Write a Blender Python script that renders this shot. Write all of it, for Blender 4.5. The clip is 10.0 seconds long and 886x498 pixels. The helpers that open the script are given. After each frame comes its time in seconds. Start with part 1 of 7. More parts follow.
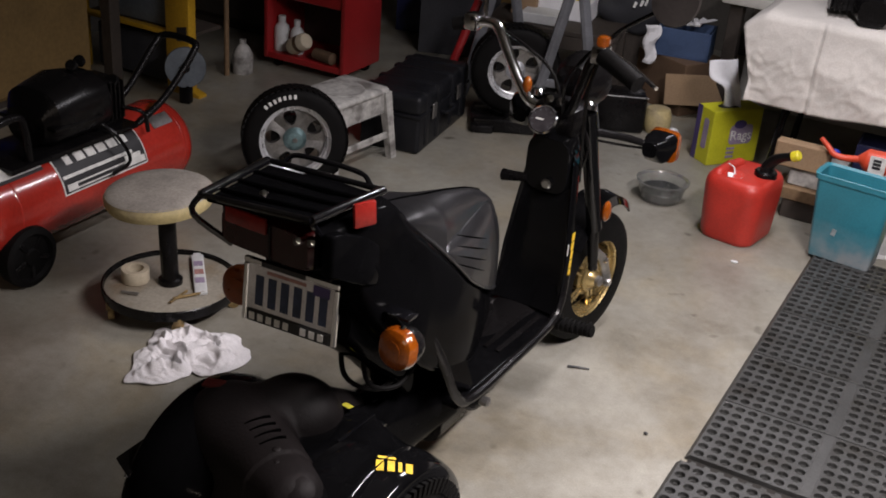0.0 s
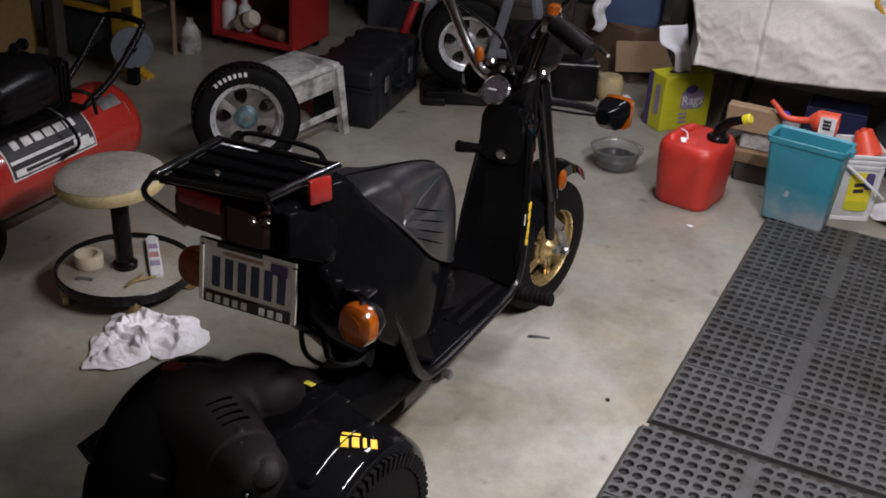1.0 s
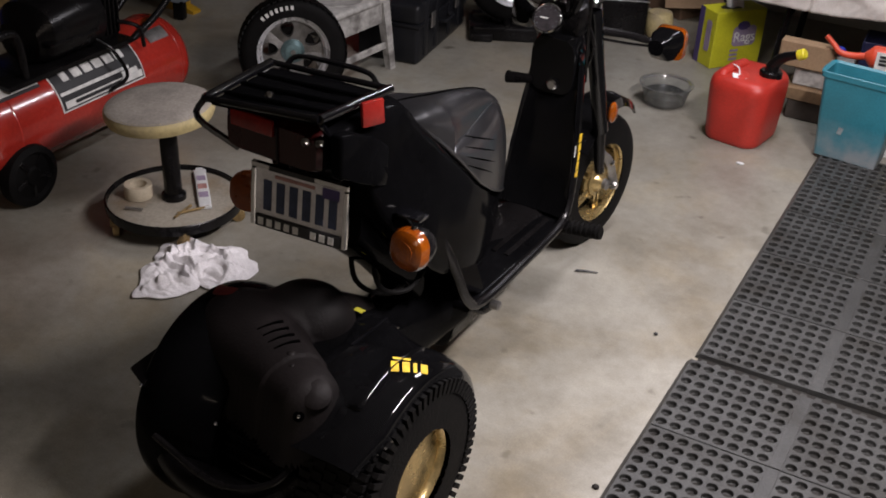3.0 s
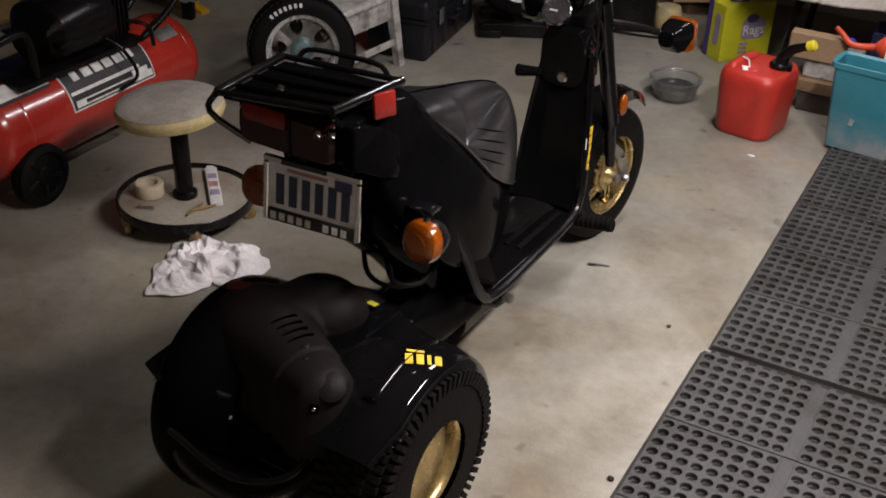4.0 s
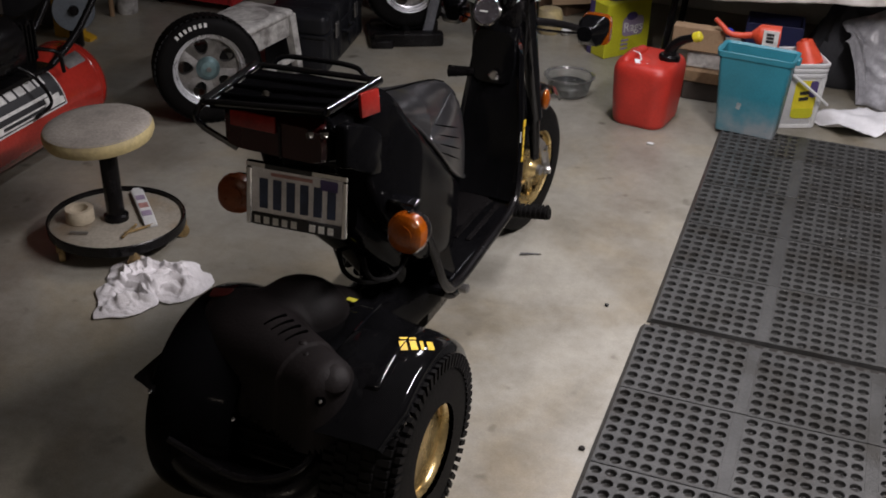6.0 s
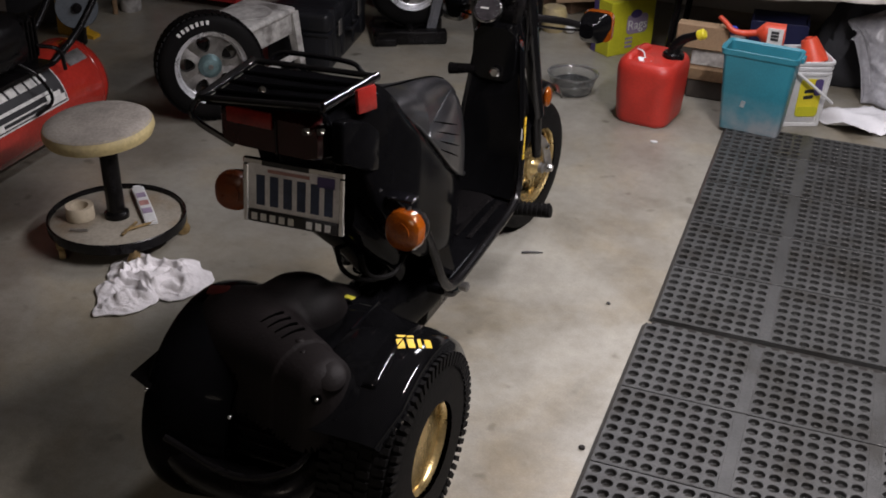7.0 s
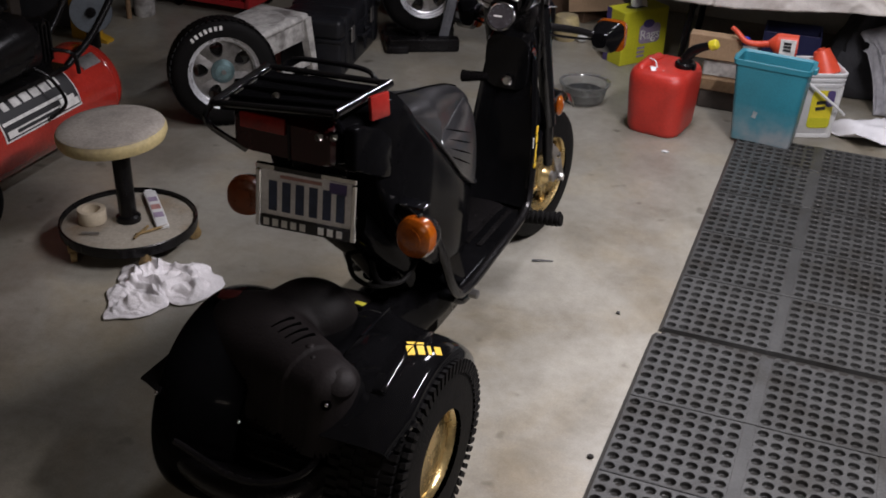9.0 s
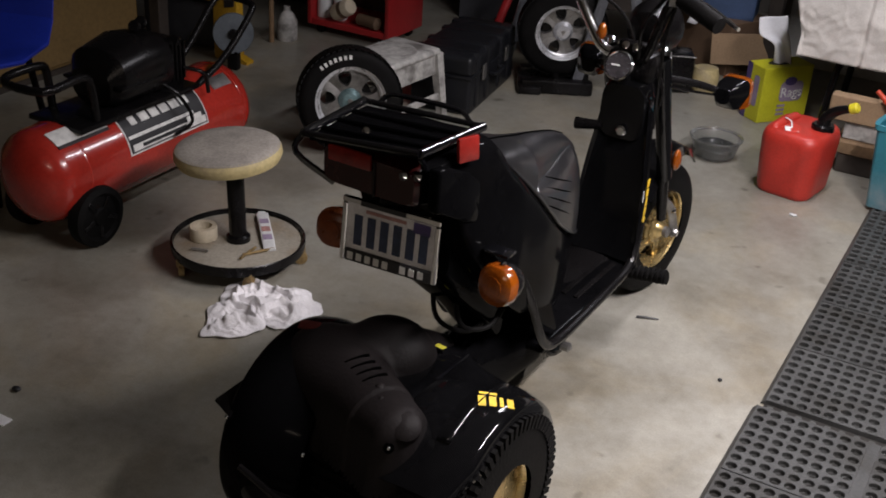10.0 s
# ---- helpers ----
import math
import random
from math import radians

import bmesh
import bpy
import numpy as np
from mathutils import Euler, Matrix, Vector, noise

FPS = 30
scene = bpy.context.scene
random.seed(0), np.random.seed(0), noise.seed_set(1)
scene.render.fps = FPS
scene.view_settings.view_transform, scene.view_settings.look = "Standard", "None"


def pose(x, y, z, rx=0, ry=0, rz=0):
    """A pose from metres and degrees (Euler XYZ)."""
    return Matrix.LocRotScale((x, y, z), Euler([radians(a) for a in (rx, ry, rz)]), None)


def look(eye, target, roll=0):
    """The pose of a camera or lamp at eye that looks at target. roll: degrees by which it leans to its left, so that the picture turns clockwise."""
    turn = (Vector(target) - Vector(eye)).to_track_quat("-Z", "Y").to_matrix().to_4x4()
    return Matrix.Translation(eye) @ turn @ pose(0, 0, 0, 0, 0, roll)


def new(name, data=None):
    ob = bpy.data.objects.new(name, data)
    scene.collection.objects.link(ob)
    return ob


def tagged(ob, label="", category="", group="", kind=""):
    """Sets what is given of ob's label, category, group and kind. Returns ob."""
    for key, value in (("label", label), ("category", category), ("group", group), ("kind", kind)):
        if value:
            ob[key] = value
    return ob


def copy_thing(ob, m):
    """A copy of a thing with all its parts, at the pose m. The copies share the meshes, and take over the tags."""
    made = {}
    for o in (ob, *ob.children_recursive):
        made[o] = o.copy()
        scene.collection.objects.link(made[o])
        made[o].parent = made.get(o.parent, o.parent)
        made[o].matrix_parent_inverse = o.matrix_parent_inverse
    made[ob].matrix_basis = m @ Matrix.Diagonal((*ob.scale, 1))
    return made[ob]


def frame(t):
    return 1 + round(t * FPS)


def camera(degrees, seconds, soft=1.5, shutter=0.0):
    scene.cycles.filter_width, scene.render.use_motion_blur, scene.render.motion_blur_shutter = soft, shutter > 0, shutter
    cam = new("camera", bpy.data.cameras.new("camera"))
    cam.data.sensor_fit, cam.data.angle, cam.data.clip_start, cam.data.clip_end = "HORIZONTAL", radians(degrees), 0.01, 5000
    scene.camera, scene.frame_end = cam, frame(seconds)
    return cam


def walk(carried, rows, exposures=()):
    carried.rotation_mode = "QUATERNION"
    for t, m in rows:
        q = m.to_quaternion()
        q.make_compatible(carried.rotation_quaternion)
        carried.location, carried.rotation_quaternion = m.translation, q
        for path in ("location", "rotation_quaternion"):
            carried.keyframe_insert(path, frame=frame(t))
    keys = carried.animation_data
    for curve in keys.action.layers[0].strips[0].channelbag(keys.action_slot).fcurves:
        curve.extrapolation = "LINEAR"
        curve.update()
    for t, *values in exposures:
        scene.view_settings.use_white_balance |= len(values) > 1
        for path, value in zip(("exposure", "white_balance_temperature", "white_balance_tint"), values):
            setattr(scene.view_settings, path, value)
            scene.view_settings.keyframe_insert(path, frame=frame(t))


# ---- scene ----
PATH = [
    (0, (0.497, -2.412, 1.727), (-0.321, -0.82, 0.833), 4.7),
    (0.5, (0.496, -2.41, 1.714), (-0.238, -0.819, 0.749), 4.3),
    (1, (0.493, -2.406, 1.722), (-0.246, -0.797, 0.793), 3.9),
    (1.5, (0.497, -2.414, 1.735), (-0.284, -0.784, 0.877), 2.9),
    (1.6, (0.493, -2.412, 1.734), (-0.293, -0.784, 0.879), 2.5),
    (2, (0.494, -2.424, 1.724), (-0.298, -0.816, 0.837), 2.4),
    (2.5, (0.475, -2.427, 1.696), (-0.31, -0.884, 0.695), 3.1),
    (2.7, (0.478, -2.424, 1.683), (-0.299, -0.885, 0.669), 3.5),
    (3.8, (0.481, -2.42, 1.679), (-0.301, -0.882, 0.668), 2.6),
    (4, (0.478, -2.431, 1.667), (-0.313, -0.899, 0.652), 2.5),
    (4.5, (0.462, -2.45, 1.637), (-0.332, -0.974, 0.545), 0.5),
    (5, (0.346, -2.551, 1.652), (-0.251, -0.933, 0.639), -0.5),
    (5.5, (0.299, -2.639, 1.664), (-0.257, -0.985, 0.687), 2.0),
    (7, (0.317, -2.619, 1.651), (-0.258, -0.972, 0.672), 2.0),
    (7.5, (0.313, -2.615, 1.652), (-0.272, -0.972, 0.673), 2.3),
    (8, (0.314, -2.619, 1.654), (-0.277, -0.971, 0.688), 2.4),
    (8.5, (0.317, -2.622, 1.656), (-0.273, -0.973, 0.691), 2.2),
    (9, (0.314, -2.623, 1.652), (-0.278, -0.976, 0.684), 2.4),
    (9.5, (0.332, -2.592, 1.658), (-0.299, -0.934, 0.735), 3.7),
    (10, (0.389, -2.528, 1.651), (-0.441, -0.96, 0.726), 3.6),
]
cam = camera(42.5, 10.0, soft=1.8)
walk(cam, [(t, look(eye, target, roll)) for t, eye, target, roll in PATH],
     exposures=[(0.0, 0.05, 6530, 16), (1.0, 0.0, 6230, 16), (2.0, 0.08, 6080, 17), (2.5, 0.05, 6280, 17), (4.0, -0.05, 6780, 16), (4.5, -0.08, 6880, 14), (5.0, -0.21, 6480, 15), (5.5, -0.23, 6430, 15), (7.0, -0.12, 6380, 16), (9.0, -0.1, 6280, 16), (10.0, 0.02, 6430, 15)])

# ---- light ----
world = bpy.data.worlds.new("garage_night")
world.use_nodes = True
world.node_tree.nodes["Background"].inputs[0].default_value = (0.02, 0.022, 0.03, 1)
world.node_tree.nodes["Background"].inputs[1].default_value = 0.2
scene.world = world


def area_lamp(name, m, sx, sy, watts, colour, spread):
    data = bpy.data.lights.new(name, "AREA")
    data.shape, data.size, data.size_y, data.energy, data.color = "RECTANGLE", sx, sy, watts, colour
    data.spread = radians(spread)    # the batten's reflector
    ob = new(name, data)
    ob.matrix_world = m
    return ob


# The third, behind the camera, is an unseen warm lamp added as fill.
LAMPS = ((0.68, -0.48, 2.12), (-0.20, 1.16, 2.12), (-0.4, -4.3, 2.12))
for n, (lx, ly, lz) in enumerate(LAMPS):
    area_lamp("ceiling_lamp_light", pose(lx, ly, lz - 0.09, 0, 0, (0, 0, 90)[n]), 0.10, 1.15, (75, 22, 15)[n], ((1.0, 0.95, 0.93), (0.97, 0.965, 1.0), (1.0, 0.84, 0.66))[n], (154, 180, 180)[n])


# ---- materials ----
def socket(node, name, value):
    node.inputs[name].default_value = value


def material(name, colour, rough=0.5, metal=0.0, vary=0.15, scale=8.0, fine=60.0, bump=0.1, coat=0.0, dark=None,
             patch=0.0, transmission=0.0, emit=None, power=0.0, spec=0.5, rand=0.0, sheen=0.0, spread=0.12):
    """A surface with broad stains, fine grain and a little relief; dark is the colour that the stains tend to."""
    m = bpy.data.materials.new(name)
    m.use_nodes = True
    nt = m.node_tree
    b = nt.nodes["Principled BSDF"]
    tc = nt.nodes.new("ShaderNodeTexCoord")
    info = nt.nodes.new("ShaderNodeObjectInfo")
    shift = nt.nodes.new("ShaderNodeVectorMath")
    shift.operation = "ADD"
    mul = nt.nodes.new("ShaderNodeMath")
    mul.operation, mul.inputs[1].default_value = "MULTIPLY", 17.0
    nt.links.new(info.outputs["Random"], mul.inputs[0])
    nt.links.new(tc.outputs["Object"], shift.inputs[0])
    nt.links.new(mul.outputs[0], shift.inputs[1])
    big = nt.nodes.new("ShaderNodeTexNoise")
    socket(big, "Scale", scale)
    socket(big, "Detail", 6.0)
    small = nt.nodes.new("ShaderNodeTexNoise")
    socket(small, "Scale", fine)
    socket(small, "Detail", 4.0)
    for n in (big, small):
        nt.links.new(shift.outputs[0], n.inputs["Vector"])
    ramp = nt.nodes.new("ShaderNodeValToRGB")
    ramp.color_ramp.elements[0].position, ramp.color_ramp.elements[1].position = 0.32, 0.68
    c = Vector(colour)
    lo = Vector(dark) if dark else c * (1 - vary)
    hi = c * (1 + vary * 0.6)
    ramp.color_ramp.elements[0].color = (*lo, 1)
    ramp.color_ramp.elements[1].color = (*[min(1, v) for v in hi], 1)
    mid = ramp.color_ramp.elements.new(0.5 - 0.1 * patch)
    mid.color = (*c, 1)
    nt.links.new(big.outputs["Fac"], ramp.inputs["Fac"])
    grain = nt.nodes.new("ShaderNodeMix")
    grain.data_type, grain.blend_type = "RGBA", "MULTIPLY"
    grain.inputs["Factor"].default_value = min(1, vary * 1.5)
    nt.links.new(ramp.outputs["Color"], grain.inputs["A"])
    g2 = nt.nodes.new("ShaderNodeMapRange")
    for k, v in (("From Min", 0.3), ("From Max", 0.7), ("To Min", 0.55), ("To Max", 1.15)):
        socket(g2, k, v)
    nt.links.new(small.outputs["Fac"], g2.inputs["Value"])
    comb = nt.nodes.new("ShaderNodeCombineColor")
    for k in range(3):
        nt.links.new(g2.outputs[0], comb.inputs[k])
    nt.links.new(comb.outputs[0], grain.inputs["B"])
    out = grain.outputs["Result"]
    if rand:
        hsv = nt.nodes.new("ShaderNodeHueSaturation")
        mr = nt.nodes.new("ShaderNodeMapRange")
        socket(mr, "To Min", 1 - rand)
        socket(mr, "To Max", 1 + rand)
        nt.links.new(info.outputs["Random"], mr.inputs["Value"])
        nt.links.new(mr.outputs[0], hsv.inputs["Value"])
        nt.links.new(out, hsv.inputs["Color"])
        out = hsv.outputs["Color"]
    nt.links.new(out, b.inputs["Base Color"])
    rr = nt.nodes.new("ShaderNodeMapRange")
    socket(rr, "To Min", max(0.02, rough - spread))
    socket(rr, "To Max", min(1.0, rough + spread))
    nt.links.new(big.outputs["Fac"], rr.inputs["Value"])
    nt.links.new(rr.outputs[0], b.inputs["Roughness"])
    if bump:
        bp = nt.nodes.new("ShaderNodeBump")
        socket(bp, "Strength", bump)
        socket(bp, "Distance", 0.004)
        nt.links.new(small.outputs["Fac"], bp.inputs["Height"])
        nt.links.new(bp.outputs["Normal"], b.inputs["Normal"])
    socket(b, "Metallic", metal)
    socket(b, "Coat Weight", coat)
    socket(b, "Coat Roughness", 0.06)
    socket(b, "Transmission Weight", transmission)
    socket(b, "Specular IOR Level", spec)
    if sheen:
        socket(b, "Sheen Weight", sheen)
    if emit:
        socket(b, "Emission Color", (*emit, 1))
        socket(b, "Emission Strength", power)
    return m


M = {
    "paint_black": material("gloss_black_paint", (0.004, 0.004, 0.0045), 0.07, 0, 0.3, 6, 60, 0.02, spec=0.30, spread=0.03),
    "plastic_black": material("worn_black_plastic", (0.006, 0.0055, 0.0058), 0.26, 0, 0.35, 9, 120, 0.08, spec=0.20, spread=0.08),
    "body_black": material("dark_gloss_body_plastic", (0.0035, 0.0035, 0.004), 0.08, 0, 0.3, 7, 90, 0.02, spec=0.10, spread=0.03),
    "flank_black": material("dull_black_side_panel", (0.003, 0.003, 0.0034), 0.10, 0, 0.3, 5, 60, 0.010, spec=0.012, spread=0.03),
    "rack_black": material("black_enamelled_tube", (0.004, 0.004, 0.005), 0.11, 0, 0.3, 9, 90, 0.02, spec=0.8, coat=1.0, spread=0.04),
    "engine_cover": material("dusty_dark_engine_cover", (0.0088, 0.0070, 0.0071), 0.6, 0, 0.35, 7, 150, 0.2, dark=(0.006, 0.005, 0.005), spec=0.15),
    "vinyl": material("black_seat_vinyl", (0.010, 0.010, 0.0115), 0.30, 0, 0.25, 8, 320, 0.08, spec=1.0, coat=0.15, spread=0.05),
    "rubber": material("tyre_rubber", (0.0055, 0.0052, 0.0052), 0.65, 0, 0.35, 14, 160, 0.3, spec=0.10),
    "mat_rubber": material("grey_worn_mat_rubber", (0.043, 0.044, 0.043), 0.46, 0, 0.5, 7, 150, 0.40, dark=(0.030, 0.029, 0.026), rand=0.08, spec=0.5, spread=0.10),
    "gold": material("gold_wheel_paint", (0.56, 0.42, 0.19), 0.27, 0.8, 0.3, 20, 120, 0.05),
    "chrome": material("chrome", (0.85, 0.85, 0.87), 0.10, 1.0, 0.1, 20, 100, 0.02),
    "steel": material("dull_steel", (0.36, 0.35, 0.34), 0.4, 0.9, 0.3, 18, 120, 0.1),
    "alloy": material("cast_alloy_wheel", (0.66, 0.67, 0.70), 0.28, 0.6, 0.3, 12, 120, 0.08),
    "alloy_green": material("oxidised_alloy_hub", (0.16, 0.25, 0.26), 0.45, 0.5, 0.35, 20, 90, 0.15),
    "amber": material("amber_lens", (0.26, 0.060, 0.003), 0.16, 0, 0.3, 22, 160, 0.25, coat=0.6, dark=(0.18, 0.034, 0.002), spec=0.6),
    "amber_dark": material("darker_amber_lens", (0.20, 0.045, 0.008), 0.3, 0, 0.3, 30, 300, 0.2),
    "red_lens": material("red_reflector", (0.24, 0.016, 0.012), 0.18, 0, 0.25, 40, 400, 0.3, coat=0.4),
    "tail_lens": material("dark_red_tail_lens", (0.024, 0.0026, 0.0026), 0.25, 0, 0.4, 14, 200, 0.1),
    "dull_red": material("dusty_red_reflector", (0.075, 0.009, 0.007), 0.4, 0, 0.35, 30, 200, 0.1),
    "white_metal": material("plate_white", (0.76, 0.75, 0.77), 0.45, 0, 0.2, 25, 160, 0.08),
    "ink_blue": material("plate_characters", (0.035, 0.05, 0.10), 0.5, 0, 0.3, 60, 300, 0.0),
    "ink_black": material("black_print", (0.02, 0.02, 0.022), 0.5, 0, 0.2, 40, 300, 0.0),
    "ink_white": material("white_print", (0.72, 0.72, 0.70), 0.5, 0, 0.2, 40, 300, 0.0),
    "ink_pink": material("faded_red_print", (0.42, 0.22, 0.20), 0.5, 0, 0.2, 40, 300, 0.0),
    "sticker_yellow": material("yellow_sticker", (0.70, 0.46, 0.02), 0.4, 0, 0.2, 40, 300, 0.0),
    "sticker_lime": material("lime_warning_sticker", (0.45, 0.42, 0.04), 0.45, 0, 0.3, 60, 300, 0.0),
    "concrete": None,
    "tank_red": material("red_tank_paint", (0.40, 0.028, 0.018), 0.22, 0, 0.22, 4, 90, 0.03, coat=0.6, spread=0.06),
    "cab_red": material("red_cabinet_enamel", (0.34, 0.018, 0.020), 0.38, 0, 0.2, 3, 90, 0.04),
    "can_red": material("red_moulded_plastic", (0.50, 0.034, 0.022), 0.42, 0, 0.2, 9, 140, 0.15),
    "funnel_red": material("orange_red_plastic", (0.62, 0.07, 0.03), 0.4, 0, 0.15, 15, 140, 0.05),
    "teal": material("teal_plastic_scuffed", (0.030, 0.22, 0.29), 0.42, 0, 0.15, 6, 140, 0.08),
    "scuff": material("whitish_scuff", (0.30, 0.36, 0.38), 0.6, 0, 0.3, 20, 140, 0.1),
    "white_plastic": material("white_plastic", (0.62, 0.63, 0.63), 0.42, 0, 0.12, 10, 140, 0.05),
    "clear_plastic": material("cloudy_clear_plastic", (0.80, 0.82, 0.81), 0.10, 0, 0.08, 14, 140, 0.05, transmission=0.93),
    "cloudy_white": material("cloudy_white_plastic", (0.70, 0.71, 0.72), 0.35, 0, 0.12, 10, 140, 0.05, transmission=0.15),
    "grey_step": material("stained_grey_step_plastic", (0.42, 0.41, 0.39), 0.6, 0, 0.4, 14, 60, 0.4, dark=(0.16, 0.15, 0.14)),
    "canvas": material("stained_canvas_cloth", (0.56, 0.53, 0.49), 0.9, 0, 0.12, 5, 160, 0.25, sheen=0.1),
    "towel": material("white_towel", (0.80, 0.78, 0.80), 0.95, 0, 0.22, 14, 260, 0.6, sheen=0.3),
    "paper": material("white_paper", (0.80, 0.80, 0.82), 0.8, 0, 0.1, 10, 200, 0.1),
    "card": material("brown_cardboard", (0.30, 0.20, 0.115), 0.8, 0, 0.2, 6, 120, 0.15),
    "card_dark": material("dark_cardboard", (0.14, 0.085, 0.05), 0.8, 0, 0.25, 6, 120, 0.15),
    "wood": material("rough_timber", (0.20, 0.125, 0.065), 0.75, 0, 0.35, 6, 70, 0.3),
    "ply": material("yellowed_plywood", (0.19, 0.12, 0.042), 0.6, 0, 0.25, 3, 60, 0.12),
    "lime_box": material("lime_printed_card", (0.52, 0.51, 0.02), 0.5, 0, 0.15, 8, 140, 0.05),
    "violet": material("violet_printed_card", (0.07, 0.05, 0.16), 0.5, 0, 0.2, 8, 140, 0.05),
    "mauve": material("mauve_print", (0.30, 0.24, 0.34), 0.5, 0, 0.2, 20, 140, 0.0),
    "yellow": material("yellow_enamel", (0.52, 0.30, 0.02), 0.4, 0, 0.25, 6, 90, 0.08),
    "yellow_cap": material("yellow_plastic", (0.70, 0.60, 0.03), 0.4, 0, 0.1, 20, 120, 0.03),
    "black_case": material("black_moulded_case", (0.010, 0.0105, 0.013), 0.40, 0, 0.3, 9, 120, 0.25, spec=0.3),
    "grey_frame": material("grey_painted_steel", (0.15, 0.155, 0.17), 0.45, 0.1, 0.3, 8, 100, 0.1),
    "grey_disc": material("grey_reel_plastic", (0.12, 0.14, 0.16), 0.5, 0, 0.25, 10, 100, 0.1),
    "cream": material("worn_cream_vinyl", (0.50, 0.41, 0.20), 0.6, 0, 0.25, 8, 90, 0.3, dark=(0.38, 0.31, 0.19)),
    "stool_top": material("worn_grey_stool_top", (0.34, 0.31, 0.275), 0.75, 0, 0.3, 9, 120, 0.35),
    "tray": material("stained_tray_plastic", (0.28, 0.255, 0.21), 0.6, 0, 0.3, 9, 100, 0.15, dark=(0.24, 0.19, 0.13)),
    "brass": material("dull_brass", (0.34, 0.24, 0.11), 0.45, 0.6, 0.3, 30, 120, 0.1),
    "tape": material("cream_masking_tape", (0.55, 0.48, 0.36), 0.7, 0, 0.15, 20, 150, 0.1),
    "blue": material("blue_plastic", (0.012, 0.03, 0.33), 0.4, 0, 0.2, 8, 120, 0.05),
    "slate_blue": material("slate_blue_plastic", (0.06, 0.10, 0.20), 0.45, 0, 0.2, 8, 120, 0.05),
    "ceiling": material("dim_ceiling_board", (0.30, 0.29, 0.27), 0.85, 0, 0.15, 2, 60, 0.1),
    "dial": material("glazed_dial", (0.055, 0.05, 0.055), 0.12, 0, 0.3, 30, 120, 0.0, coat=1.0),
    "mirror_back": material("grey_brown_mirror_shell", (0.018, 0.015, 0.014), 0.4, 0, 0.3, 12, 120, 0.1),
    # Black that paints the shade in slots, holes, tucks and grooves.
    "void": material("recess_shade_black", (0.001, 0.001, 0.001), 0.95, 0, 0.1, 20, 120, 0.0, spec=0.0),
    "strip_lens": material("dull_red_strip_lens", (0.20, 0.010, 0.006), 0.22, 0, 0.3, 30, 200, 0.1),
    # Near-black brown for floor crumbs, the mat underlay and the joint strip.
    "dirt": material("near_black_brown", (0.012, 0.010, 0.008), 0.9, 0, 0.4, 20, 120, 0.3),
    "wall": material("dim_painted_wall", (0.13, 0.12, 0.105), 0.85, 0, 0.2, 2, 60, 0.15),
    "wall_pale": material("pale_painted_wall", (0.52, 0.51, 0.47), 0.8, 0, 0.12, 2, 60, 0.1),
    "dark_board": material("dark_stained_board", (0.045, 0.035, 0.028), 0.7, 0, 0.35, 4, 60, 0.2),
    "oily": material("dark_oily_residue", (0.030, 0.032, 0.030), 0.25, 0, 0.4, 30, 120, 0.3),
    "charcoal": material("charcoal_fabric", (0.035, 0.036, 0.042), 0.85, 0, 0.3, 8, 140, 0.4),
    "grey_sheet": material("silvery_grey_sheeting", (0.34, 0.34, 0.36), 0.32, 0, 0.35, 5, 60, 0.2),
    "navy": material("navy_plastic", (0.015, 0.018, 0.06), 0.4, 0, 0.2, 8, 120, 0.05),
    "wall_dark": material("darkened_unseen_wall", (0.03, 0.028, 0.026), 0.85, 0, 0.3, 2, 60, 0.15),
    "glow": material("fluorescent_tube", (0.9, 0.9, 0.85), 0.5, 0, 0.0, 8, 60, 0.0, emit=(1.0, 0.93, 0.82), power=6.0),
}


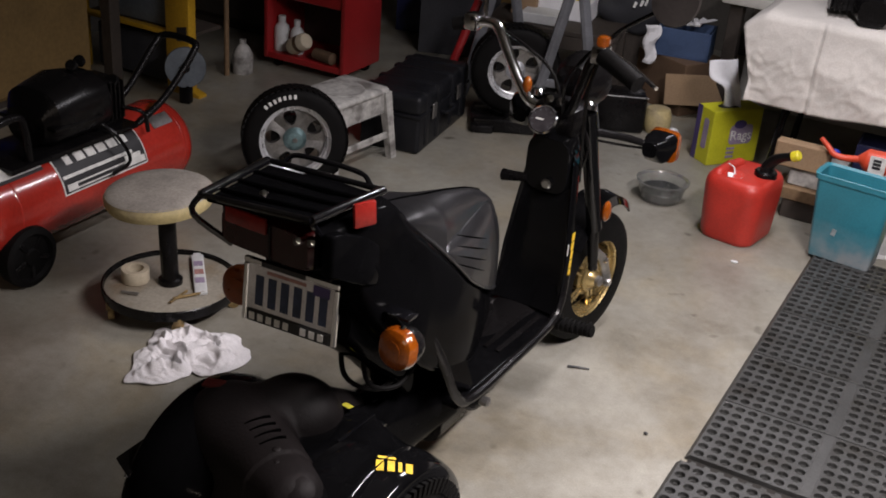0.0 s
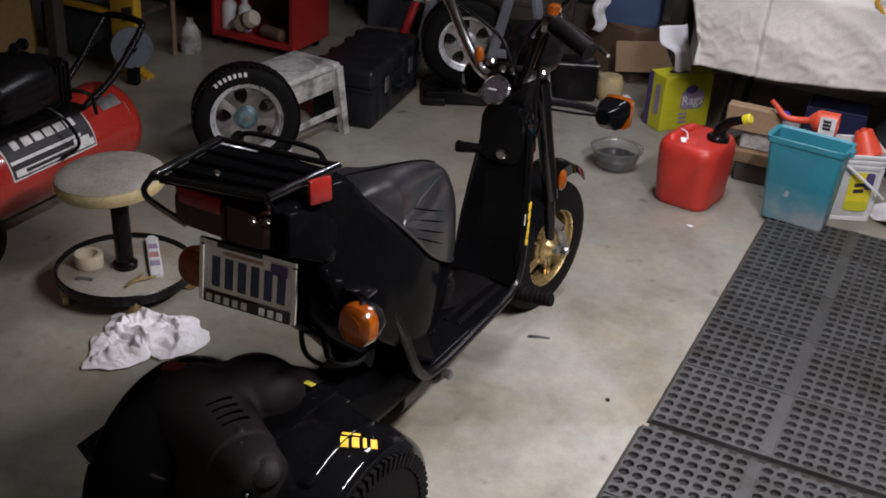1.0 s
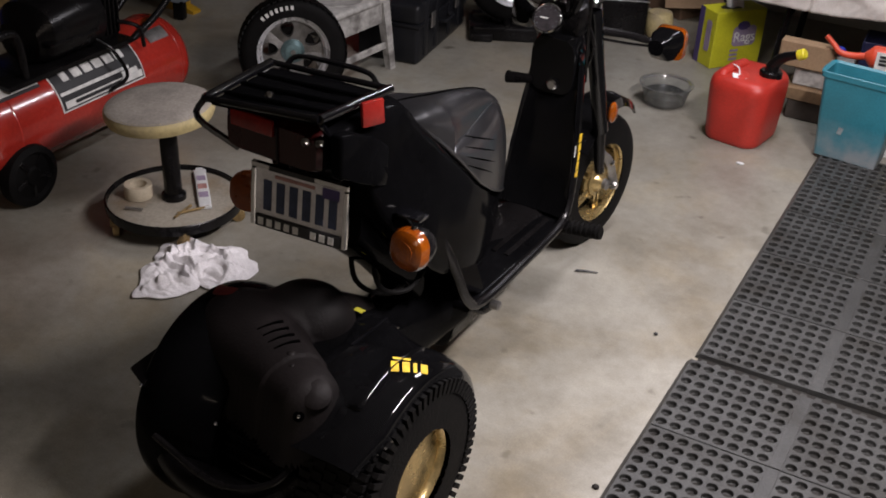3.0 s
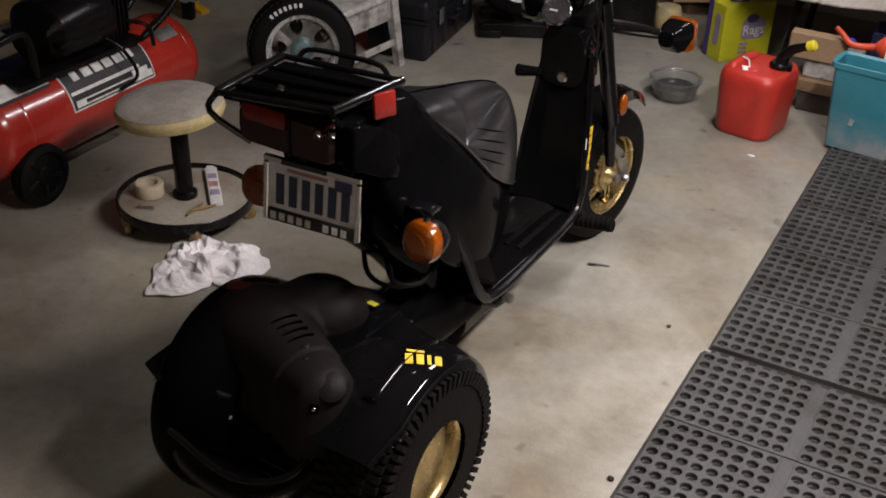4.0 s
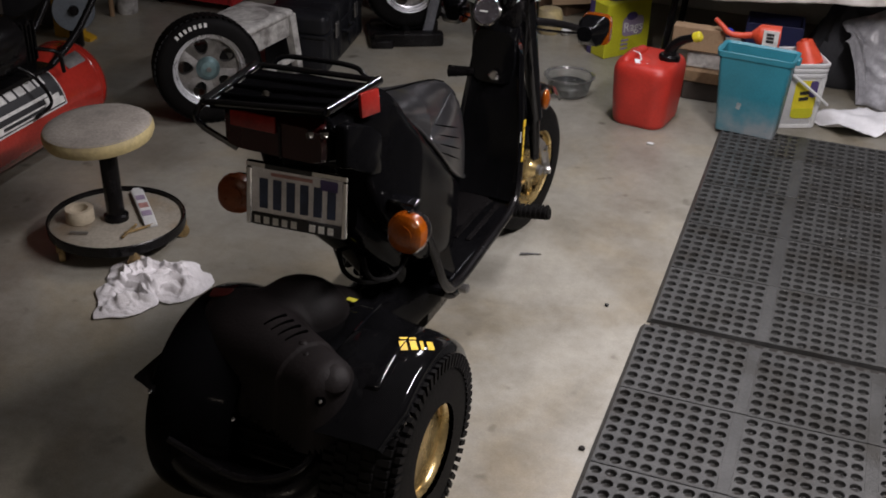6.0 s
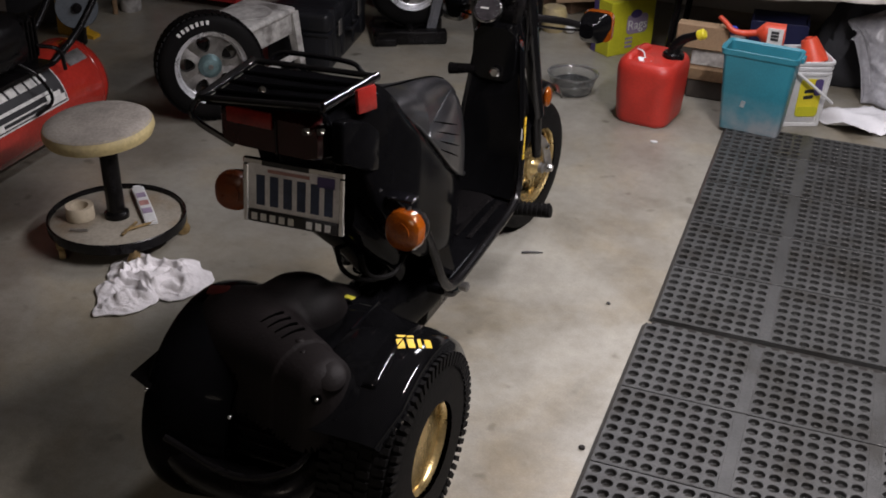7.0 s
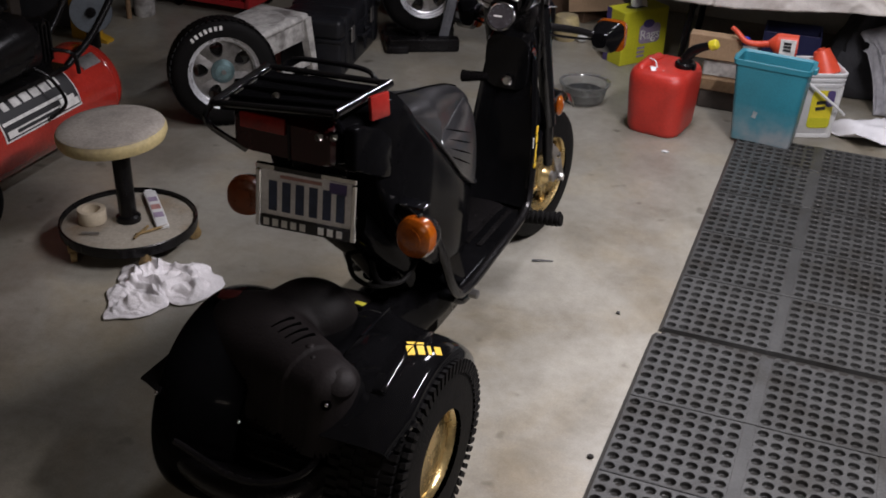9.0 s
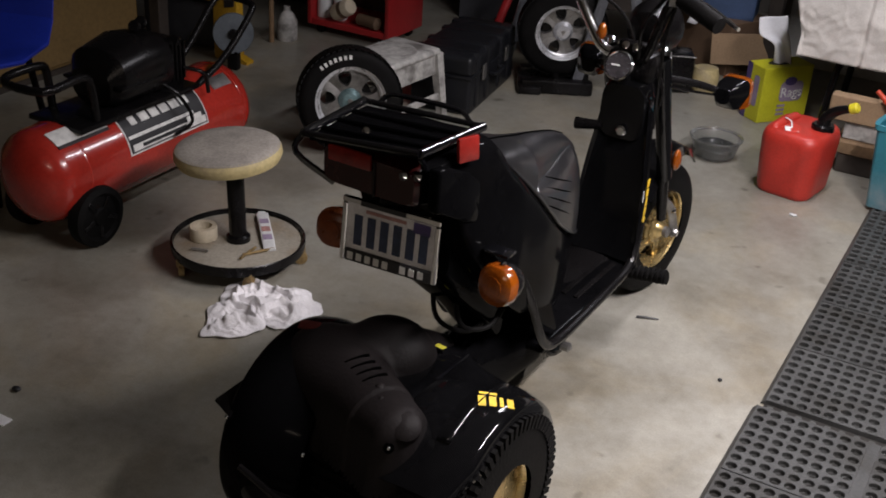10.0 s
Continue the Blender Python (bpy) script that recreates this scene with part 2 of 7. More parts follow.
def concrete():
    """Smooth garage slab: grey-beige, blotched by oil and trowel marks, with fine pits."""
    m = bpy.data.materials.new("garage_concrete")
    m.use_nodes = True
    nt = m.node_tree
    b = nt.nodes["Principled BSDF"]
    tc = nt.nodes.new("ShaderNodeTexCoord")

    def noise_node(scale, detail, rough=0.6, distort=0.0):
        n = nt.nodes.new("ShaderNodeTexNoise")
        socket(n, "Scale", scale)
        socket(n, "Detail", detail)
        socket(n, "Roughness", rough)
        socket(n, "Distortion", distort)
        nt.links.new(tc.outputs["Object"], n.inputs["Vector"])
        return n

    def ramp_node(src, stops):
        r = nt.nodes.new("ShaderNodeValToRGB")
        r.color_ramp.elements[0].position, r.color_ramp.elements[0].color = stops[0][0], (*stops[0][1], 1)
        r.color_ramp.elements[1].position, r.color_ramp.elements[1].color = stops[-1][0], (*stops[-1][1], 1)
        for p, c in stops[1:-1]:
            r.color_ramp.elements.new(p).color = (*c, 1)
        nt.links.new(src.outputs["Fac"], r.inputs["Fac"])
        return r

    def mixed(a, bb, fac, mode="MULTIPLY"):
        x = nt.nodes.new("ShaderNodeMix")
        x.data_type, x.blend_type = "RGBA", mode
        x.inputs["Factor"].default_value = fac
        nt.links.new(a, x.inputs["A"])
        nt.links.new(bb, x.inputs["B"])
        return x.outputs["Result"]

    base = ramp_node(noise_node(1.5, 5, 0.6, 0.1), [(0.30, (0.186, 0.170, 0.138)), (0.48, (0.250, 0.237, 0.200)), (0.7, (0.322, 0.313, 0.272))])
    cloud = ramp_node(noise_node(3.2, 9, 0.66, 0.15), [(0.30, (0.72, 0.70, 0.66)), (0.50, (1.0, 1.0, 1.0)), (0.72, (1.16, 1.16, 1.15))])
    spots = ramp_node(noise_node(11.0, 2, 0.5), [(0.24, (0.42, 0.40, 0.37)), (0.33, (1, 1, 1)), (1.0, (1, 1, 1))])
    grain = ramp_node(noise_node(220.0, 3), [(0.3, (0.86, 0.86, 0.86)), (0.7, (1.06, 1.06, 1.06))])
    mottle = ramp_node(noise_node(30.0, 6, 0.7), [(0.35, (0.90, 0.89, 0.875)), (0.6, (1.03, 1.03, 1.03))])
    rust = ramp_node(noise_node(1.9, 6, 0.62, 0.4), [(0.34, (1.03, 0.955, 0.83)), (0.50, (1.0, 1.0, 1.0)), (0.72, (0.97, 0.985, 1.02))])
    base_out = mixed(mixed(base.outputs[0], mottle.outputs[0], 1.0), rust.outputs[0], 1.0)
    out = mixed(mixed(mixed(base_out, cloud.outputs[0], 1.0), spots.outputs[0], 0.8), grain.outputs[0], 1.0)
    nt.links.new(out, b.inputs["Base Color"])
    rr = nt.nodes.new("ShaderNodeMapRange")
    socket(rr, "To Min", 0.24)
    socket(rr, "To Max", 0.50)
    nt.links.new(noise_node(3.0, 4).outputs["Fac"], rr.inputs["Value"])
    nt.links.new(rr.outputs[0], b.inputs["Roughness"])
    bp = nt.nodes.new("ShaderNodeBump")
    socket(bp, "Strength", 0.12)
    socket(bp, "Distance", 0.003)
    nt.links.new(noise_node(90.0, 5).outputs["Fac"], bp.inputs["Height"])
    nt.links.new(bp.outputs["Normal"], b.inputs["Normal"])
    return m


def scuffed_teal():
    """Teal plastic with whitish scuffing, densest towards the foot where it is kicked."""
    m = M["teal"]
    nt = m.node_tree
    b = nt.nodes["Principled BSDF"]
    src = b.inputs["Base Color"].links[0].from_socket
    tc = nt.nodes.new("ShaderNodeTexCoord")
    sep = nt.nodes.new("ShaderNodeSeparateXYZ")
    nt.links.new(tc.outputs["Object"], sep.inputs[0])
    low = nt.nodes.new("ShaderNodeMapRange")
    for k, v in (("From Min", 0.15), ("From Max", 0.02), ("To Min", 0.0), ("To Max", 0.95)):
        socket(low, k, v)
    nt.links.new(sep.outputs["Z"], low.inputs["Value"])
    n = nt.nodes.new("ShaderNodeTexNoise")
    socket(n, "Scale", 13.0)
    socket(n, "Detail", 5.0)
    nt.links.new(tc.outputs["Object"], n.inputs["Vector"])
    mr = nt.nodes.new("ShaderNodeMapRange")
    for k, v in (("From Min", 0.36), ("From Max", 0.62), ("To Min", 0.25), ("To Max", 1.0)):
        socket(mr, k, v)
    nt.links.new(n.outputs["Fac"], mr.inputs["Value"])
    mul = nt.nodes.new("ShaderNodeMath")
    mul.operation = "MULTIPLY"
    nt.links.new(low.outputs[0], mul.inputs[0])
    nt.links.new(mr.outputs[0], mul.inputs[1])
    mix = nt.nodes.new("ShaderNodeMix")
    mix.data_type = "RGBA"
    nt.links.new(mul.outputs[0], mix.inputs["Factor"])
    nt.links.new(src, mix.inputs["A"])
    mix.inputs["B"].default_value = (0.33, 0.36, 0.38, 1)
    nt.links.new(mix.outputs["Result"], b.inputs["Base Color"])


M["concrete"] = concrete()
scuffed_teal()


# ---- building helpers ----
def thing(name, m, label, category, group="", kind=""):
    ob = new(name)
    ob.matrix_world = m
    ob.empty_display_size = 0.1
    return tagged(ob, label, category, group, kind)


def mesh_of(name, bm, mat, smooth=35):
    me = bpy.data.meshes.new(name)
    bmesh.ops.recalc_face_normals(bm, faces=bm.faces)
    bm.to_mesh(me)
    bm.free()
    for m in (mat if isinstance(mat, (list, tuple)) else [mat]):
        me.materials.append(m)
    if smooth:
        me.polygons.foreach_set("use_smooth", [True] * len(me.polygons))
        me.set_sharp_from_angle(angle=radians(smooth))
    return me


def part(name, bm, mat, parent=None, label="", smooth=35, m=None):
    ob = new(name, mesh_of(name, bm, mat, smooth))
    if parent is not None:
        ob.parent = parent
    if m is not None:
        ob.matrix_basis = m
    return tagged(ob, label) if label else ob


def single(name, bm, mat, label, category, m=None, group="", kind="", smooth=35):
    ob = part(name, bm, mat, None, "", smooth, m)
    return tagged(ob, label, category, group, kind)


def box(x0, y0, z0, x1, y1, z1, bevel=0.0, seg=2, bm=None):
    out = bm or bmesh.new()
    r = bmesh.ops.create_cube(out, size=1.0, matrix=Matrix.LocRotScale(((x0 + x1) / 2, (y0 + y1) / 2, (z0 + z1) / 2), None, (x1 - x0, y1 - y0, z1 - z0)))
    if bevel:
        es = {e for v in r["verts"] for e in v.link_edges}
        bmesh.ops.bevel(out, geom=list(es), offset=bevel, segments=seg, affect="EDGES", profile=0.5)
    return out


def ring_faces(out, rings, closed_ring=True, cap=True, loop=False):
    vs = [[out.verts.new(p) for p in r] for r in rings]
    n = len(vs[0])
    pairs = list(zip(vs, vs[1:])) + ([(vs[-1], vs[0])] if loop else [])
    for a, b in pairs:
        for k in range(n if closed_ring else n - 1):
            out.faces.new((a[k], a[(k + 1) % n], b[(k + 1) % n], b[k]))
    if cap and not loop and closed_ring:
        out.faces.new(vs[0][::-1])
        out.faces.new(vs[-1])
    return vs


def loft(rings, cap=True, bm=None, loop=False):
    out = bm or bmesh.new()
    ring_faces(out, rings, True, cap, loop)
    return out


def lathe(profile, seg=32, m=None, bm=None, close=False, caps=True):
    """A turned shape: (radius, height) points round the z axis, placed by m."""
    out = bm or bmesh.new()
    m = m or Matrix()
    rings = []
    for k in range(seg):
        a = 2 * math.pi * k / seg
        rings.append([m @ Vector((max(r, 0.0004) * math.cos(a), max(r, 0.0004) * math.sin(a), z)) for r, z in profile])
    vs = [[out.verts.new(p) for p in r] for r in rings]
    n = len(profile)
    for k in range(seg):
        a, b = vs[k], vs[(k + 1) % seg]
        for i in range(n if close else n - 1):
            out.faces.new((a[i], b[i], b[(i + 1) % n], a[(i + 1) % n]))
    if caps and not close:
        for i, flip in ((0, False), (n - 1, True)):
            ring = [v[i] for v in vs]
            out.faces.new(ring[::-1] if flip else ring)
    return out


def smooth_path(points, steps=6):
    """A Catmull-Rom line through the points."""
    p = [Vector(q) for q in points]
    p = [p[0] * 2 - p[1]] + p + [p[-1] * 2 - p[-2]]
    out = []
    for i in range(1, len(p) - 2):
        for s in range(steps):
            t = s / steps
            a, b, c, d = p[i - 1], p[i], p[i + 1], p[i + 2]
            out.append(0.5 * ((2 * b) + (c - a) * t + (2 * a - 5 * b + 4 * c - d) * t * t + (3 * b - a - 3 * c + d) * t ** 3))
    out.append(p[-2])
    return out


def tube(points, r, seg=10, bm=None, curve=0, flat=1.0):
    """A round bar along the points; r may be a list; curve smooths the line."""
    out = bm or bmesh.new()
    pts = smooth_path(points, curve) if curve else [Vector(q) for q in points]
    n = len(pts)
    up = None
    rings = []
    for i, p in enumerate(pts):
        t = (pts[min(i + 1, n - 1)] - pts[max(i - 1, 0)]).normalized()
        if up is None:
            up = t.orthogonal().normalized()
        up = (up - t * up.dot(t)).normalized()
        side = t.cross(up)
        rad = r if not isinstance(r, (list, tuple)) else r[0] + (r[-1] - r[0]) * i / (n - 1) if len(r) == 2 else r[i]
        rings.append([p + up * (math.cos(2 * math.pi * k / seg) * rad) + side * (math.sin(2 * math.pi * k / seg) * rad * flat) for k in range(seg)])
    ring_faces(out, rings)
    return out


def prism(poly, depth, m=None, bevel=0.0, bm=None, seg=2):
    """A flat shape in x, y raised by depth along z, placed by m."""
    out = bm or bmesh.new()
    m = m or Matrix()
    lo = [out.verts.new(m @ Vector((x, y, 0))) for x, y in poly]
    hi = [out.verts.new(m @ Vector((x, y, depth))) for x, y in poly]
    n = len(poly)
    out.faces.new(lo[::-1])
    out.faces.new(hi)
    for k in range(n):
        out.faces.new((lo[k], lo[(k + 1) % n], hi[(k + 1) % n], hi[k]))
    if bevel:
        es = {e for v in lo + hi for e in v.link_edges}
        bmesh.ops.bevel(out, geom=list(es), offset=bevel, segments=seg, affect="EDGES", profile=0.5)
    return out


def ball(c, rx, ry, rz, bm=None, u=20, v=12, m=None):
    out = bm or bmesh.new()
    mm = Matrix.Translation(c) @ (m or Matrix()) @ Matrix.Diagonal((rx, ry, rz, 1))
    bmesh.ops.create_uvsphere(out, u_segments=u, v_segments=v, radius=1.0, matrix=mm)
    return out


def round_section(w, zb, zt, y, power=4.0, seg=24, x=0.0):
    """A rounded-rectangle section across x and z at y."""
    out = []
    for k in range(seg):
        a = 2 * math.pi * k / seg
        c, s = math.cos(a), math.sin(a)
        out.append(Vector((x + w * math.copysign(abs(c) ** (2 / power), c), y, (zb + zt) / 2 + (zt - zb) / 2 * math.copysign(abs(s) ** (2 / power), s))))
    return out


def rounded_rect(w, h, r, seg=4):
    out = []
    for cx, cy, a0 in ((w / 2 - r, h / 2 - r, 0), (-w / 2 + r, h / 2 - r, 90), (-w / 2 + r, -h / 2 + r, 180), (w / 2 - r, -h / 2 + r, 270)):
        for k in range(seg + 1):
            a = radians(a0 + 90 * k / seg)
            out.append((cx + r * math.cos(a), cy + r * math.sin(a)))
    return out


def text_mesh(name, body, size, mat, parent, m, thick=0.0012, label=""):
    cu = bpy.data.curves.new(name, "FONT")
    cu.body, cu.size, cu.extrude, cu.align_x, cu.align_y = body, size, thick, "CENTER", "CENTER"
    tmp = bpy.data.objects.new(name, cu)
    scene.collection.objects.link(tmp)
    me = bpy.data.meshes.new_from_object(tmp.evaluated_get(bpy.context.evaluated_depsgraph_get()))
    bpy.data.objects.remove(tmp)
    me.materials.clear()
    me.materials.append(mat)
    ob = new(name, me)
    ob.parent, ob.matrix_basis = parent, m
    return tagged(ob, label) if label else ob


TO_X = pose(0, 0, 0, 0, 90, 0)       # turns the z axis to +x


# ---- the garage shell ----
X0, X1, Y0, Y1, ZC = -3.7, 4.2, -6.2, 3.75, 2.5


def setting(name, bm, mat, label, smooth=0):
    return single(name, bm, mat, label, name.split("_")[0], kind="structure", smooth=smooth)


def floor_slab():
    bm = bmesh.new()
    box(X0 - 0.2, Y0 - 0.2, -0.15, X1 + 0.2, Y1 + 0.2, 0.0, bm=bm)
    return setting("floor", bm, M["concrete"], "stained grey-beige concrete garage floor slab")


floor_slab()
setting("wall_west", box(X0 - 0.12, Y0, 0, X0, Y1, ZC), M["wall"], "dim painted garage wall behind the cupboards")
setting("wall_north", box(X0, Y1, 0, X1, Y1 + 0.12, ZC), M["wall"], "dim painted garage wall behind the benches")
# East and south walls are unseen; darkened so black panels mirror little light.
setting("wall_east", box(X1, Y0, 0, X1 + 0.12, Y1, ZC), M["wall_dark"], "unseen garage wall, darkened to keep reflections low")
setting("wall_south", box(X0, Y0 - 0.12, 0, X1, Y0, ZC), M["wall_dark"], "unseen garage wall, darkened to keep reflections low")
setting("ceiling", box(X0 - 0.12, Y0 - 0.12, ZC, X1 + 0.12, Y1 + 0.12, ZC + 0.1), M["ceiling"], "plain pale garage ceiling")


def ceiling_lamp():
    t = thing("ceiling_lamp", pose(*LAMPS[0]), "white fluorescent ceiling batten with a bare tube", "lamp", group="ceiling battens")
    part("housing", box(-0.06, -0.62, 0.0, 0.06, 0.62, 0.14, 0.01), M["white_plastic"], t)
    for y in (-0.5, 0.5):
        part("chain", tube([(0, y, 0.139), (0, y, ZC - LAMPS[0][2] + 0.002)], 0.004, 6), M["steel"], t)
    part("tube", lathe([(0.013, -0.58), (0.013, 0.58)], 12, pose(0, 0, -0.03, 90, 0, 0)), M["glow"], t, "lit fluorescent tube")
    # One of these copies is only a housing for the added fill lamp.
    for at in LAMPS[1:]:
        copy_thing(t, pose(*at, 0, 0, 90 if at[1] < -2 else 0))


ceiling_lamp()

# ---- the three-wheeled scooter ----
SCOOTER_AT = pose(-0.562, -0.95, 0, 0, 0, -3)


def tyre_profile(r_out, r_in, w, crown=0.5):
    """Tyre section, as (radius, across) points."""
    pts = []
    h = r_out - r_in
    for k in range(17):
        a = math.pi * k / 16
        c, s = math.cos(a), math.sin(a)
        pts.append((r_in + h * s ** crown, -w / 2 * math.copysign(abs(c) ** 0.55, c)))
    return pts


def front_wheel(root):
    m = pose(-0.002, 1.37, 0.200, 0, 0, -8)
    wheel = part("front_wheel", lathe(tyre_profile(0.200, 0.118, 0.085, 0.6), 48, TO_X, caps=False), M["rubber"], root, "black tyre on a gold spoked wheel", m=m)
    rim = lathe([(0.127, -0.03), (0.123, -0.034), (0.115, -0.030), (0.109, -0.012), (0.109, 0.012), (0.1105, 0.020), (0.114, 0.022), (0.115, 0.030), (0.119, 0.031), (0.123, 0.036), (0.127, 0.03)], 48, TO_X, close=True)
    part("rim", rim, M["gold"], wheel, "gold painted wheel rim")
    hub = lathe([(0.02, -0.05), (0.050, -0.045), (0.050, 0.010), (0.056, 0.014), (0.056, 0.020), (0.046, 0.024), (0.044, 0.030), (0.030, 0.034), (0.024, 0.045), (0.012, 0.055)], 32, TO_X)
    part("hub", hub, M["gold"], wheel)
    part("hub_cap", lathe([(0.016, 0.050), (0.016, 0.064), (0.008, 0.068), (0.0, 0.068)], 16, TO_X), M["steel"], wheel)
    # Black disc added so that the gaps between the spokes stay dark.
    part("brake_plate", lathe([(0.02, -0.030), (0.106, -0.030), (0.106, -0.012), (0.02, -0.010)], 32, TO_X, close=True), M["plastic_black"], wheel)
    for k in range(10):
        a = 2 * math.pi * (k // 2) / 5 + (0.22 if k % 2 else -0.22)
        a2 = 2 * math.pi * (k // 2) / 5 + (0.08 if k % 2 else -0.08)
        p = (0.022, 0.046 * math.cos(a), 0.046 * math.sin(a))
        q = (0.012, 0.112 * math.cos(a2), 0.112 * math.sin(a2))
        part("spoke", tube([p, q], 0.0048, 6), M["gold"], wheel)
    return wheel


def rear_wheel(root, side):
    m = pose(0.220 if side > 0 else -0.152, 0.0, 0.215, 0, 0, 0 if side > 0 else 180)
    bm = lathe(tyre_profile(0.207, 0.098, 0.150, 0.42), 60, TO_X, caps=False)
    wheel = part("rear_wheel", bm, M["rubber"], root, "fat knobbly black tyre on a gold dished wheel", m=m)
    knobs = bmesh.new()
    for k in range(64):
        a = 2 * math.pi * k / 64
        for j, xx in enumerate((-0.060, -0.033, -0.006, 0.021, 0.048)):
            aa = a + (j % 2) * math.pi / 64
            rr = 0.205 if abs(xx) < 0.045 else 0.199
            mm = Matrix.Rotation(aa, 4, "X") @ Matrix.Translation((xx, rr, 0))
            box(-0.012, -0.008, -0.0064, 0.012, 0.007, 0.0064, bm=knobs)
            vs = list(knobs.verts)[-8:]
            bmesh.ops.transform(knobs, matrix=mm, verts=vs)
    part("tread", knobs, M["rubber"], wheel, smooth=0)
    side_knobs = bmesh.new()
    for k in range(64):
        a = 2 * math.pi * (k + 0.5) / 64
        mm = Matrix.Rotation(a, 4, "X") @ Matrix.Translation((0.071, 0.184, 0))
        box(-0.006, -0.014, -0.0052, 0.005, 0.014, 0.0052, bm=side_knobs)
        bmesh.ops.transform(side_knobs, matrix=mm, verts=list(side_knobs.verts)[-8:])
    part("shoulder_tread", side_knobs, M["rubber"], wheel, smooth=0)
    rim = lathe([(0.106, 0.050), (0.104, 0.060), (0.099, 0.064), (0.094, 0.060), (0.090, 0.052), (0.087, 0.018), (0.078, 0.000), (0.064, 0.006), (0.050, 0.016), (0.030, 0.018), (0.0, 0.018)], 44, TO_X)
    part("rim", rim, M["gold"], wheel, "gold painted dished steel rim")
    part("hub_nut", lathe([(0.018, 0.016), (0.018, 0.030), (0.010, 0.034), (0.0, 0.034)], 12, TO_X), M["steel"], wheel)
    return wheel


def rear_fender(root, side):
    """A pressed mudguard over a rear tyre: flat crown, rolled shoulder, narrow lip, and a straight tail behind."""
    cx = 0.219 if side > 0 else -0.168
    r0 = 0.235
    line = []
    for k in range(23):
        a = radians(-2 + 127 * k / 22)     # 0 is forward, 180 rear
        line.append((math.cos(a), math.sin(a), 0.0))
    if side > 0:
        last = radians(125)
        line += [(math.cos(last), math.sin(last), 0.082 * k / 7) for k in range(1, 8)]
    else:
        line += [(math.cos(radians(125 + 6 * k)), math.sin(radians(125 + 6 * k)), 0.0) for k in range(1, 16)]
    rings = []
    for cy, sz, run in line:
        f = min(1.0, run / 0.08)
        row = []
        crown = ((-0.119, -0.036), (-0.118, -0.028), (-0.112, -0.023), (-0.06, -0.0125), (-0.02, -0.0065), (0.004, -0.0045), (0.022, -0.0055), (0.054, -0.0125), (0.0615, -0.0165), (0.066, -0.0245), (0.071, -0.048))
        under = [(x - 0.003 if x > 0.03 else x + 0.003, d - 0.006) for x, d in crown[::-1]]
        for x, d in list(crown) + under:
            d = d * (1 - 0.35 * f) if x > 0 else d
            x = x * (1 - 0.30 * f) if x > 0 else x
            r = r0 + d
            y, z = r * cy - run * sz, r * sz + run * cy
            row.append(Vector((cx + side * x, y, 0.215 + z)))
        rings.append(row)
    # The left guard's black is deadened in the material to lose lamp glints.
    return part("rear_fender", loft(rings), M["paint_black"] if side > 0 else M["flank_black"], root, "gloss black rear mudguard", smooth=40)


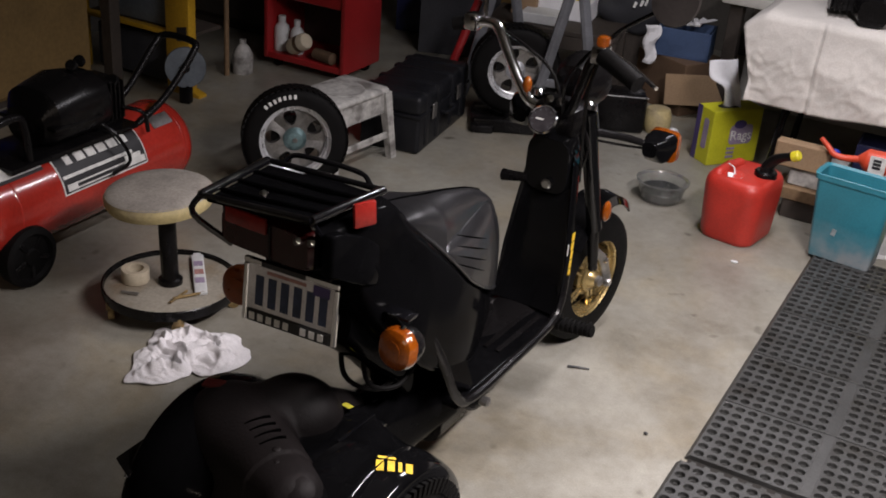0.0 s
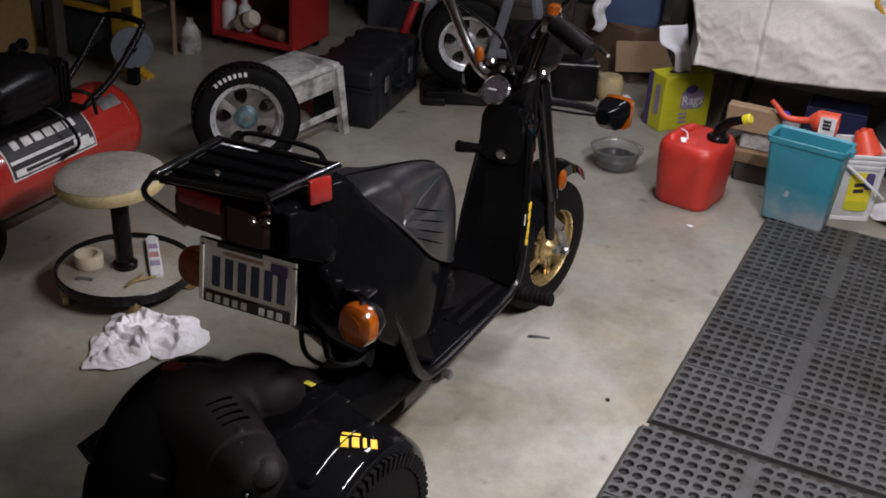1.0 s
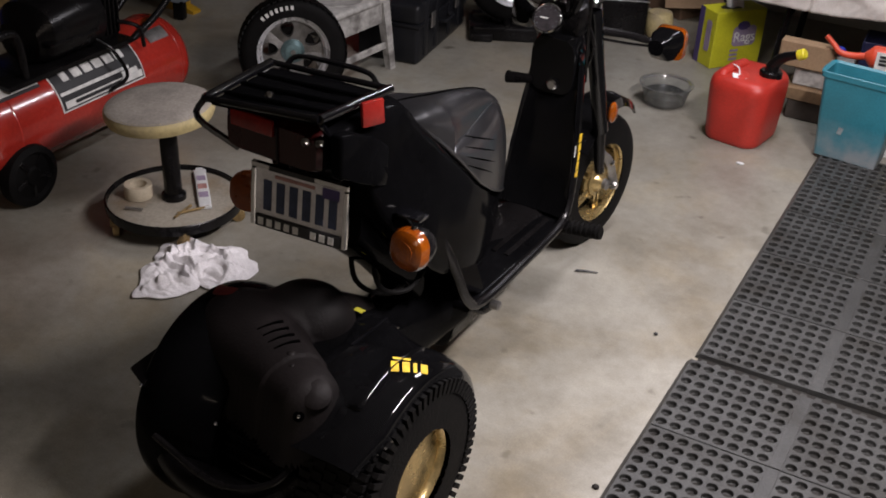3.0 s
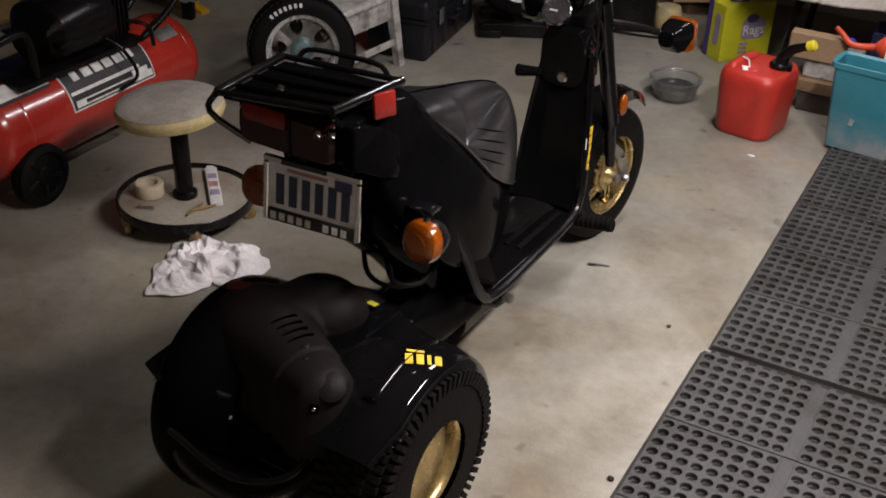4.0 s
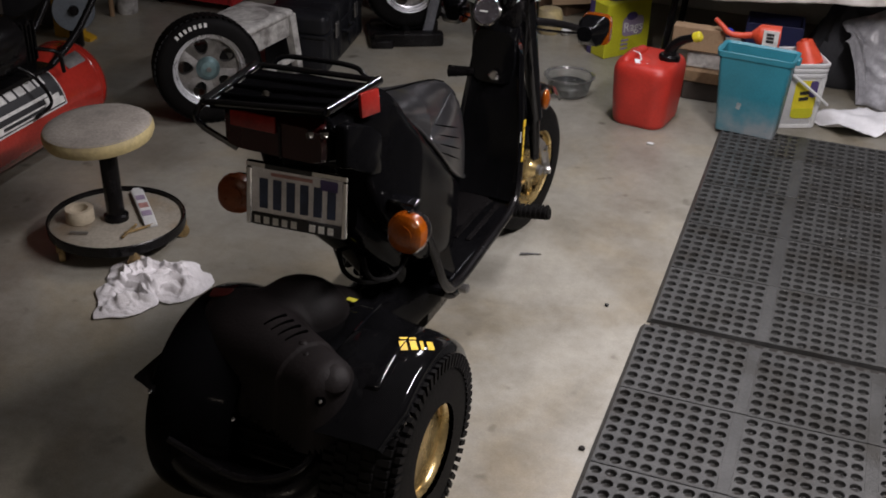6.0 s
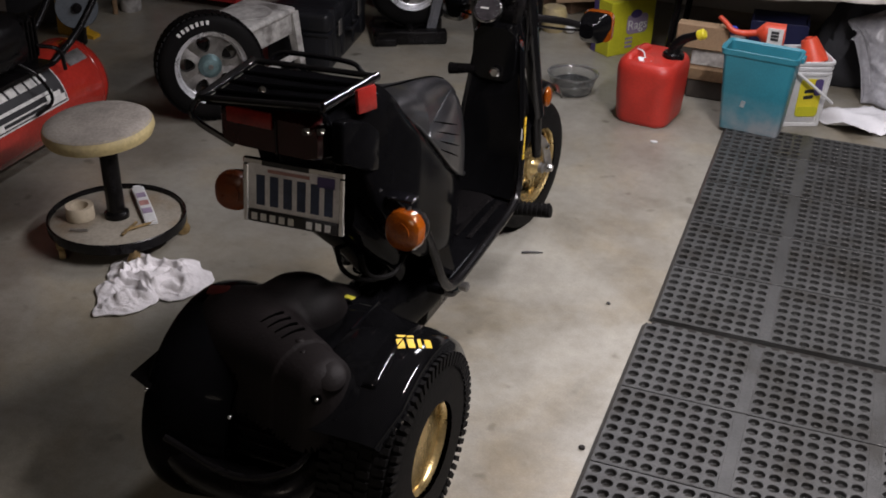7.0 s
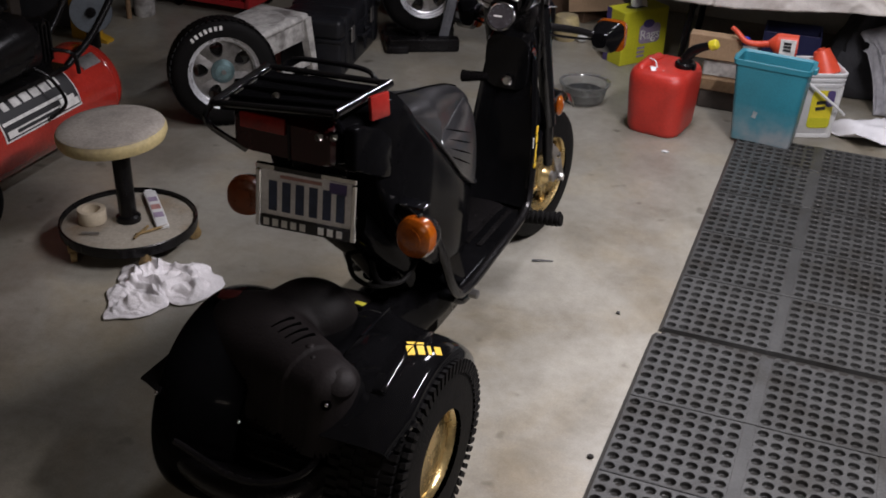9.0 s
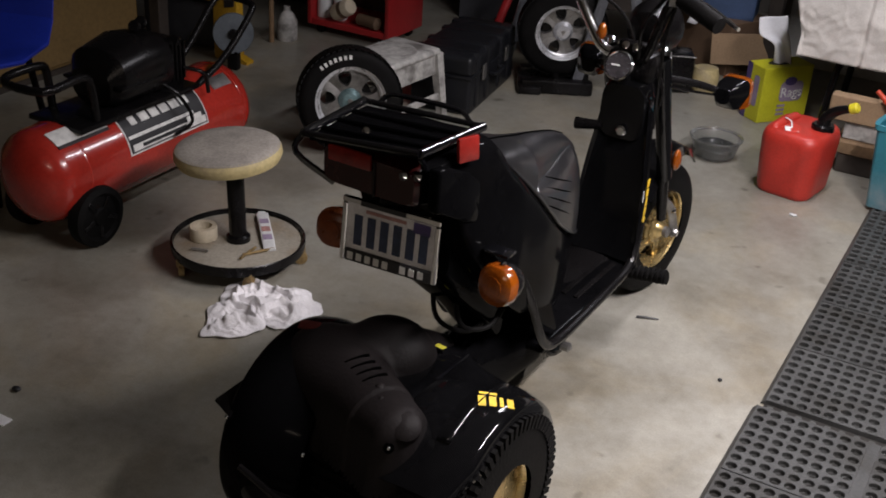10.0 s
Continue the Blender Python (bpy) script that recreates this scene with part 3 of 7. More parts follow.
def scooter():
    root = thing("scooter", SCOOTER_AT, "gloss black three-wheeled scooter with gold wheels parked on the concrete", "scooter")
    P, K, C = M["paint_black"], M["plastic_black"], M["chrome"]
    front_wheel(root)
    for side in (1, -1):
        rear_wheel(root, side)
        rear_fender(root, side)

    # rear deck between the mudguards
    def deck_z(x, y):
        z = 0.405 + 0.03 * math.exp(-((abs(x) - 0.2) / 0.07) ** 2)
        if y > 0.12:
            z -= 0.9 * (y - 0.12) ** 1.4
        if y < -0.12:
            z -= 1.3 * (-0.12 - y) ** 1.3
        z -= 6.0 * max(0.0, abs(x) - 0.10) * max(0.0, y - 0.08)
        z -= 0.004
        return z

    nx, ny = 26, 22
    top = [[Vector((-0.19 + 0.30 * i / nx, -0.05 + 0.24 * j / ny, 0)) for i in range(nx + 1)] for j in range(ny + 1)]
    bm = bmesh.new()
    vs = [[bm.verts.new((p.x, p.y, deck_z(p.x, p.y))) for p in row] for row in top]
    for j in range(ny):
        for i in range(nx):
            bm.faces.new((vs[j][i], vs[j][i + 1], vs[j + 1][i + 1], vs[j + 1][i]))
    deck = part("rear_deck", bm, M["body_black"], root, "gloss black deck panel")
    sol = deck.modifiers.new("thickness", "SOLIDIFY")
    sol.thickness, sol.offset = 0.006, -1

    # moulded engine cover: a tapered barrel, a domed hood and an air box run into one another
    A, E = Vector((-0.215, 0.035)), Vector((0.165, -0.150))

    def lump(x, y, cx, cy, cz, rx, ry, rz):
        q = 1 - ((x - cx) / rx) ** 2 - ((y - cy) / ry) ** 2
        return cz + rz * math.sqrt(q) if q > 0 else cz - 0.25 * math.sqrt(-q)

    def cover_z(x, y):
        d = E - A
        t = ((x - A.x) * d.x + (y - A.y) * d.y) / d.length_squared
        u = min(1.0, max(0.0, t))
        r = 0.108 - 0.050 * u ** 1.25 - (0.0035 if u > 0.76 else 0.0)
        zc = 0.350 + 0.058 * u
        off = (Vector((x, y)) - A - d * t).length
        end = (max(0.0, t - 0.90) + 0.9 * max(0.0, 0.20 - t)) * d.length
        q = r * r - off * off - (end * 1.25) ** 2
        barrel = zc + math.sqrt(q) if q > 0 else zc - 2.2 * math.sqrt(-q)
        hood = lump(x, y, -0.085, -0.010, 0.295, 0.165, 0.150, 0.142)
        box_z = lump(x, y, -0.045, 0.092, 0.385, 0.100, 0.090, 0.083)
        k = 0.016
        top = max(barrel, hood, box_z)
        return top + k * math.log(sum(math.exp((v - top) / k) for v in (barrel, hood, box_z)))

    bm = bmesh.new()
    n = 96
    grid = {}
    for i in range(n + 1):
        for j in range(n + 1):
            x, y = -0.262 + 0.46 * i / n, -0.235 + 0.42 * j / n
            z = cover_z(x, y)
            step = max(cover_z(x + dx, y + dy) for dx, dy in ((0.0048, 0), (-0.0048, 0), (0, 0.0044), (0, -0.0044)))
            if max(z, step) > 0.305:
                grid[i, j] = bm.verts.new((x, y, max(z, 0.300)))
    for i in range(n):
        for j in range(n):
            keys = ((i, j), (i + 1, j), (i + 1, j + 1), (i, j + 1))
            if all(q in grid for q in keys):
                bm.faces.new([grid[q] for q in keys])
    cover = part("engine_cover", bm, M["engine_cover"], root, "dusty dark moulded engine cover with cooling slots", smooth=60)
    along, across = (E - A).normalized(), Vector((-(E - A).normalized().y, (E - A).normalized().x))

    def on_cover(t, off, lift=0.0):
        p = A + (E - A) * t + across * off
        return Vector((p.x, p.y, cover_z(p.x, p.y) + lift))

    # Black tubes on the cover stand in for the shade inside cooling slots.
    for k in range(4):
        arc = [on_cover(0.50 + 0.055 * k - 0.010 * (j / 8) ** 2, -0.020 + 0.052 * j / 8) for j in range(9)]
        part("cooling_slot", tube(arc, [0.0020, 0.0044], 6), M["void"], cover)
    for t, off, r in ((0.735, 0.0, 0.009), (0.80, -0.012, 0.006)):
        part("cover_boss", ball(on_cover(t, off, -0.002), r, r, r * 0.6), M["engine_cover"], cover)
    part("cover_nose", lathe([(0.030, -0.010), (0.028, 0.008), (0.020, 0.014), (0.0, 0.016)], 24, pose(0.150, -0.142, 0.436, 40, 0, 40)), M["engine_cover"], cover)
    # A black disc paints the dark inside of the bolt hole.
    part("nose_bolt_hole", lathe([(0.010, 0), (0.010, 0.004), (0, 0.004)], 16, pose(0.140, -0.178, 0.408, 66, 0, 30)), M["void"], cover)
    part("nose_bolt", ball((0.143, -0.182, 0.411), 0.004, 0.004, 0.004), M["chrome"], cover)

    # flat shelf of the mudguard beside the deck, with a raised inner edge
    bm = bmesh.new()
    rows = []
    for i in range(13):
        f = i / 12
        x = 0.100 + 0.125 * f
        row = []
        for j in range(19):
            y = -0.115 + (0.268 - 0.055 * f) * j / 18
            z_in = 0.4195 if y > 0 else 0.216 + math.sqrt(0.2035 ** 2 - y * y)
            z_out = 0.217 + math.sqrt(0.2335 ** 2 - y * y)
            row.append(bm.verts.new((x, y, z_in + (z_out - z_in) * f)))
        rows.append(row)
    for a, b in zip(rows, rows[1:]):
        for j in range(18):
            bm.faces.new((a[j], a[j + 1], b[j + 1], b[j]))
    shelf = part("fender_shelf", bm, M["paint_black"], root, "flat black shelf beside the mudguard")
    sol = shelf.modifiers.new("thickness", "SOLIDIFY")
    sol.thickness, sol.offset = 0.020, -1
    part("shelf_bolt", lathe([(0.010, 0), (0.009, 0.003), (0.004, 0.004), (0, 0.004)], 14, pose(0.158, 0.020, 0.432)), M["plastic_black"], root)

    part("air_duct", tube([(-0.05, 0.09, 0.425), (-0.01, 0.14, 0.405), (0.0, 0.22, 0.36)], [0.04, 0.03], 14, curve=5), M["engine_cover"], root)

    # engine, axle and exhaust under the deck
    part("engine_block", box(-0.13, -0.14, 0.10, 0.13, 0.20, 0.35, 0.03), M["plastic_black"], root)
    for k in range(6):
        part("cooling_fin", box(-0.135, -0.155, 0.14 + 0.03 * k, 0.10, -0.135, 0.148 + 0.03 * k, 0.002, 1), M["plastic_black"], root)
    part("rear_axle", lathe([(0.022, -0.22), (0.022, 0.22)], 16, pose(0, 0, 0.215) @ TO_X), M["plastic_black"], root)
    part("muffler", tube([(-0.20, -0.17, 0.20), (-0.08, -0.22, 0.19), (0.08, -0.22, 0.20), (0.13, -0.16, 0.24)], 0.038, 16, curve=5), M["plastic_black"], root)
    part("exhaust_tip", tube([(-0.03, -0.20, 0.172), (0.011, -0.24, 0.17), (0.03, -0.245, 0.172)], 0.008, 10, curve=4), M["plastic_black"], root)
    part("rear_bumper_bar", tube([(-0.16, -0.235, 0.26), (0.0, -0.25, 0.235), (0.11, -0.225, 0.27), (0.14, -0.16, 0.32)], 0.007, 10, curve=6), K, root)
    for xx, yy, zz, r in ((0.160, -0.150, 0.362, 0.009), (-0.03, -0.205, 0.33, 0.004), (-0.22, -0.2, 0.33, 0.004)):
        part("bolt", lathe([(r, 0), (r, r * 0.7), (r * 0.6, r * 1.1), (0, r * 1.1)], 10, pose(xx, yy, zz, 50, 0, 0)), C, root)
    part("spiked_flap", loft([[Vector(v) for v in ((-0.215, -0.09, 0.395), (-0.215, -0.20, 0.33), (-0.215, -0.12, 0.28))],
                              [Vector(v) for v in ((-0.250, -0.128, 0.360), (-0.250, -0.185, 0.330), (-0.250, -0.150, 0.300))],
                              [Vector(v) for v in ((-0.284, -0.161, 0.324), (-0.285, -0.165, 0.320), (-0.284, -0.162, 0.316))]]), K, root, "torn black mudguard flap")
    part("side_reflector", box(-0.022, -0.013, 0, 0.022, 0.013, 0.006, 0.0024), M["dull_red"], root, "dull red reflector", m=pose(-0.174, -0.004, cover_z(-0.174, -0.004), 6, -6, 14))
    part("warning_sticker", box(-0.024, -0.008, 0, 0.024, 0.008, 0.0015), M["sticker_lime"], root, "yellow-green warning sticker", smooth=0, m=pose(0.022, 0.155, 0.409, -10, 0, -4))
    # maker's lettering, as plain shapes
    def on_fender(off, up):
        x, y = 0.247 + off * 0.74 - up * 0.67, 0.014 + off * 0.67 + up * 0.74
        return pose(x, 0, 0.215, -math.degrees(math.asin(y / 0.23)), 0, 0) @ pose(0, 0, 0.2296 - 0.23 * (x - 0.241), 0, 13, 0) @ pose(0, 0, 0, 0, 0, 42) @ Matrix.Scale(0.82, 4)

    for w, h, x in ((0.022, 0.032, -0.034), (0.021, 0.032, -0.010), (0.013, 0.032, 0.010), (0.020, 0.032, 0.030)):
        part("letter_shape", prism([(-w / 2, -h / 2), (w / 2 - 0.004, -h / 2), (w / 2, h / 2), (-w / 2 + 0.004, h / 2)], 0.0012), M["sticker_yellow"], root, smooth=0, m=on_fender(x * 0.86, 0.0))
    part("letter_bar", box(-0.021, -0.0035, 0, 0.021, 0.0035, 0.0012), M["sticker_yellow"], root, smooth=0, m=on_fender(-0.014, 0.021))
    part("deck_bead", tube([(0.102, 0.035, 0.4190), (0.102, 0.09, 0.4195), (0.102, 0.15, 0.4190)], 0.0036, 8, curve=4), M["rack_black"], root)

    # neck from the rear unit to the body
    part("swing_neck", loft([round_section(0.075, 0.14, 0.40, 0.16, 3, 20), round_section(0.065, 0.15, 0.36, 0.27, 3, 20), round_section(0.07, 0.16, 0.34, 0.40, 3, 20), round_section(0.09, 0.18, 0.32, 0.52, 3, 20)]), M["flank_black"], root)
    part("under_frame", loft([round_section(0.075, 0.13, 0.30, 0.48, 3, 16), round_section(0.085, 0.15, 0.29, 0.7, 3, 16), round_section(0.08, 0.20, 0.30, 0.95, 3, 16)]), K, root)
    part("stand_bolt", lathe([(0.012, 0), (0.012, 0.02), (0.006, 0.024), (0, 0.024)], 10, pose(0.105, 0.60, 0.215) @ TO_X), M["steel"], root)
    part("centre_stand", tube([(0.06, 0.54, 0.24), (0.085, 0.58, 0.20), (0.085, 0.63, 0.185)], 0.012, 10, curve=4), K, root)

    # body under the seat
    st = [(-0.030, 0.090, 0.805, 0.872), (0.0, 0.102, 0.797, 0.880), (0.05, 0.112, 0.780, 0.884), (0.075, 0.117, 0.70, 0.888), (0.11, 0.120, 0.64, 0.890), (0.155, 0.119, 0.585, 0.888), (0.185, 0.118, 0.55, 0.862), (0.21, 0.116, 0.53, 0.832), (0.24, 0.114, 0.51, 0.806), (0.29, 0.108, 0.46, 0.764), (0.34, 0.104, 0.42, 0.722), (0.40, 0.101, 0.39, 0.670),
          (0.47, 0.096, 0.36, 0.606), (0.54, 0.084, 0.34, 0.562), (0.60, 0.066, 0.36, 0.525), (0.66, 0.046, 0.39, 0.50), (0.695, 0.018, 0.43, 0.48)]
    part("body_shell", loft([round_section(w, zb, zt, y, 7.0, 40, 0.024 * min(1.0, max(0.0, (y - 0.05) / 0.2))) for y, w, zb, zt in st]), M["flank_black"], root, "gloss black body panel below the seat")
    part("rear_inner_guard", loft([round_section(0.065, 0.60, 0.76, 0.085, 4, 20, 0.02), round_section(0.070, 0.55, 0.70, 0.13, 4, 20, 0.02), round_section(0.070, 0.45, 0.6, 0.24, 4, 20, 0.02), round_section(0.065, 0.36, 0.5, 0.32, 4, 20, 0.02)]), M["flank_black"], root)
    for s in (1, -1):
        part("side_panel_rib", tube([(s * 0.104, 0.02, 0.862), (s * 0.118, 0.09, 0.79), (s * 0.121, 0.17, 0.66), (s * 0.120, 0.24, 0.54)], [0.009, 0.006], 10, curve=5), M["flank_black"], root)
    # seat: flat top panels, a crease on each side that climbs to the nose, and smooth flanks below it
    SX = 0.030
    stations = ((0.19, 0.070, 0.824, 0.830), (0.22, 0.084, 0.812, 0.828), (0.28, 0.091, 0.766, 0.819), (0.34, 0.093, 0.714, 0.806), (0.40, 0.093, 0.660, 0.791), (0.47, 0.090, 0.596, 0.777), (0.53, 0.083, 0.555, 0.762),
                (0.58, 0.074, 0.525, 0.747), (0.63, 0.060, 0.502, 0.725), (0.67, 0.044, 0.487, 0.698), (0.70, 0.029, 0.482, 0.664), (0.722, 0.012, 0.495, 0.61))

    def seat_station(y):
        for a, b in zip(stations, stations[1:]):
            if y <= b[0]:
                f = (y - a[0]) / (b[0] - a[0])
                return [p + (q - p) * f for p, q in zip(a, b)]
        return list(stations[-1])

    def crease_height(y):
        t = min(1.0, max(0.0, (y - 0.355) / 0.29))
        return 0.06 + 0.86 * t ** 0.55

    def seat_ring(y):
        _, w, zb, zt = seat_station(y)
        t = crease_height(y)
        xc, zc = w * (1 - 0.72 * t), zb + (zt - zb) * t
        half = []
        for k in range(7):
            a = radians(78 * k / 6)
            f = (math.cos(a) - math.cos(radians(78))) / (1 - math.cos(radians(78)))
            half.append((xc + (w - xc) * f + 0.003 * math.sin(math.pi * k / 6), zb + (zc - zb) * math.sin(a) / math.sin(radians(78))))
        for k in range(1, 9):
            a = math.pi / 2 * k / 8
            half.append((xc * math.cos(a) ** (0.55 + 0.6 * t) if k < 8 else 0.0, zc + (zt - zc) * math.sin(a) ** (0.62 + 0.6 * t)))
        right = [Vector((SX + x, y, z)) for x, z in half]
        left = [Vector((SX - x, y, z)) for x, z in half[:-1]][::-1]
        return right + left + [Vector((SX - w * 0.7, y, zb - 0.012)), Vector((SX + w * 0.7, y, zb - 0.012))]

    def seat_flank(y, z):
        """Place on the right flank of the seat."""
        ring = seat_ring(y)[:7]
        for a, b in zip(ring, ring[1:]):
            if a.z <= z <= b.z:
                return a.lerp(b, (z - a.z) / max(1e-6, b.z - a.z))
        return ring[0].copy() if z < ring[0].z else ring[-1].copy()

    seat = part("seat", loft([seat_ring(0.19 + 0.532 * k / 52) for k in range(53)]), M["vinyl"], root, "black stitched vinyl seat", smooth=28)
    for s in (1, -1):
        line = [(SX + s * (seat_station(0.20 + 0.03 * k)[1] + 0.001), 0.20 + 0.03 * k, seat_station(0.20 + 0.03 * k)[2] - 0.002) for k in range(16)]
        part("seat_piping", tube(line, 0.0036, 8, curve=2), M["vinyl"], seat)
        line = [Vector((2 * SX - v.x if s < 0 else v.x, v.y, v.z)) for v in [seat_ring(0.37 + 0.02 * k)[6] for k in range(16)]]
        part("seat_seam", tube(line, 0.0022, 6), M["vinyl"], seat)
    # Thin black lines paint the shade in the seat's tucks and centre groove.
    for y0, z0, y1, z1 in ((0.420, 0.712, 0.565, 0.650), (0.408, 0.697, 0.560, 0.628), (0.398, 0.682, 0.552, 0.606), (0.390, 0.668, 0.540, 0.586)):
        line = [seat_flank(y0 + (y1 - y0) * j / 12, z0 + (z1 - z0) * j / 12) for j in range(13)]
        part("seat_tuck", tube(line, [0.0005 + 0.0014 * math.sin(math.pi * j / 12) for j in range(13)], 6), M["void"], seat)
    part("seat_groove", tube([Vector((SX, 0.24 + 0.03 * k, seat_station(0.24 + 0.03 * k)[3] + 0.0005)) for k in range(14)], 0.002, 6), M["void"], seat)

    # floorboard and leg shield
    part("floorboard", box(-0.122, 0.46, 0.262, 0.122, 0.99, 0.290, 0.012), M["flank_black"], root, "ribbed black plastic floorboard")
    for k in range(6):
        part("floor_rib", box(-0.095 + 0.034 * k, 0.70, 0.289, -0.081 + 0.034 * k, 0.92, 0.295, 0.002, 1), K, root)
    for s in (1, -1):
        part("floor_rail", tube([(s * 0.116, 0.30, 0.56), (s * 0.124, 0.37, 0.44), (s * 0.130, 0.43, 0.325), (s * 0.132, 0.50, 0.285), (s * 0.128, 0.70, 0.284), (s * 0.122, 0.90, 0.290), (s * 0.118, 0.955, 0.33), (s * 0.114, 0.975, 0.40)], 0.0115, 10, curve=6), K, root)
        part("skirt_panel", loft([[Vector(v) for v in ((s * 0.105, 0.26, 0.55), (s * 0.117, 0.26, 0.55), (s * 0.122, 0.38, 0.40), (s * 0.108, 0.38, 0.40))],
                                  [Vector(v) for v in ((s * 0.095, 0.44, 0.50), (s * 0.108, 0.44, 0.50), (s * 0.124, 0.52, 0.30), (s * 0.108, 0.52, 0.30))]]), M["flank_black"], root)
        part("inner_trim", tube([(0.026 + s * 0.086, 0.955, 0.34), (0.026 + s * 0.082, 0.985, 0.5), (0.026 + s * 0.06, 1.01, 0.68)], 0.009, 8, curve=5), P, root)
    st = [(0.30, 0.096, 0.935), (0.36, 0.093, 0.960), (0.45, 0.089, 0.972), (0.55, 0.077, 0.985), (0.64, 0.066, 1.0), (0.70, 0.056, 1.015), (0.74, 0.045, 1.025)]
    rings = []
    for z, w, y in st:
        n = 12
        back = [Vector((0.026 + w * math.cos(math.pi * k / n), y + 0.0 + 0.030 * (1 - math.sin(math.pi * k / n)) * -0.4, z)) for k in range(n + 1)]
        front = [Vector((0.026 + (v.x - 0.026) * 0.96, y + 0.02 + 0.075 * math.sin(math.pi * k / n), z)) for k, v in enumerate(back)][::-1]
        rings.append(back + front)
    part("leg_shield", loft(rings), P, root, "gloss black leg shield")
    sidem = pose(0.1165, 0.985, 0.452, 90, 0, 94)
    for k in range(5):
        w = 0.020
        part("letter_shape", prism([(-0.008, -0.062 + 0.026 * k), (0.008, -0.062 + 0.026 * k), (0.008, -0.042 + 0.026 * k), (-0.008, -0.042 + 0.026 * k)], 0.002), M["sticker_yellow"], root, smooth=0, m=sidem)
    part("side_vent_text", box(-0.002, 0.0, 0, 0.002, 0.03, 0.0015), M["ink_white"], root, smooth=0, m=pose(0.1165, 0.962, 0.46, 90, 0, 94))

    # head, fork and front mudguard
    part("head_cover", loft([round_section(0.058, 0.60, 0.74, 0.985, 4, 24, 0.020), round_section(0.062, 0.56, 0.765, 1.03, 4, 24, 0.018), round_section(0.05, 0.55, 0.76, 1.10, 4, 24, 0.01)]), P, root)
    part("key_lock", lathe([(0.014, 0), (0.014, 0.010), (0.010, 0.013), (0, 0.013)], 16, pose(0.028, 0.985, 0.625, 90, 0, 0)), C, root, "chrome key lock")
    part("park_lever", tube([(-0.03, 0.99, 0.622), (-0.065, 0.985, 0.617), (-0.098, 0.985, 0.612)], [0.011, 0.016], 10, curve=4), K, root)
    for s in (1, -1):
        part("fork_leg", tube([(s * 0.072, 1.08, 0.80), (s * 0.070, 1.15, 0.62), (s * 0.066, 1.24, 0.42)], 0.021, 16), P, root)
        part("fork_slider", tube([(s * 0.064, 1.23, 0.44), (s * 0.062, 1.262, 0.345), (s * 0.060, 1.285, 0.275)], [0.017, 0.014], 12), K, root)
        part("leading_link", tube([(s * 0.066, 1.275, 0.335), (s * 0.068, 1.335, 0.285), (s * 0.067, 1.385, 0.205), (s * 0.066, 1.40, 0.180)], [0.012, 0.015], 10, curve=4, flat=0.6), M["steel"], root, "bright steel leading link")
        part("link_bolt", lathe([(0.009, 0), (0.009, 0.008), (0, 0.011)], 10, pose(s * 0.072, 1.337, 0.285, 0, 90 * s, 0)), C, root)
        part("fork_cap", lathe([(0.020, 0), (0.020, 0.012), (0.012, 0.020), (0, 0.020)], 14, pose(s * 0.072, 1.076, 0.805, -22, 0, 0)), C, root, "chrome fork cap")
        part("fork_reflector", ball((s * 0.092, 1.245, 0.475), 0.012, 0.020, 0.030), M["amber"], root, "amber side reflector")
    part("axle_nut", lathe([(0.011, 0), (0.011, 0.016), (0, 0.018)], 6, pose(0.070, 1.37, 0.200) @ TO_X), C, root)
    rings = []
    for k in range(13):
        a = radians(46 + 92 * k / 12)
        row = []
        for xx, dr in ((-0.058, -0.016), (-0.045, 0.006), (0, 0.014), (0.045, 0.006), (0.058, -0.016), (0.052, -0.018), (0.04, 0.0), (0, 0.007), (-0.04, 0.0), (-0.052, -0.018)):
            row.append(Vector((xx, 1.36 + (0.243 + dr) * math.cos(a), 0.205 + (0.243 + dr) * math.sin(a))))
        rings.append(row)
    part("front_mudguard", loft(rings), P, root)

    # foot pegs
    for s in (1, -1):
        peg = part("foot_peg", tube([(s * 0.10, 0.985, 0.245), (s * 0.205, 0.985, 0.262)], 0.017, 14), M["rubber"], root, "ribbed rubber foot peg")
        for k in range(7):
            x = s * (0.115 + 0.0135 * k)
            part("peg_rib", lathe([(0.0205, -0.003), (0.0205, 0.003)], 14, pose(x, 0.985, 0.2475 + (abs(x) - 0.1) * 0.16) @ TO_X), M["rubber"], peg)

    # handlebars and instruments
    part("handlebar", tube([(-0.30, 1.05, 0.95), (-0.27, 1.06, 0.957), (-0.215, 1.06, 0.968), (-0.185, 1.055, 0.955), (-0.13, 1.035, 0.885), (-0.07, 1.02, 0.815), (-0.02, 1.02, 0.80)], 0.0135, 14, curve=7), C, root, "chrome handlebar")
    part("bar_riser", tube([(-0.02, 1.02, 0.80), (0.05, 1.0, 0.81), (0.09, 0.975, 0.90), (0.115, 0.96, 0.965), (0.15, 0.945, 0.985)], 0.0125, 12, curve=6), K, root)
    part("grip", tube([(0.145, 0.948, 0.986), (0.255, 0.903, 0.955)], [0.022, 0.020], 16), M["rubber"], root)
    part("grip", tube([(-0.285, 1.055, 0.953), (-0.315, 1.05, 0.945)], 0.0175, 14), M["rubber"], root)
    part("brake_lever", tube([(0.15, 0.985, 0.985), (0.22, 0.955, 0.972), (0.30, 0.90, 0.957)], [0.007, 0.005], 8, curve=5), C, root)
    for sx, yy, zz in ((0.135, 0.955, 0.985), (-0.265, 1.058, 0.960)):
        part("switch_block", box(sx - 0.018, yy - 0.02, zz - 0.02, sx + 0.018, yy + 0.022, zz + 0.022, 0.006), C, root, "chrome switch block")
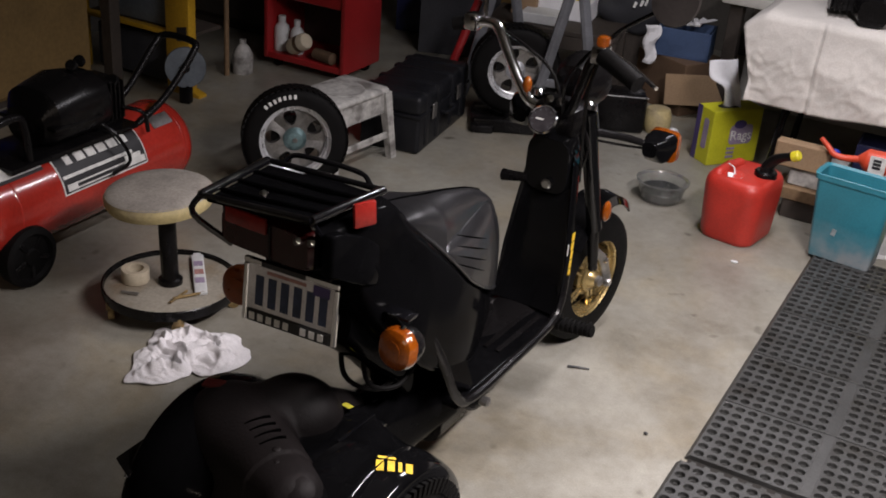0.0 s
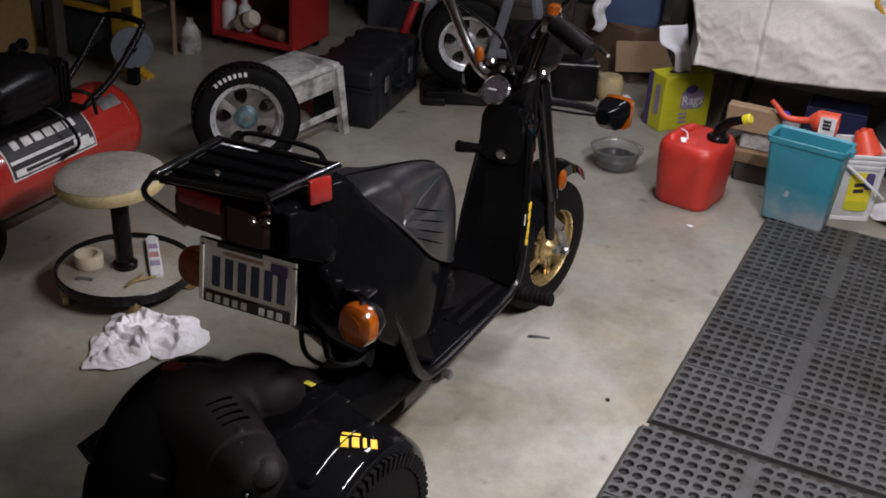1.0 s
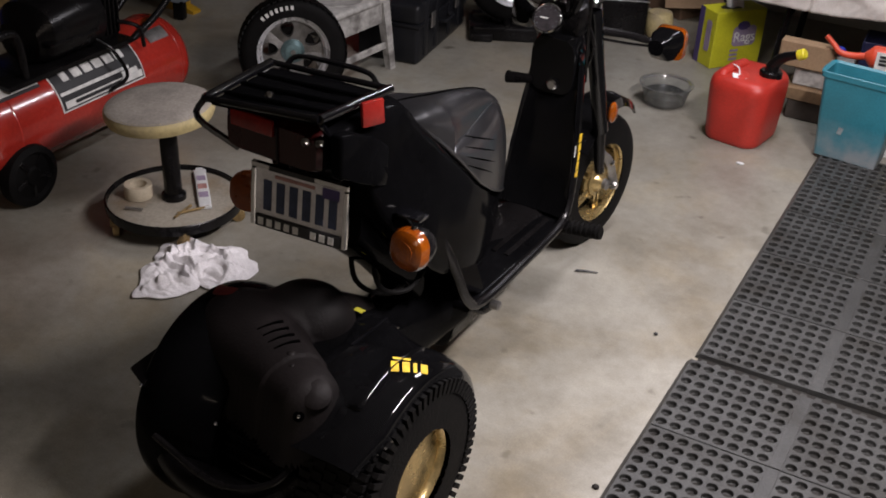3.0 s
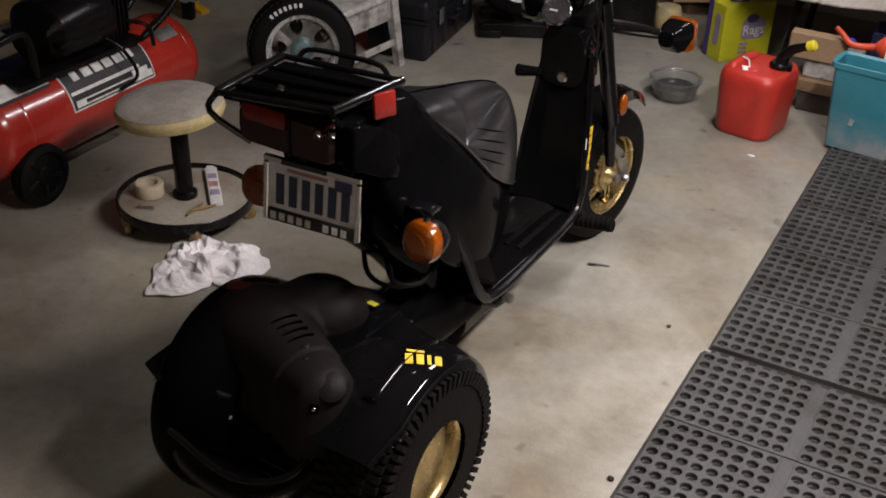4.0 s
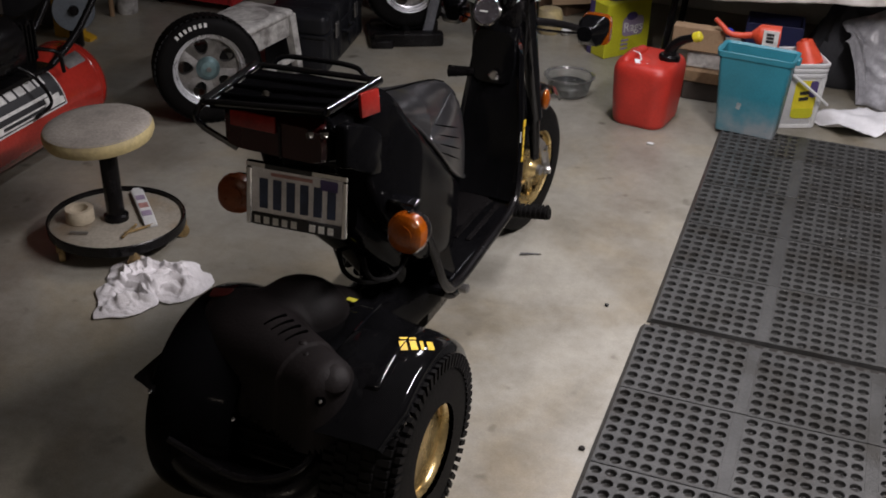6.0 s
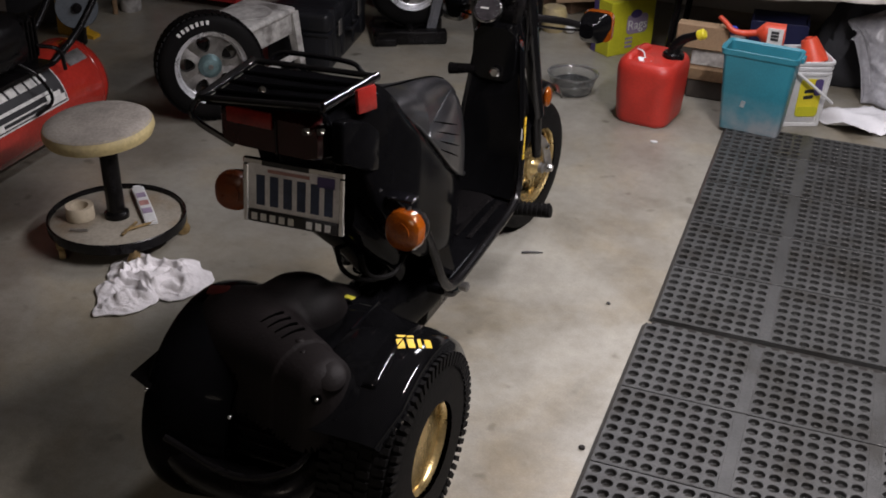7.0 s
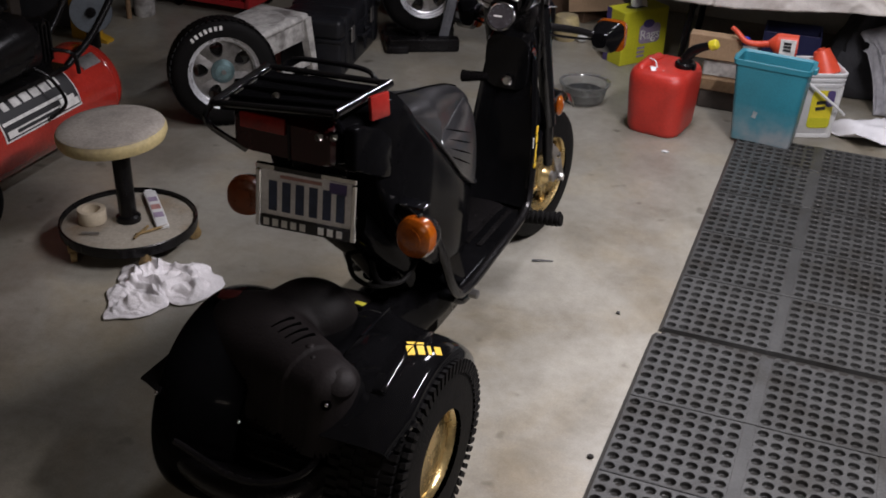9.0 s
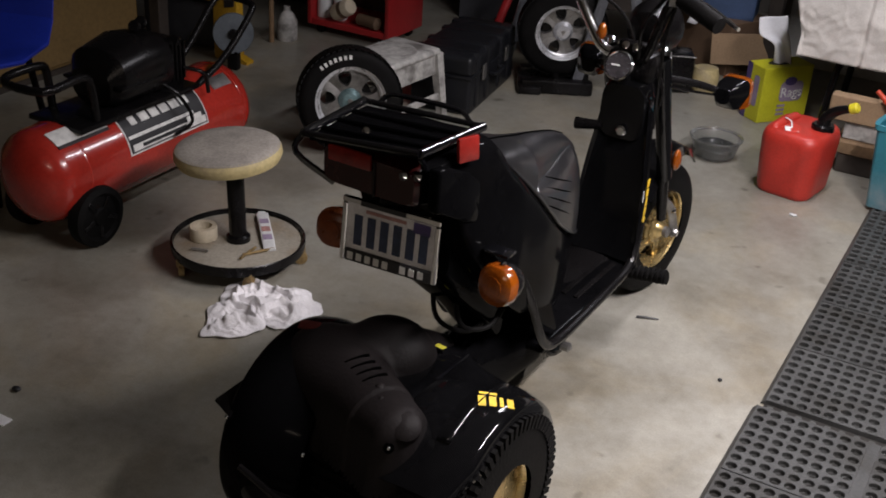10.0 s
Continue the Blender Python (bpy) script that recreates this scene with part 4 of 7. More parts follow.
    part("lever_lamp", box(0.118, 0.955, 1.000, 0.146, 0.985, 1.026, 0.007), M["amber"], root)
    part("cable_lamp", ball((-0.065, 1.0, 0.855), 0.012, 0.012, 0.022), M["amber"], root)
    part("mirror_stem", tube([(0.13, 0.97, 1.0), (0.16, 0.99, 1.04), (0.24, 0.96, 1.10), (0.27, 0.95, 1.12)], 0.005, 8, curve=5), K, root)
    part("mirror", lathe([(0.0, -0.012), (0.03, -0.012), (0.052, -0.004), (0.056, 0.004), (0.054, 0.010), (0, 0.010)], 32, pose(0.298, 0.945, 1.142, 72, 8, -6)), M["mirror_back"], root, "round black rear-view mirror")
    part("mirror_stem", tube([(-0.232, 1.06, 0.972), (-0.234, 1.062, 1.045), (-0.30, 1.085, 1.085), (-0.38, 1.11, 1.125)], 0.006, 8), C, root)
    sp = part("speedometer", lathe([(0.030, -0.05), (0.046, -0.03), (0.048, 0.004), (0.050, 0.010), (0.046, 0.013), (0.043, 0.008), (0, 0.008)], 32), C, root, "round chrome-rimmed speedometer", m=pose(0.008, 0.96, 0.792, 56, 0, 4) @ Matrix.Scale(0.74, 4))
    part("dial", lathe([(0.042, 0.008), (0.042, 0.0095), (0, 0.0095)], 28), M["dial"], sp)
    part("needle", box(-0.024, -0.0025, 0.010, 0.004, 0.0025, 0.0115), M["ink_white"], sp, smooth=0)
    for k in range(9):
        a = radians(-40 + 32 * k)
        part("dial_mark", box(0.032, -0.0008, 0.0096, 0.037, 0.0008, 0.0106), M["grey_disc"], sp, smooth=0, m=pose(0, 0, 0, 0, 0, -40 + 32 * k))
    part("lamp_cluster", box(-0.02, 1.0, 0.815, 0.055, 1.03, 0.845, 0.008), K, root)
    for xx in (0.005, 0.033):
        part("warning_lamp", lathe([(0.010, 0), (0.010, 0.006), (0, 0.010)], 14, pose(xx, 0.995, 0.835, 55, 0, 0)), C, root)
    part("front_headset", box(-0.05, 1.0, 0.74, 0.075, 1.10, 0.82, 0.02), K, root)
    part("headlamp", lathe([(0.0, -0.06), (0.05, -0.05), (0.07, 0.0), (0.072, 0.03), (0.065, 0.04), (0, 0.045)], 28, pose(0.0, 1.17, 0.84, -90, 0, 0)), K, root)
    cl = [[(0.04, 1.0, 0.80), (0.06, 0.95, 0.90), (0.09, 0.99, 0.97), (0.12, 0.965, 0.98)], [(0.02, 1.05, 0.79), (-0.03, 1.06, 0.88), (-0.10, 1.05, 0.93), (-0.2, 1.06, 0.965)],
          [(0.08, 1.06, 0.62), (0.10, 1.0, 0.75), (0.11, 0.97, 0.88), (0.13, 0.96, 0.97)], [(0.05, 1.10, 0.60), (0.09, 1.06, 0.72), (0.05, 1.03, 0.82)]]
    for line in cl:
        part("control_cable", tube(line, 0.0045, 8, curve=7), K, root)
    for s in (1, -1):
        part("front_indicator_stem", tube([(s * 0.07, 1.12, 0.735), (s * 0.13, 1.19, 0.715), (s * 0.18, 1.25, 0.69)], [0.011, 0.009], 10, curve=4), K, root)
        part("indicator_wire", tube([(s * 0.08, 1.12, 0.715), (s * 0.13, 1.185, 0.695), (s * 0.175, 1.245, 0.68)], 0.0035, 6, curve=4), K, root)
        part("front_indicator", loft([round_section(0.020, 0.665, 0.705, 1.225, 2.6, 20, s * 0.19), round_section(0.036, 0.648, 0.722, 1.25, 4.5, 24, s * 0.20), round_section(0.040, 0.645, 0.726, 1.285, 4.5, 24, s * 0.205)]), M["body_black"], root)
        part("front_indicator_lens", loft([round_section(0.041, 0.644, 0.727, 1.279, 4.5, 24, s * 0.205), round_section(0.042, 0.643, 0.728, 1.296, 4.5, 24, s * 0.205), round_section(0.036, 0.648, 0.722, 1.309, 4.5, 24, s * 0.205)]), M["amber"], root)

    # luggage rack
    B = [(-0.145, -0.060, 0.892), (0.100, -0.061, 0.919), (0.102, 0.142, 0.907), (-0.140, 0.115, 0.905)]
    part("rack_rail", tube([B[0], B[1]], 0.0065, 10), M["rack_black"], root)
    part("rack_rail", tube([B[1], B[2]], 0.0085, 12), M["rack_black"], root)
    part("rack_rail", tube([B[2], B[3]], 0.006, 8), M["rack_black"], root)
    part("rack_rail", tube([B[3], B[0]], 0.0085, 12), M["rack_black"], root)
    for k in range(1, 4):
        f = k / 4
        a = Vector(B[0]).lerp(Vector(B[3]), f) - Vector((0, 0, 0.004))
        b = Vector(B[1]).lerp(Vector(B[2]), f) - Vector((0, 0, 0.004))
        part("rack_bar", tube([a, b], 0.0045, 8), M["flank_black"], root)
    q = [Vector(v) for v in B]
    mid = sum(q, Vector()) / 4
    part("rack_plate", loft([[mid + (v - mid) * 0.93 + Vector((0, 0, dz)) for v in q] for dz in (-0.014, -0.006)]), M["flank_black"], root, "smooth black deck of the luggage rack", smooth=0)
    part("rack_hoop", tube([(-0.11, 0.118, 0.905), (-0.095, 0.135, 0.921), (-0.03, 0.148, 0.922), (0.045, 0.152, 0.920), (0.075, 0.142, 0.908)], 0.005, 8, curve=5), M["rack_black"], root)
    part("rack_stay", tube([(-0.148, -0.055, 0.892), (-0.150, -0.075, 0.86), (-0.10, -0.03, 0.80)], 0.006, 8, curve=4), M["rack_black"], root)
    part("rack_stay", tube([(0.095, -0.055, 0.912), (0.09, -0.02, 0.87), (0.085, 0.0, 0.85)], 0.006, 8, curve=4), M["rack_black"], root)
    for xx, yy, zz in ((0.088, -0.040, 0.865), (0.062, -0.045, 0.862), (-0.05, 0.0, 0.9), (-0.147, -0.05, 0.888)):
        part("bolt", lathe([(0.008, 0), (0.008, 0.007), (0, 0.010)], 10, pose(xx, yy, zz, 60, 0, 0)), C, root)

    # tail lamp, reflector, plate and indicators
    part("tail_lamp", loft([round_section(0.098, 0.800, 0.880, 0.0, 6, 24, -0.015), round_section(0.102, 0.803, 0.878, -0.035, 6, 24, -0.015), round_section(0.096, 0.808, 0.873, -0.045, 6, 24, -0.015)]), M["tail_lens"], root, "dark red tail lamp lens")
    part("tail_reflector", box(-0.098, -0.052, 0.853, -0.006, -0.044, 0.884, 0.003, 2), M["strip_lens"], root, "red strip reflector")
    part("lens_divider", box(-0.003, -0.049, 0.806, 0.001, -0.043, 0.872, 0.001, 1), M["plastic_black"], root)
    for s in (1, -1):
        cowl = [(-0.034, 0.886), (0.005, 0.878), (0.06, 0.852), (0.106, 0.822), (0.124, 0.782), (0.104, 0.736), (0.062, 0.752), (0.0, 0.790), (-0.036, 0.806)]
        part("tail_cowl", prism(cowl, 0.026, Matrix(((0, 0, 1, 0.100 if s > 0 else -0.122), (1, 0, 0, 0), (0, 1, 0, 0), (0, 0, 0, 1))), 0.007, seg=3), M["flank_black"], root, "faceted black tail cowl")
    part("corner_reflector", box(-0.023, -0.005, -0.023, 0.023, 0.005, 0.023, 0.004), M["red_lens"], root, "square red reflector", m=pose(0.124, 0.055, 0.898, -6, 0, 70))
    plate = part("number_plate", box(-0.089, -0.0012, -0.054, 0.089, 0.0012, 0.054, 0.0008, 1), M["white_metal"], root, "white number plate in a chrome surround", m=pose(-0.014, 0.030, 0.688, -4, 1, 7) @ Matrix.Scale(1.04, 4))
    fr = M["chrome"]
    part("plate_surround", box(-0.097, -0.006, 0.050, 0.097, 0.003, 0.062, 0.002, 1), fr, plate)
    part("plate_surround", box(-0.097, -0.006, -0.062, -0.087, 0.003, 0.050, 0.002, 1), fr, plate)
    part("plate_surround", box(0.087, -0.006, -0.062, 0.097, 0.003, 0.050, 0.002, 1), fr, plate)
    part("plate_surround", box(-0.087, -0.006, -0.062, 0.087, 0.003, -0.038, 0.002, 1), M["ink_black"], plate, "dark band with pale lettering shapes")
    part("plate_surround_band", box(-0.06, -0.0068, 0.051, 0.03, -0.006, 0.060), M["ink_black"], plate, smooth=0)
    for k in range(6):
        x = -0.072 + 0.0262 * k
        part("plate_bar", box(x, -0.0030, -0.028, x + 0.016, -0.0012, 0.030), M["ink_blue"], plate, smooth=0)
    part("plate_strip", box(-0.05, -0.0026, 0.037, 0.03, -0.0012, 0.043), M["ink_pink"], plate, smooth=0)
    part("plate_tag", box(0.045, -0.0030, 0.026, 0.078, -0.0012, 0.046), M["violet"], plate, smooth=0)
    for k in range(9):
        if k == 5:
            continue
        x = -0.080 + 0.0178 * k
        part("surround_bar", box(x, -0.0072, -0.057, x + 0.011, -0.006, -0.043), M["ink_white"], plate, smooth=0)
    part("plate_bracket", box(-0.06, 0.055, 0.70, 0.06, 0.075, 0.79, 0.006), K, root)
    for s in (1, -1):
        part("indicator_stem", tube([(s * 0.11, 0.16, 0.655), (s * 0.165, 0.125, 0.645)], 0.014, 10), K, root)
        ind = part("rear_indicator", lathe([(0.012, -0.035), (0.030, -0.028), (0.037, -0.01), (0.037, 0.006), (0, 0.006)], 24), K, root, m=pose(s * 0.188, 0.105, 0.633, 84, 0, -s * 6))
        lens = [[Vector((x, y, z)) for x, y in rounded_rect(w, w * 1.04, w * 0.42, 5)] for w, z in ((0.076, 0.004), (0.077, 0.016), (0.072, 0.026), (0.060, 0.031), (0.034, 0.033))]
        # The left lens has a darker amber than the right.
        part("indicator_lens", loft(lens), M["amber"] if s > 0 else M["amber_dark"], ind, "amber indicator lens")
        part("lens_bezel", lathe([(0.020, 0.0325), (0.020, 0.0345), (0.0, 0.037)], 16), M["amber"] if s > 0 else M["amber_dark"], ind)
    part("indicator_bracket", box(0.13, 0.122, 0.672, 0.186, 0.156, 0.679, 0.003, 2), M["rack_black"], root)
    part("bolt", lathe([(0.006, 0), (0.006, 0.006), (0, 0.008)], 10, pose(0.190, 0.10, 0.672, 20, 0, 0)), C, root)
    for line in (((-0.02, 0.20, 0.56), (0.0, 0.19, 0.45), (0.05, 0.24, 0.41), (0.07, 0.30, 0.44)), ((0.03, 0.20, 0.56), (0.05, 0.20, 0.45), (0.08, 0.26, 0.42), (0.09, 0.32, 0.45))):
        part("hose", tube(line, 0.0055, 8, curve=6), M["rubber"], root)


scooter()

# ---- rubber mats ----
def mat_panel_mesh(nx, ny, w, d, h, strip):
    """One square of a drainage mat: a slab pierced by rows of round holes."""
    bm = bmesh.new()
    px, py = (w - strip) / nx, (d - 0.010) / ny
    for i in range(nx):
        for j in range(ny):
            x0, x1, y0, y1 = i * px, (i + 1) * px, 0.005 + j * py, 0.005 + (j + 1) * py
            cx, cy = (x0 + x1) / 2, (y0 + y1) / 2
            r = 0.0131
            outer, top, rim, ledge, inner, low = [], [], [], [], [], []
            for k in range(12):
                a = 2 * math.pi * (k + 0.5) / 12
                c, s = math.cos(a), math.sin(a)
                f = 1 / max(abs(c), abs(s))
                outer.append(bm.verts.new((cx + c * f * px / 2, cy + s * f * py / 2, h)))
                top.append(bm.verts.new((cx + c * (r + 0.0010), cy + s * (r + 0.0010), h)))
                rim.append(bm.verts.new((cx + c * r, cy + s * r, h - 0.0012)))
                ledge.append(bm.verts.new((cx + c * r * 0.985, cy + s * r * 0.985, h - 0.0115)))
                inner.append(bm.verts.new((cx + c * r * 0.84, cy + s * r * 0.84, h - 0.0120)))
                low.append(bm.verts.new((cx + c * r * 0.82, cy + s * r * 0.82, 0.002)))
            for k in range(12):
                n = (k + 1) % 12
                bm.faces.new((outer[k], outer[n], top[n], top[k]))
                bm.faces.new((top[k], top[n], rim[n], rim[k]))
                bm.faces.new((rim[k], rim[n], ledge[n], ledge[k]))
                bm.faces.new((ledge[k], ledge[n], inner[n], inner[k]))
                bm.faces.new((inner[k], inner[n], low[n], low[k]))
    e = 0.002
    box(nx * px, e, 0.002, w, d - e, h + 0.001, 0.001, 1, bm)
    box(0, e, 0.002, w - strip, 0.005, h - 0.0005, bm=bm)
    box(0, d - 0.005, 0.002, w - strip, d - e, h - 0.0005, bm=bm)
    me = bpy.data.meshes.new("mat_panel")
    bm.normal_update()
    bm.to_mesh(me)
    bm.free()
    me.materials.append(M["mat_rubber"])
    return me


def drainage_mat(m, rows, last, name_label):
    t = thing("drainage_mat", m, name_label, "mat", group="rubber mats")
    full = mat_panel_mesh(8, 8, 0.3048, 0.3048, 0.016, 0.030)
    short = mat_panel_mesh(8, last, 0.3048, 0.010 + last * 0.0368, 0.016, 0.030) if last else None
    for j in range(rows):
        for i in range(3):
            me = short if (short and j == rows - 1) else full
            ob = new("mat_panel", me)
            ob.parent, ob.matrix_basis = t, pose(0.012 + i * 0.3048, j * 0.3048, 0)
    base_len = (rows - 1) * 0.3048 + (0.010 + last * 0.0368 if last else 0.3048)
    # A near-black sheet shows through the holes.
    part("trodden_dirt", box(0.012, 0.0, 0.0, 0.917, base_len, 0.0018), M["dirt"], t, "dark sheet under the mat holes", smooth=0)
    length = (rows - 1) * 0.3048 + (0.010 + last * 0.0368 if last else 0.3048)
    part("mat_edge", prism([(0.0, 0.002), (0.012, 0.016), (0.012, 0.002)], length, pose(0, length, 0, 90, 0, 0)), M["mat_rubber"], t, smooth=0)
    for k in range(0 if last else 24):
        part("joining_tab", prism([(0, 0), (0.022, 0), (0.017, 0.016), (0.005, 0.016)], 0.010, pose(0.03 + 0.036 * k, length - 0.001, 0.001)), M["mat_rubber"], t, smooth=0)
    if not last:
        part("joint_strip", box(0.022, length, 0.0, 0.939, length + 0.032, 0.003), M["dirt"], t, "dark strip laid between two mats", smooth=0)


drainage_mat(pose(-0.008, 0.004, 0, 0, 0, 0), 5, 6, "grey perforated rubber drainage mat on the concrete floor")
drainage_mat(pose(-0.030, -0.026 - 5 * 0.3048, 0, 0, 0, -0.4), 5, 0, "worn grey perforated rubber mat laid end to end with another")

# ---- floor litter ----
single("dark_splinter", tube([(-0.43, 0.226, 0.004), (-0.402, 0.236, 0.006), (-0.372, 0.250, 0.003)], [0.004, 0.002], 6, curve=3), M["ink_black"], "thin dark splinter lying on the concrete", "debris")
single("floor_chip", ball((-0.225, 1.197, 0.003), 0.014, 0.008, 0.004), M["white_plastic"], "small white chip lying on the floor", "debris")
single("dark_pebble", ball((-0.127, 0.046, 0.004), 0.006, 0.005, 0.004), M["ink_black"], "tiny dark pebble on the concrete", "debris")
single("dirt_crumb", ball((-0.043, -0.585, 0.004), 0.008, 0.007, 0.005), M["dirt"], "dark brown crumb of dirt beside the mat", "debris")
single("dirt_crumb", ball((-1.577, -0.99, 0.005), 0.012, 0.009, 0.006), M["ink_black"], "dark crumb of dirt on the concrete", "debris")
single("paper_scrap", box(-1.55, -1.11, 0.0, -1.49, -1.08, 0.004, 0.001, 1), M["paper"], "scrap of white paper on the floor", "debris")


# ---- shop stool ----
def shop_stool():
    t = thing("shop_stool", pose(-1.558, -0.155, 0, 0, 0, 10), "round rolling shop stool with a worn cream seat and tray base", "stool")
    LEAN = pose(0.004, -0.003, -0.016, 2, -3, 0)
    part("seat", lathe([(0.0, 0.345), (0.12, 0.345), (0.148, 0.352), (0.155, 0.368), (0.154, 0.382), (0.146, 0.392), (0.12, 0.397), (0, 0.399)], 40, LEAN), M["cream"], t)
    part("seat_top", lathe([(0.150, 0.3895), (0.138, 0.3965), (0.11, 0.4005), (0, 0.402)], 40, LEAN), M["stool_top"], t, "grubby worn seat top")
    part("column", tube([(0, 0, 0.07), (-0.004, -0.004, 0.332)], 0.026, 20), M["plastic_black"], t)
    part("column_collar", lathe([(0.036, 0.070), (0.036, 0.086), (0.028, 0.092)], 20), M["plastic_black"], t)
    part("seat_bracket", lathe([(0.030, 0.30), (0.045, 0.332), (0.08, 0.336)], 20, LEAN), M["plastic_black"], t)
    part("tray", lathe([(0, 0.058), (0.19, 0.058), (0.192, 0.066), (0.18, 0.070), (0, 0.072)], 48), M["tray"], t, "round stained tray")
    part("tray_ring", lathe([(0.190, 0.050), (0.197, 0.050), (0.199, 0.06), (0.199, 0.079), (0.1965, 0.082), (0.193, 0.080), (0.190, 0.07)], 56, close=True), M["plastic_black"], t, "dark scuffed rim of the tray")
    part("underside", lathe([(0, 0.042), (0.13, 0.042), (0.17, 0.05), (0.186, 0.058), (0, 0.058)], 40), M["plastic_black"], t)
    for k in range(5):
        a = radians(-52 + 72 * k)
        x, y = 0.185 * math.cos(a), 0.185 * math.sin(a)
        c = part("caster", lathe([(0.010, -0.010), (0.020, -0.008), (0.021, 0.0), (0.020, 0.008), (0.010, 0.010)], 18, pose(x, y, 0.021, 90, 0, 30 * k)), M["brass"], t)
        part("caster_stem", box(x - 0.012, y - 0.012, 0.03, x + 0.012, y + 0.012, 0.058, 0.004), M["brass"], t)


shop_stool()
TRAY = 0.072
single("tape_roll", lathe([(0.026, 0), (0.040, 0), (0.041, 0.003), (0.041, 0.038), (0.040, 0.040), (0.026, 0.040)], 32, close=True), M["tape"], "cream roll of masking tape in the stool tray", "tape", m=pose(-1.648, -0.205, TRAY))


def foil_pack():
    t = thing("foil_pack", pose(-1.522, -0.070, TRAY + 0.001, 0, 0, 43) @ Matrix.Diagonal((0.95, 1.5, 0.8, 1)), "flat white foil pack with faded print in the tray", "pack")
    part("pack_body", loft([round_section(0.019, 0.0, 0.010, -0.085, 6, 20), round_section(0.020, 0.0, 0.016, -0.05, 5, 20), round_section(0.019, 0.0, 0.018, 0.03, 5, 20), round_section(0.020, 0.0, 0.012, 0.075, 6, 20)]), M["white_plastic"], t)
    part("end_fold", box(-0.012, 0.074, 0.001, 0.012, 0.088, 0.009, 0.002, 1), M["white_plastic"], t)
    for k in range(3):
        part("print_band", box(-0.014, -0.05 + 0.035 * k, 0.0155, 0.014, -0.03 + 0.035 * k, 0.0185), M["ink_pink"] if k % 2 else M["mauve"], t, smooth=0)


foil_pack()


def small_tools():
    for n, (x, y, a, l) in enumerate(((-1.455, -0.19, 60, 0.10), (-1.475, -0.215, 95, 0.08), (-1.60, -0.28, 20, 0.05))):
        d = Vector((math.cos(radians(a)), math.sin(radians(a)), 0))
        p = Vector((x, y, TRAY + 0.006))
        single("screw_bit", tube([p - d * l / 2, p, p + d * l / 2], 0.004, 8), M["brass"] if n < 2 else M["steel"], "small metal bit lying in the stool tray", "tool", group="bits in the tray")


small_tools()


def crumpled(nx, ny, w, d, height, seed, edge=0.35, sharp=1.0):
    """A heap of crumpled cloth on the floor."""
    bm = bmesh.new()
    off = Vector((seed * 7.3, seed * 3.1, seed * 1.7))
    vs = []
    for j in range(ny + 1):
        row = []
        for i in range(nx + 1):
            u, v = i / nx * 2 - 1, j / ny * 2 - 1
            p = Vector((u, v, 0))
            wob = 1 + 0.22 * noise.noise(Vector((u * 1.6, v * 1.6, 0)) + off)
            x, y = u * w / 2 * wob, v * d / 2 * (1 + 0.2 * noise.noise(Vector((v * 2, u * 2, 4)) + off))
            r = max(abs(u), abs(v))
            env = max(0.0, 1 - r ** 2.2) ** 0.55
            q = Vector((u * 1.5 + 0.5 * v, v * 1.9, 0)) + off
            n1 = 1 - abs(noise.noise(q)) * 2.0
            n2 = 1 - abs(noise.noise(q * 2.1 + Vector((5, 2, 0)))) * 2.0
            n3 = noise.noise(q * 5.0)
            z = height * env * (0.22 + 0.62 * max(0, n1) ** sharp + 0.20 * max(0, n2) ** 2 + 0.03 * n3)
            z += 0.006 + 0.008 * max(0, noise.noise(Vector((u * 5, v * 5, 9)) + off)) * r
            x += 0.03 * w * noise.noise(q * 2.5 + Vector((0, 0, 3)))
            y += 0.03 * d * noise.noise(q * 2.5 + Vector((0, 0, 8)))
            row.append(bm.verts.new((x, y, max(0.004, z))))
        vs.append(row)
    for j in range(ny):
        for i in range(nx):
            bm.faces.new((vs[j][i], vs[j][i + 1], vs[j + 1][i + 1], vs[j + 1][i]))
    return bm


def cloth_heap(name, bm, mat, label, m, thick=0.004):
    ob = single(name, bm, mat, label, "cloth", m=m, smooth=50)
    s = ob.modifiers.new("thickness", "SOLIDIFY")
    s.thickness, s.offset = thick, 1
    return ob


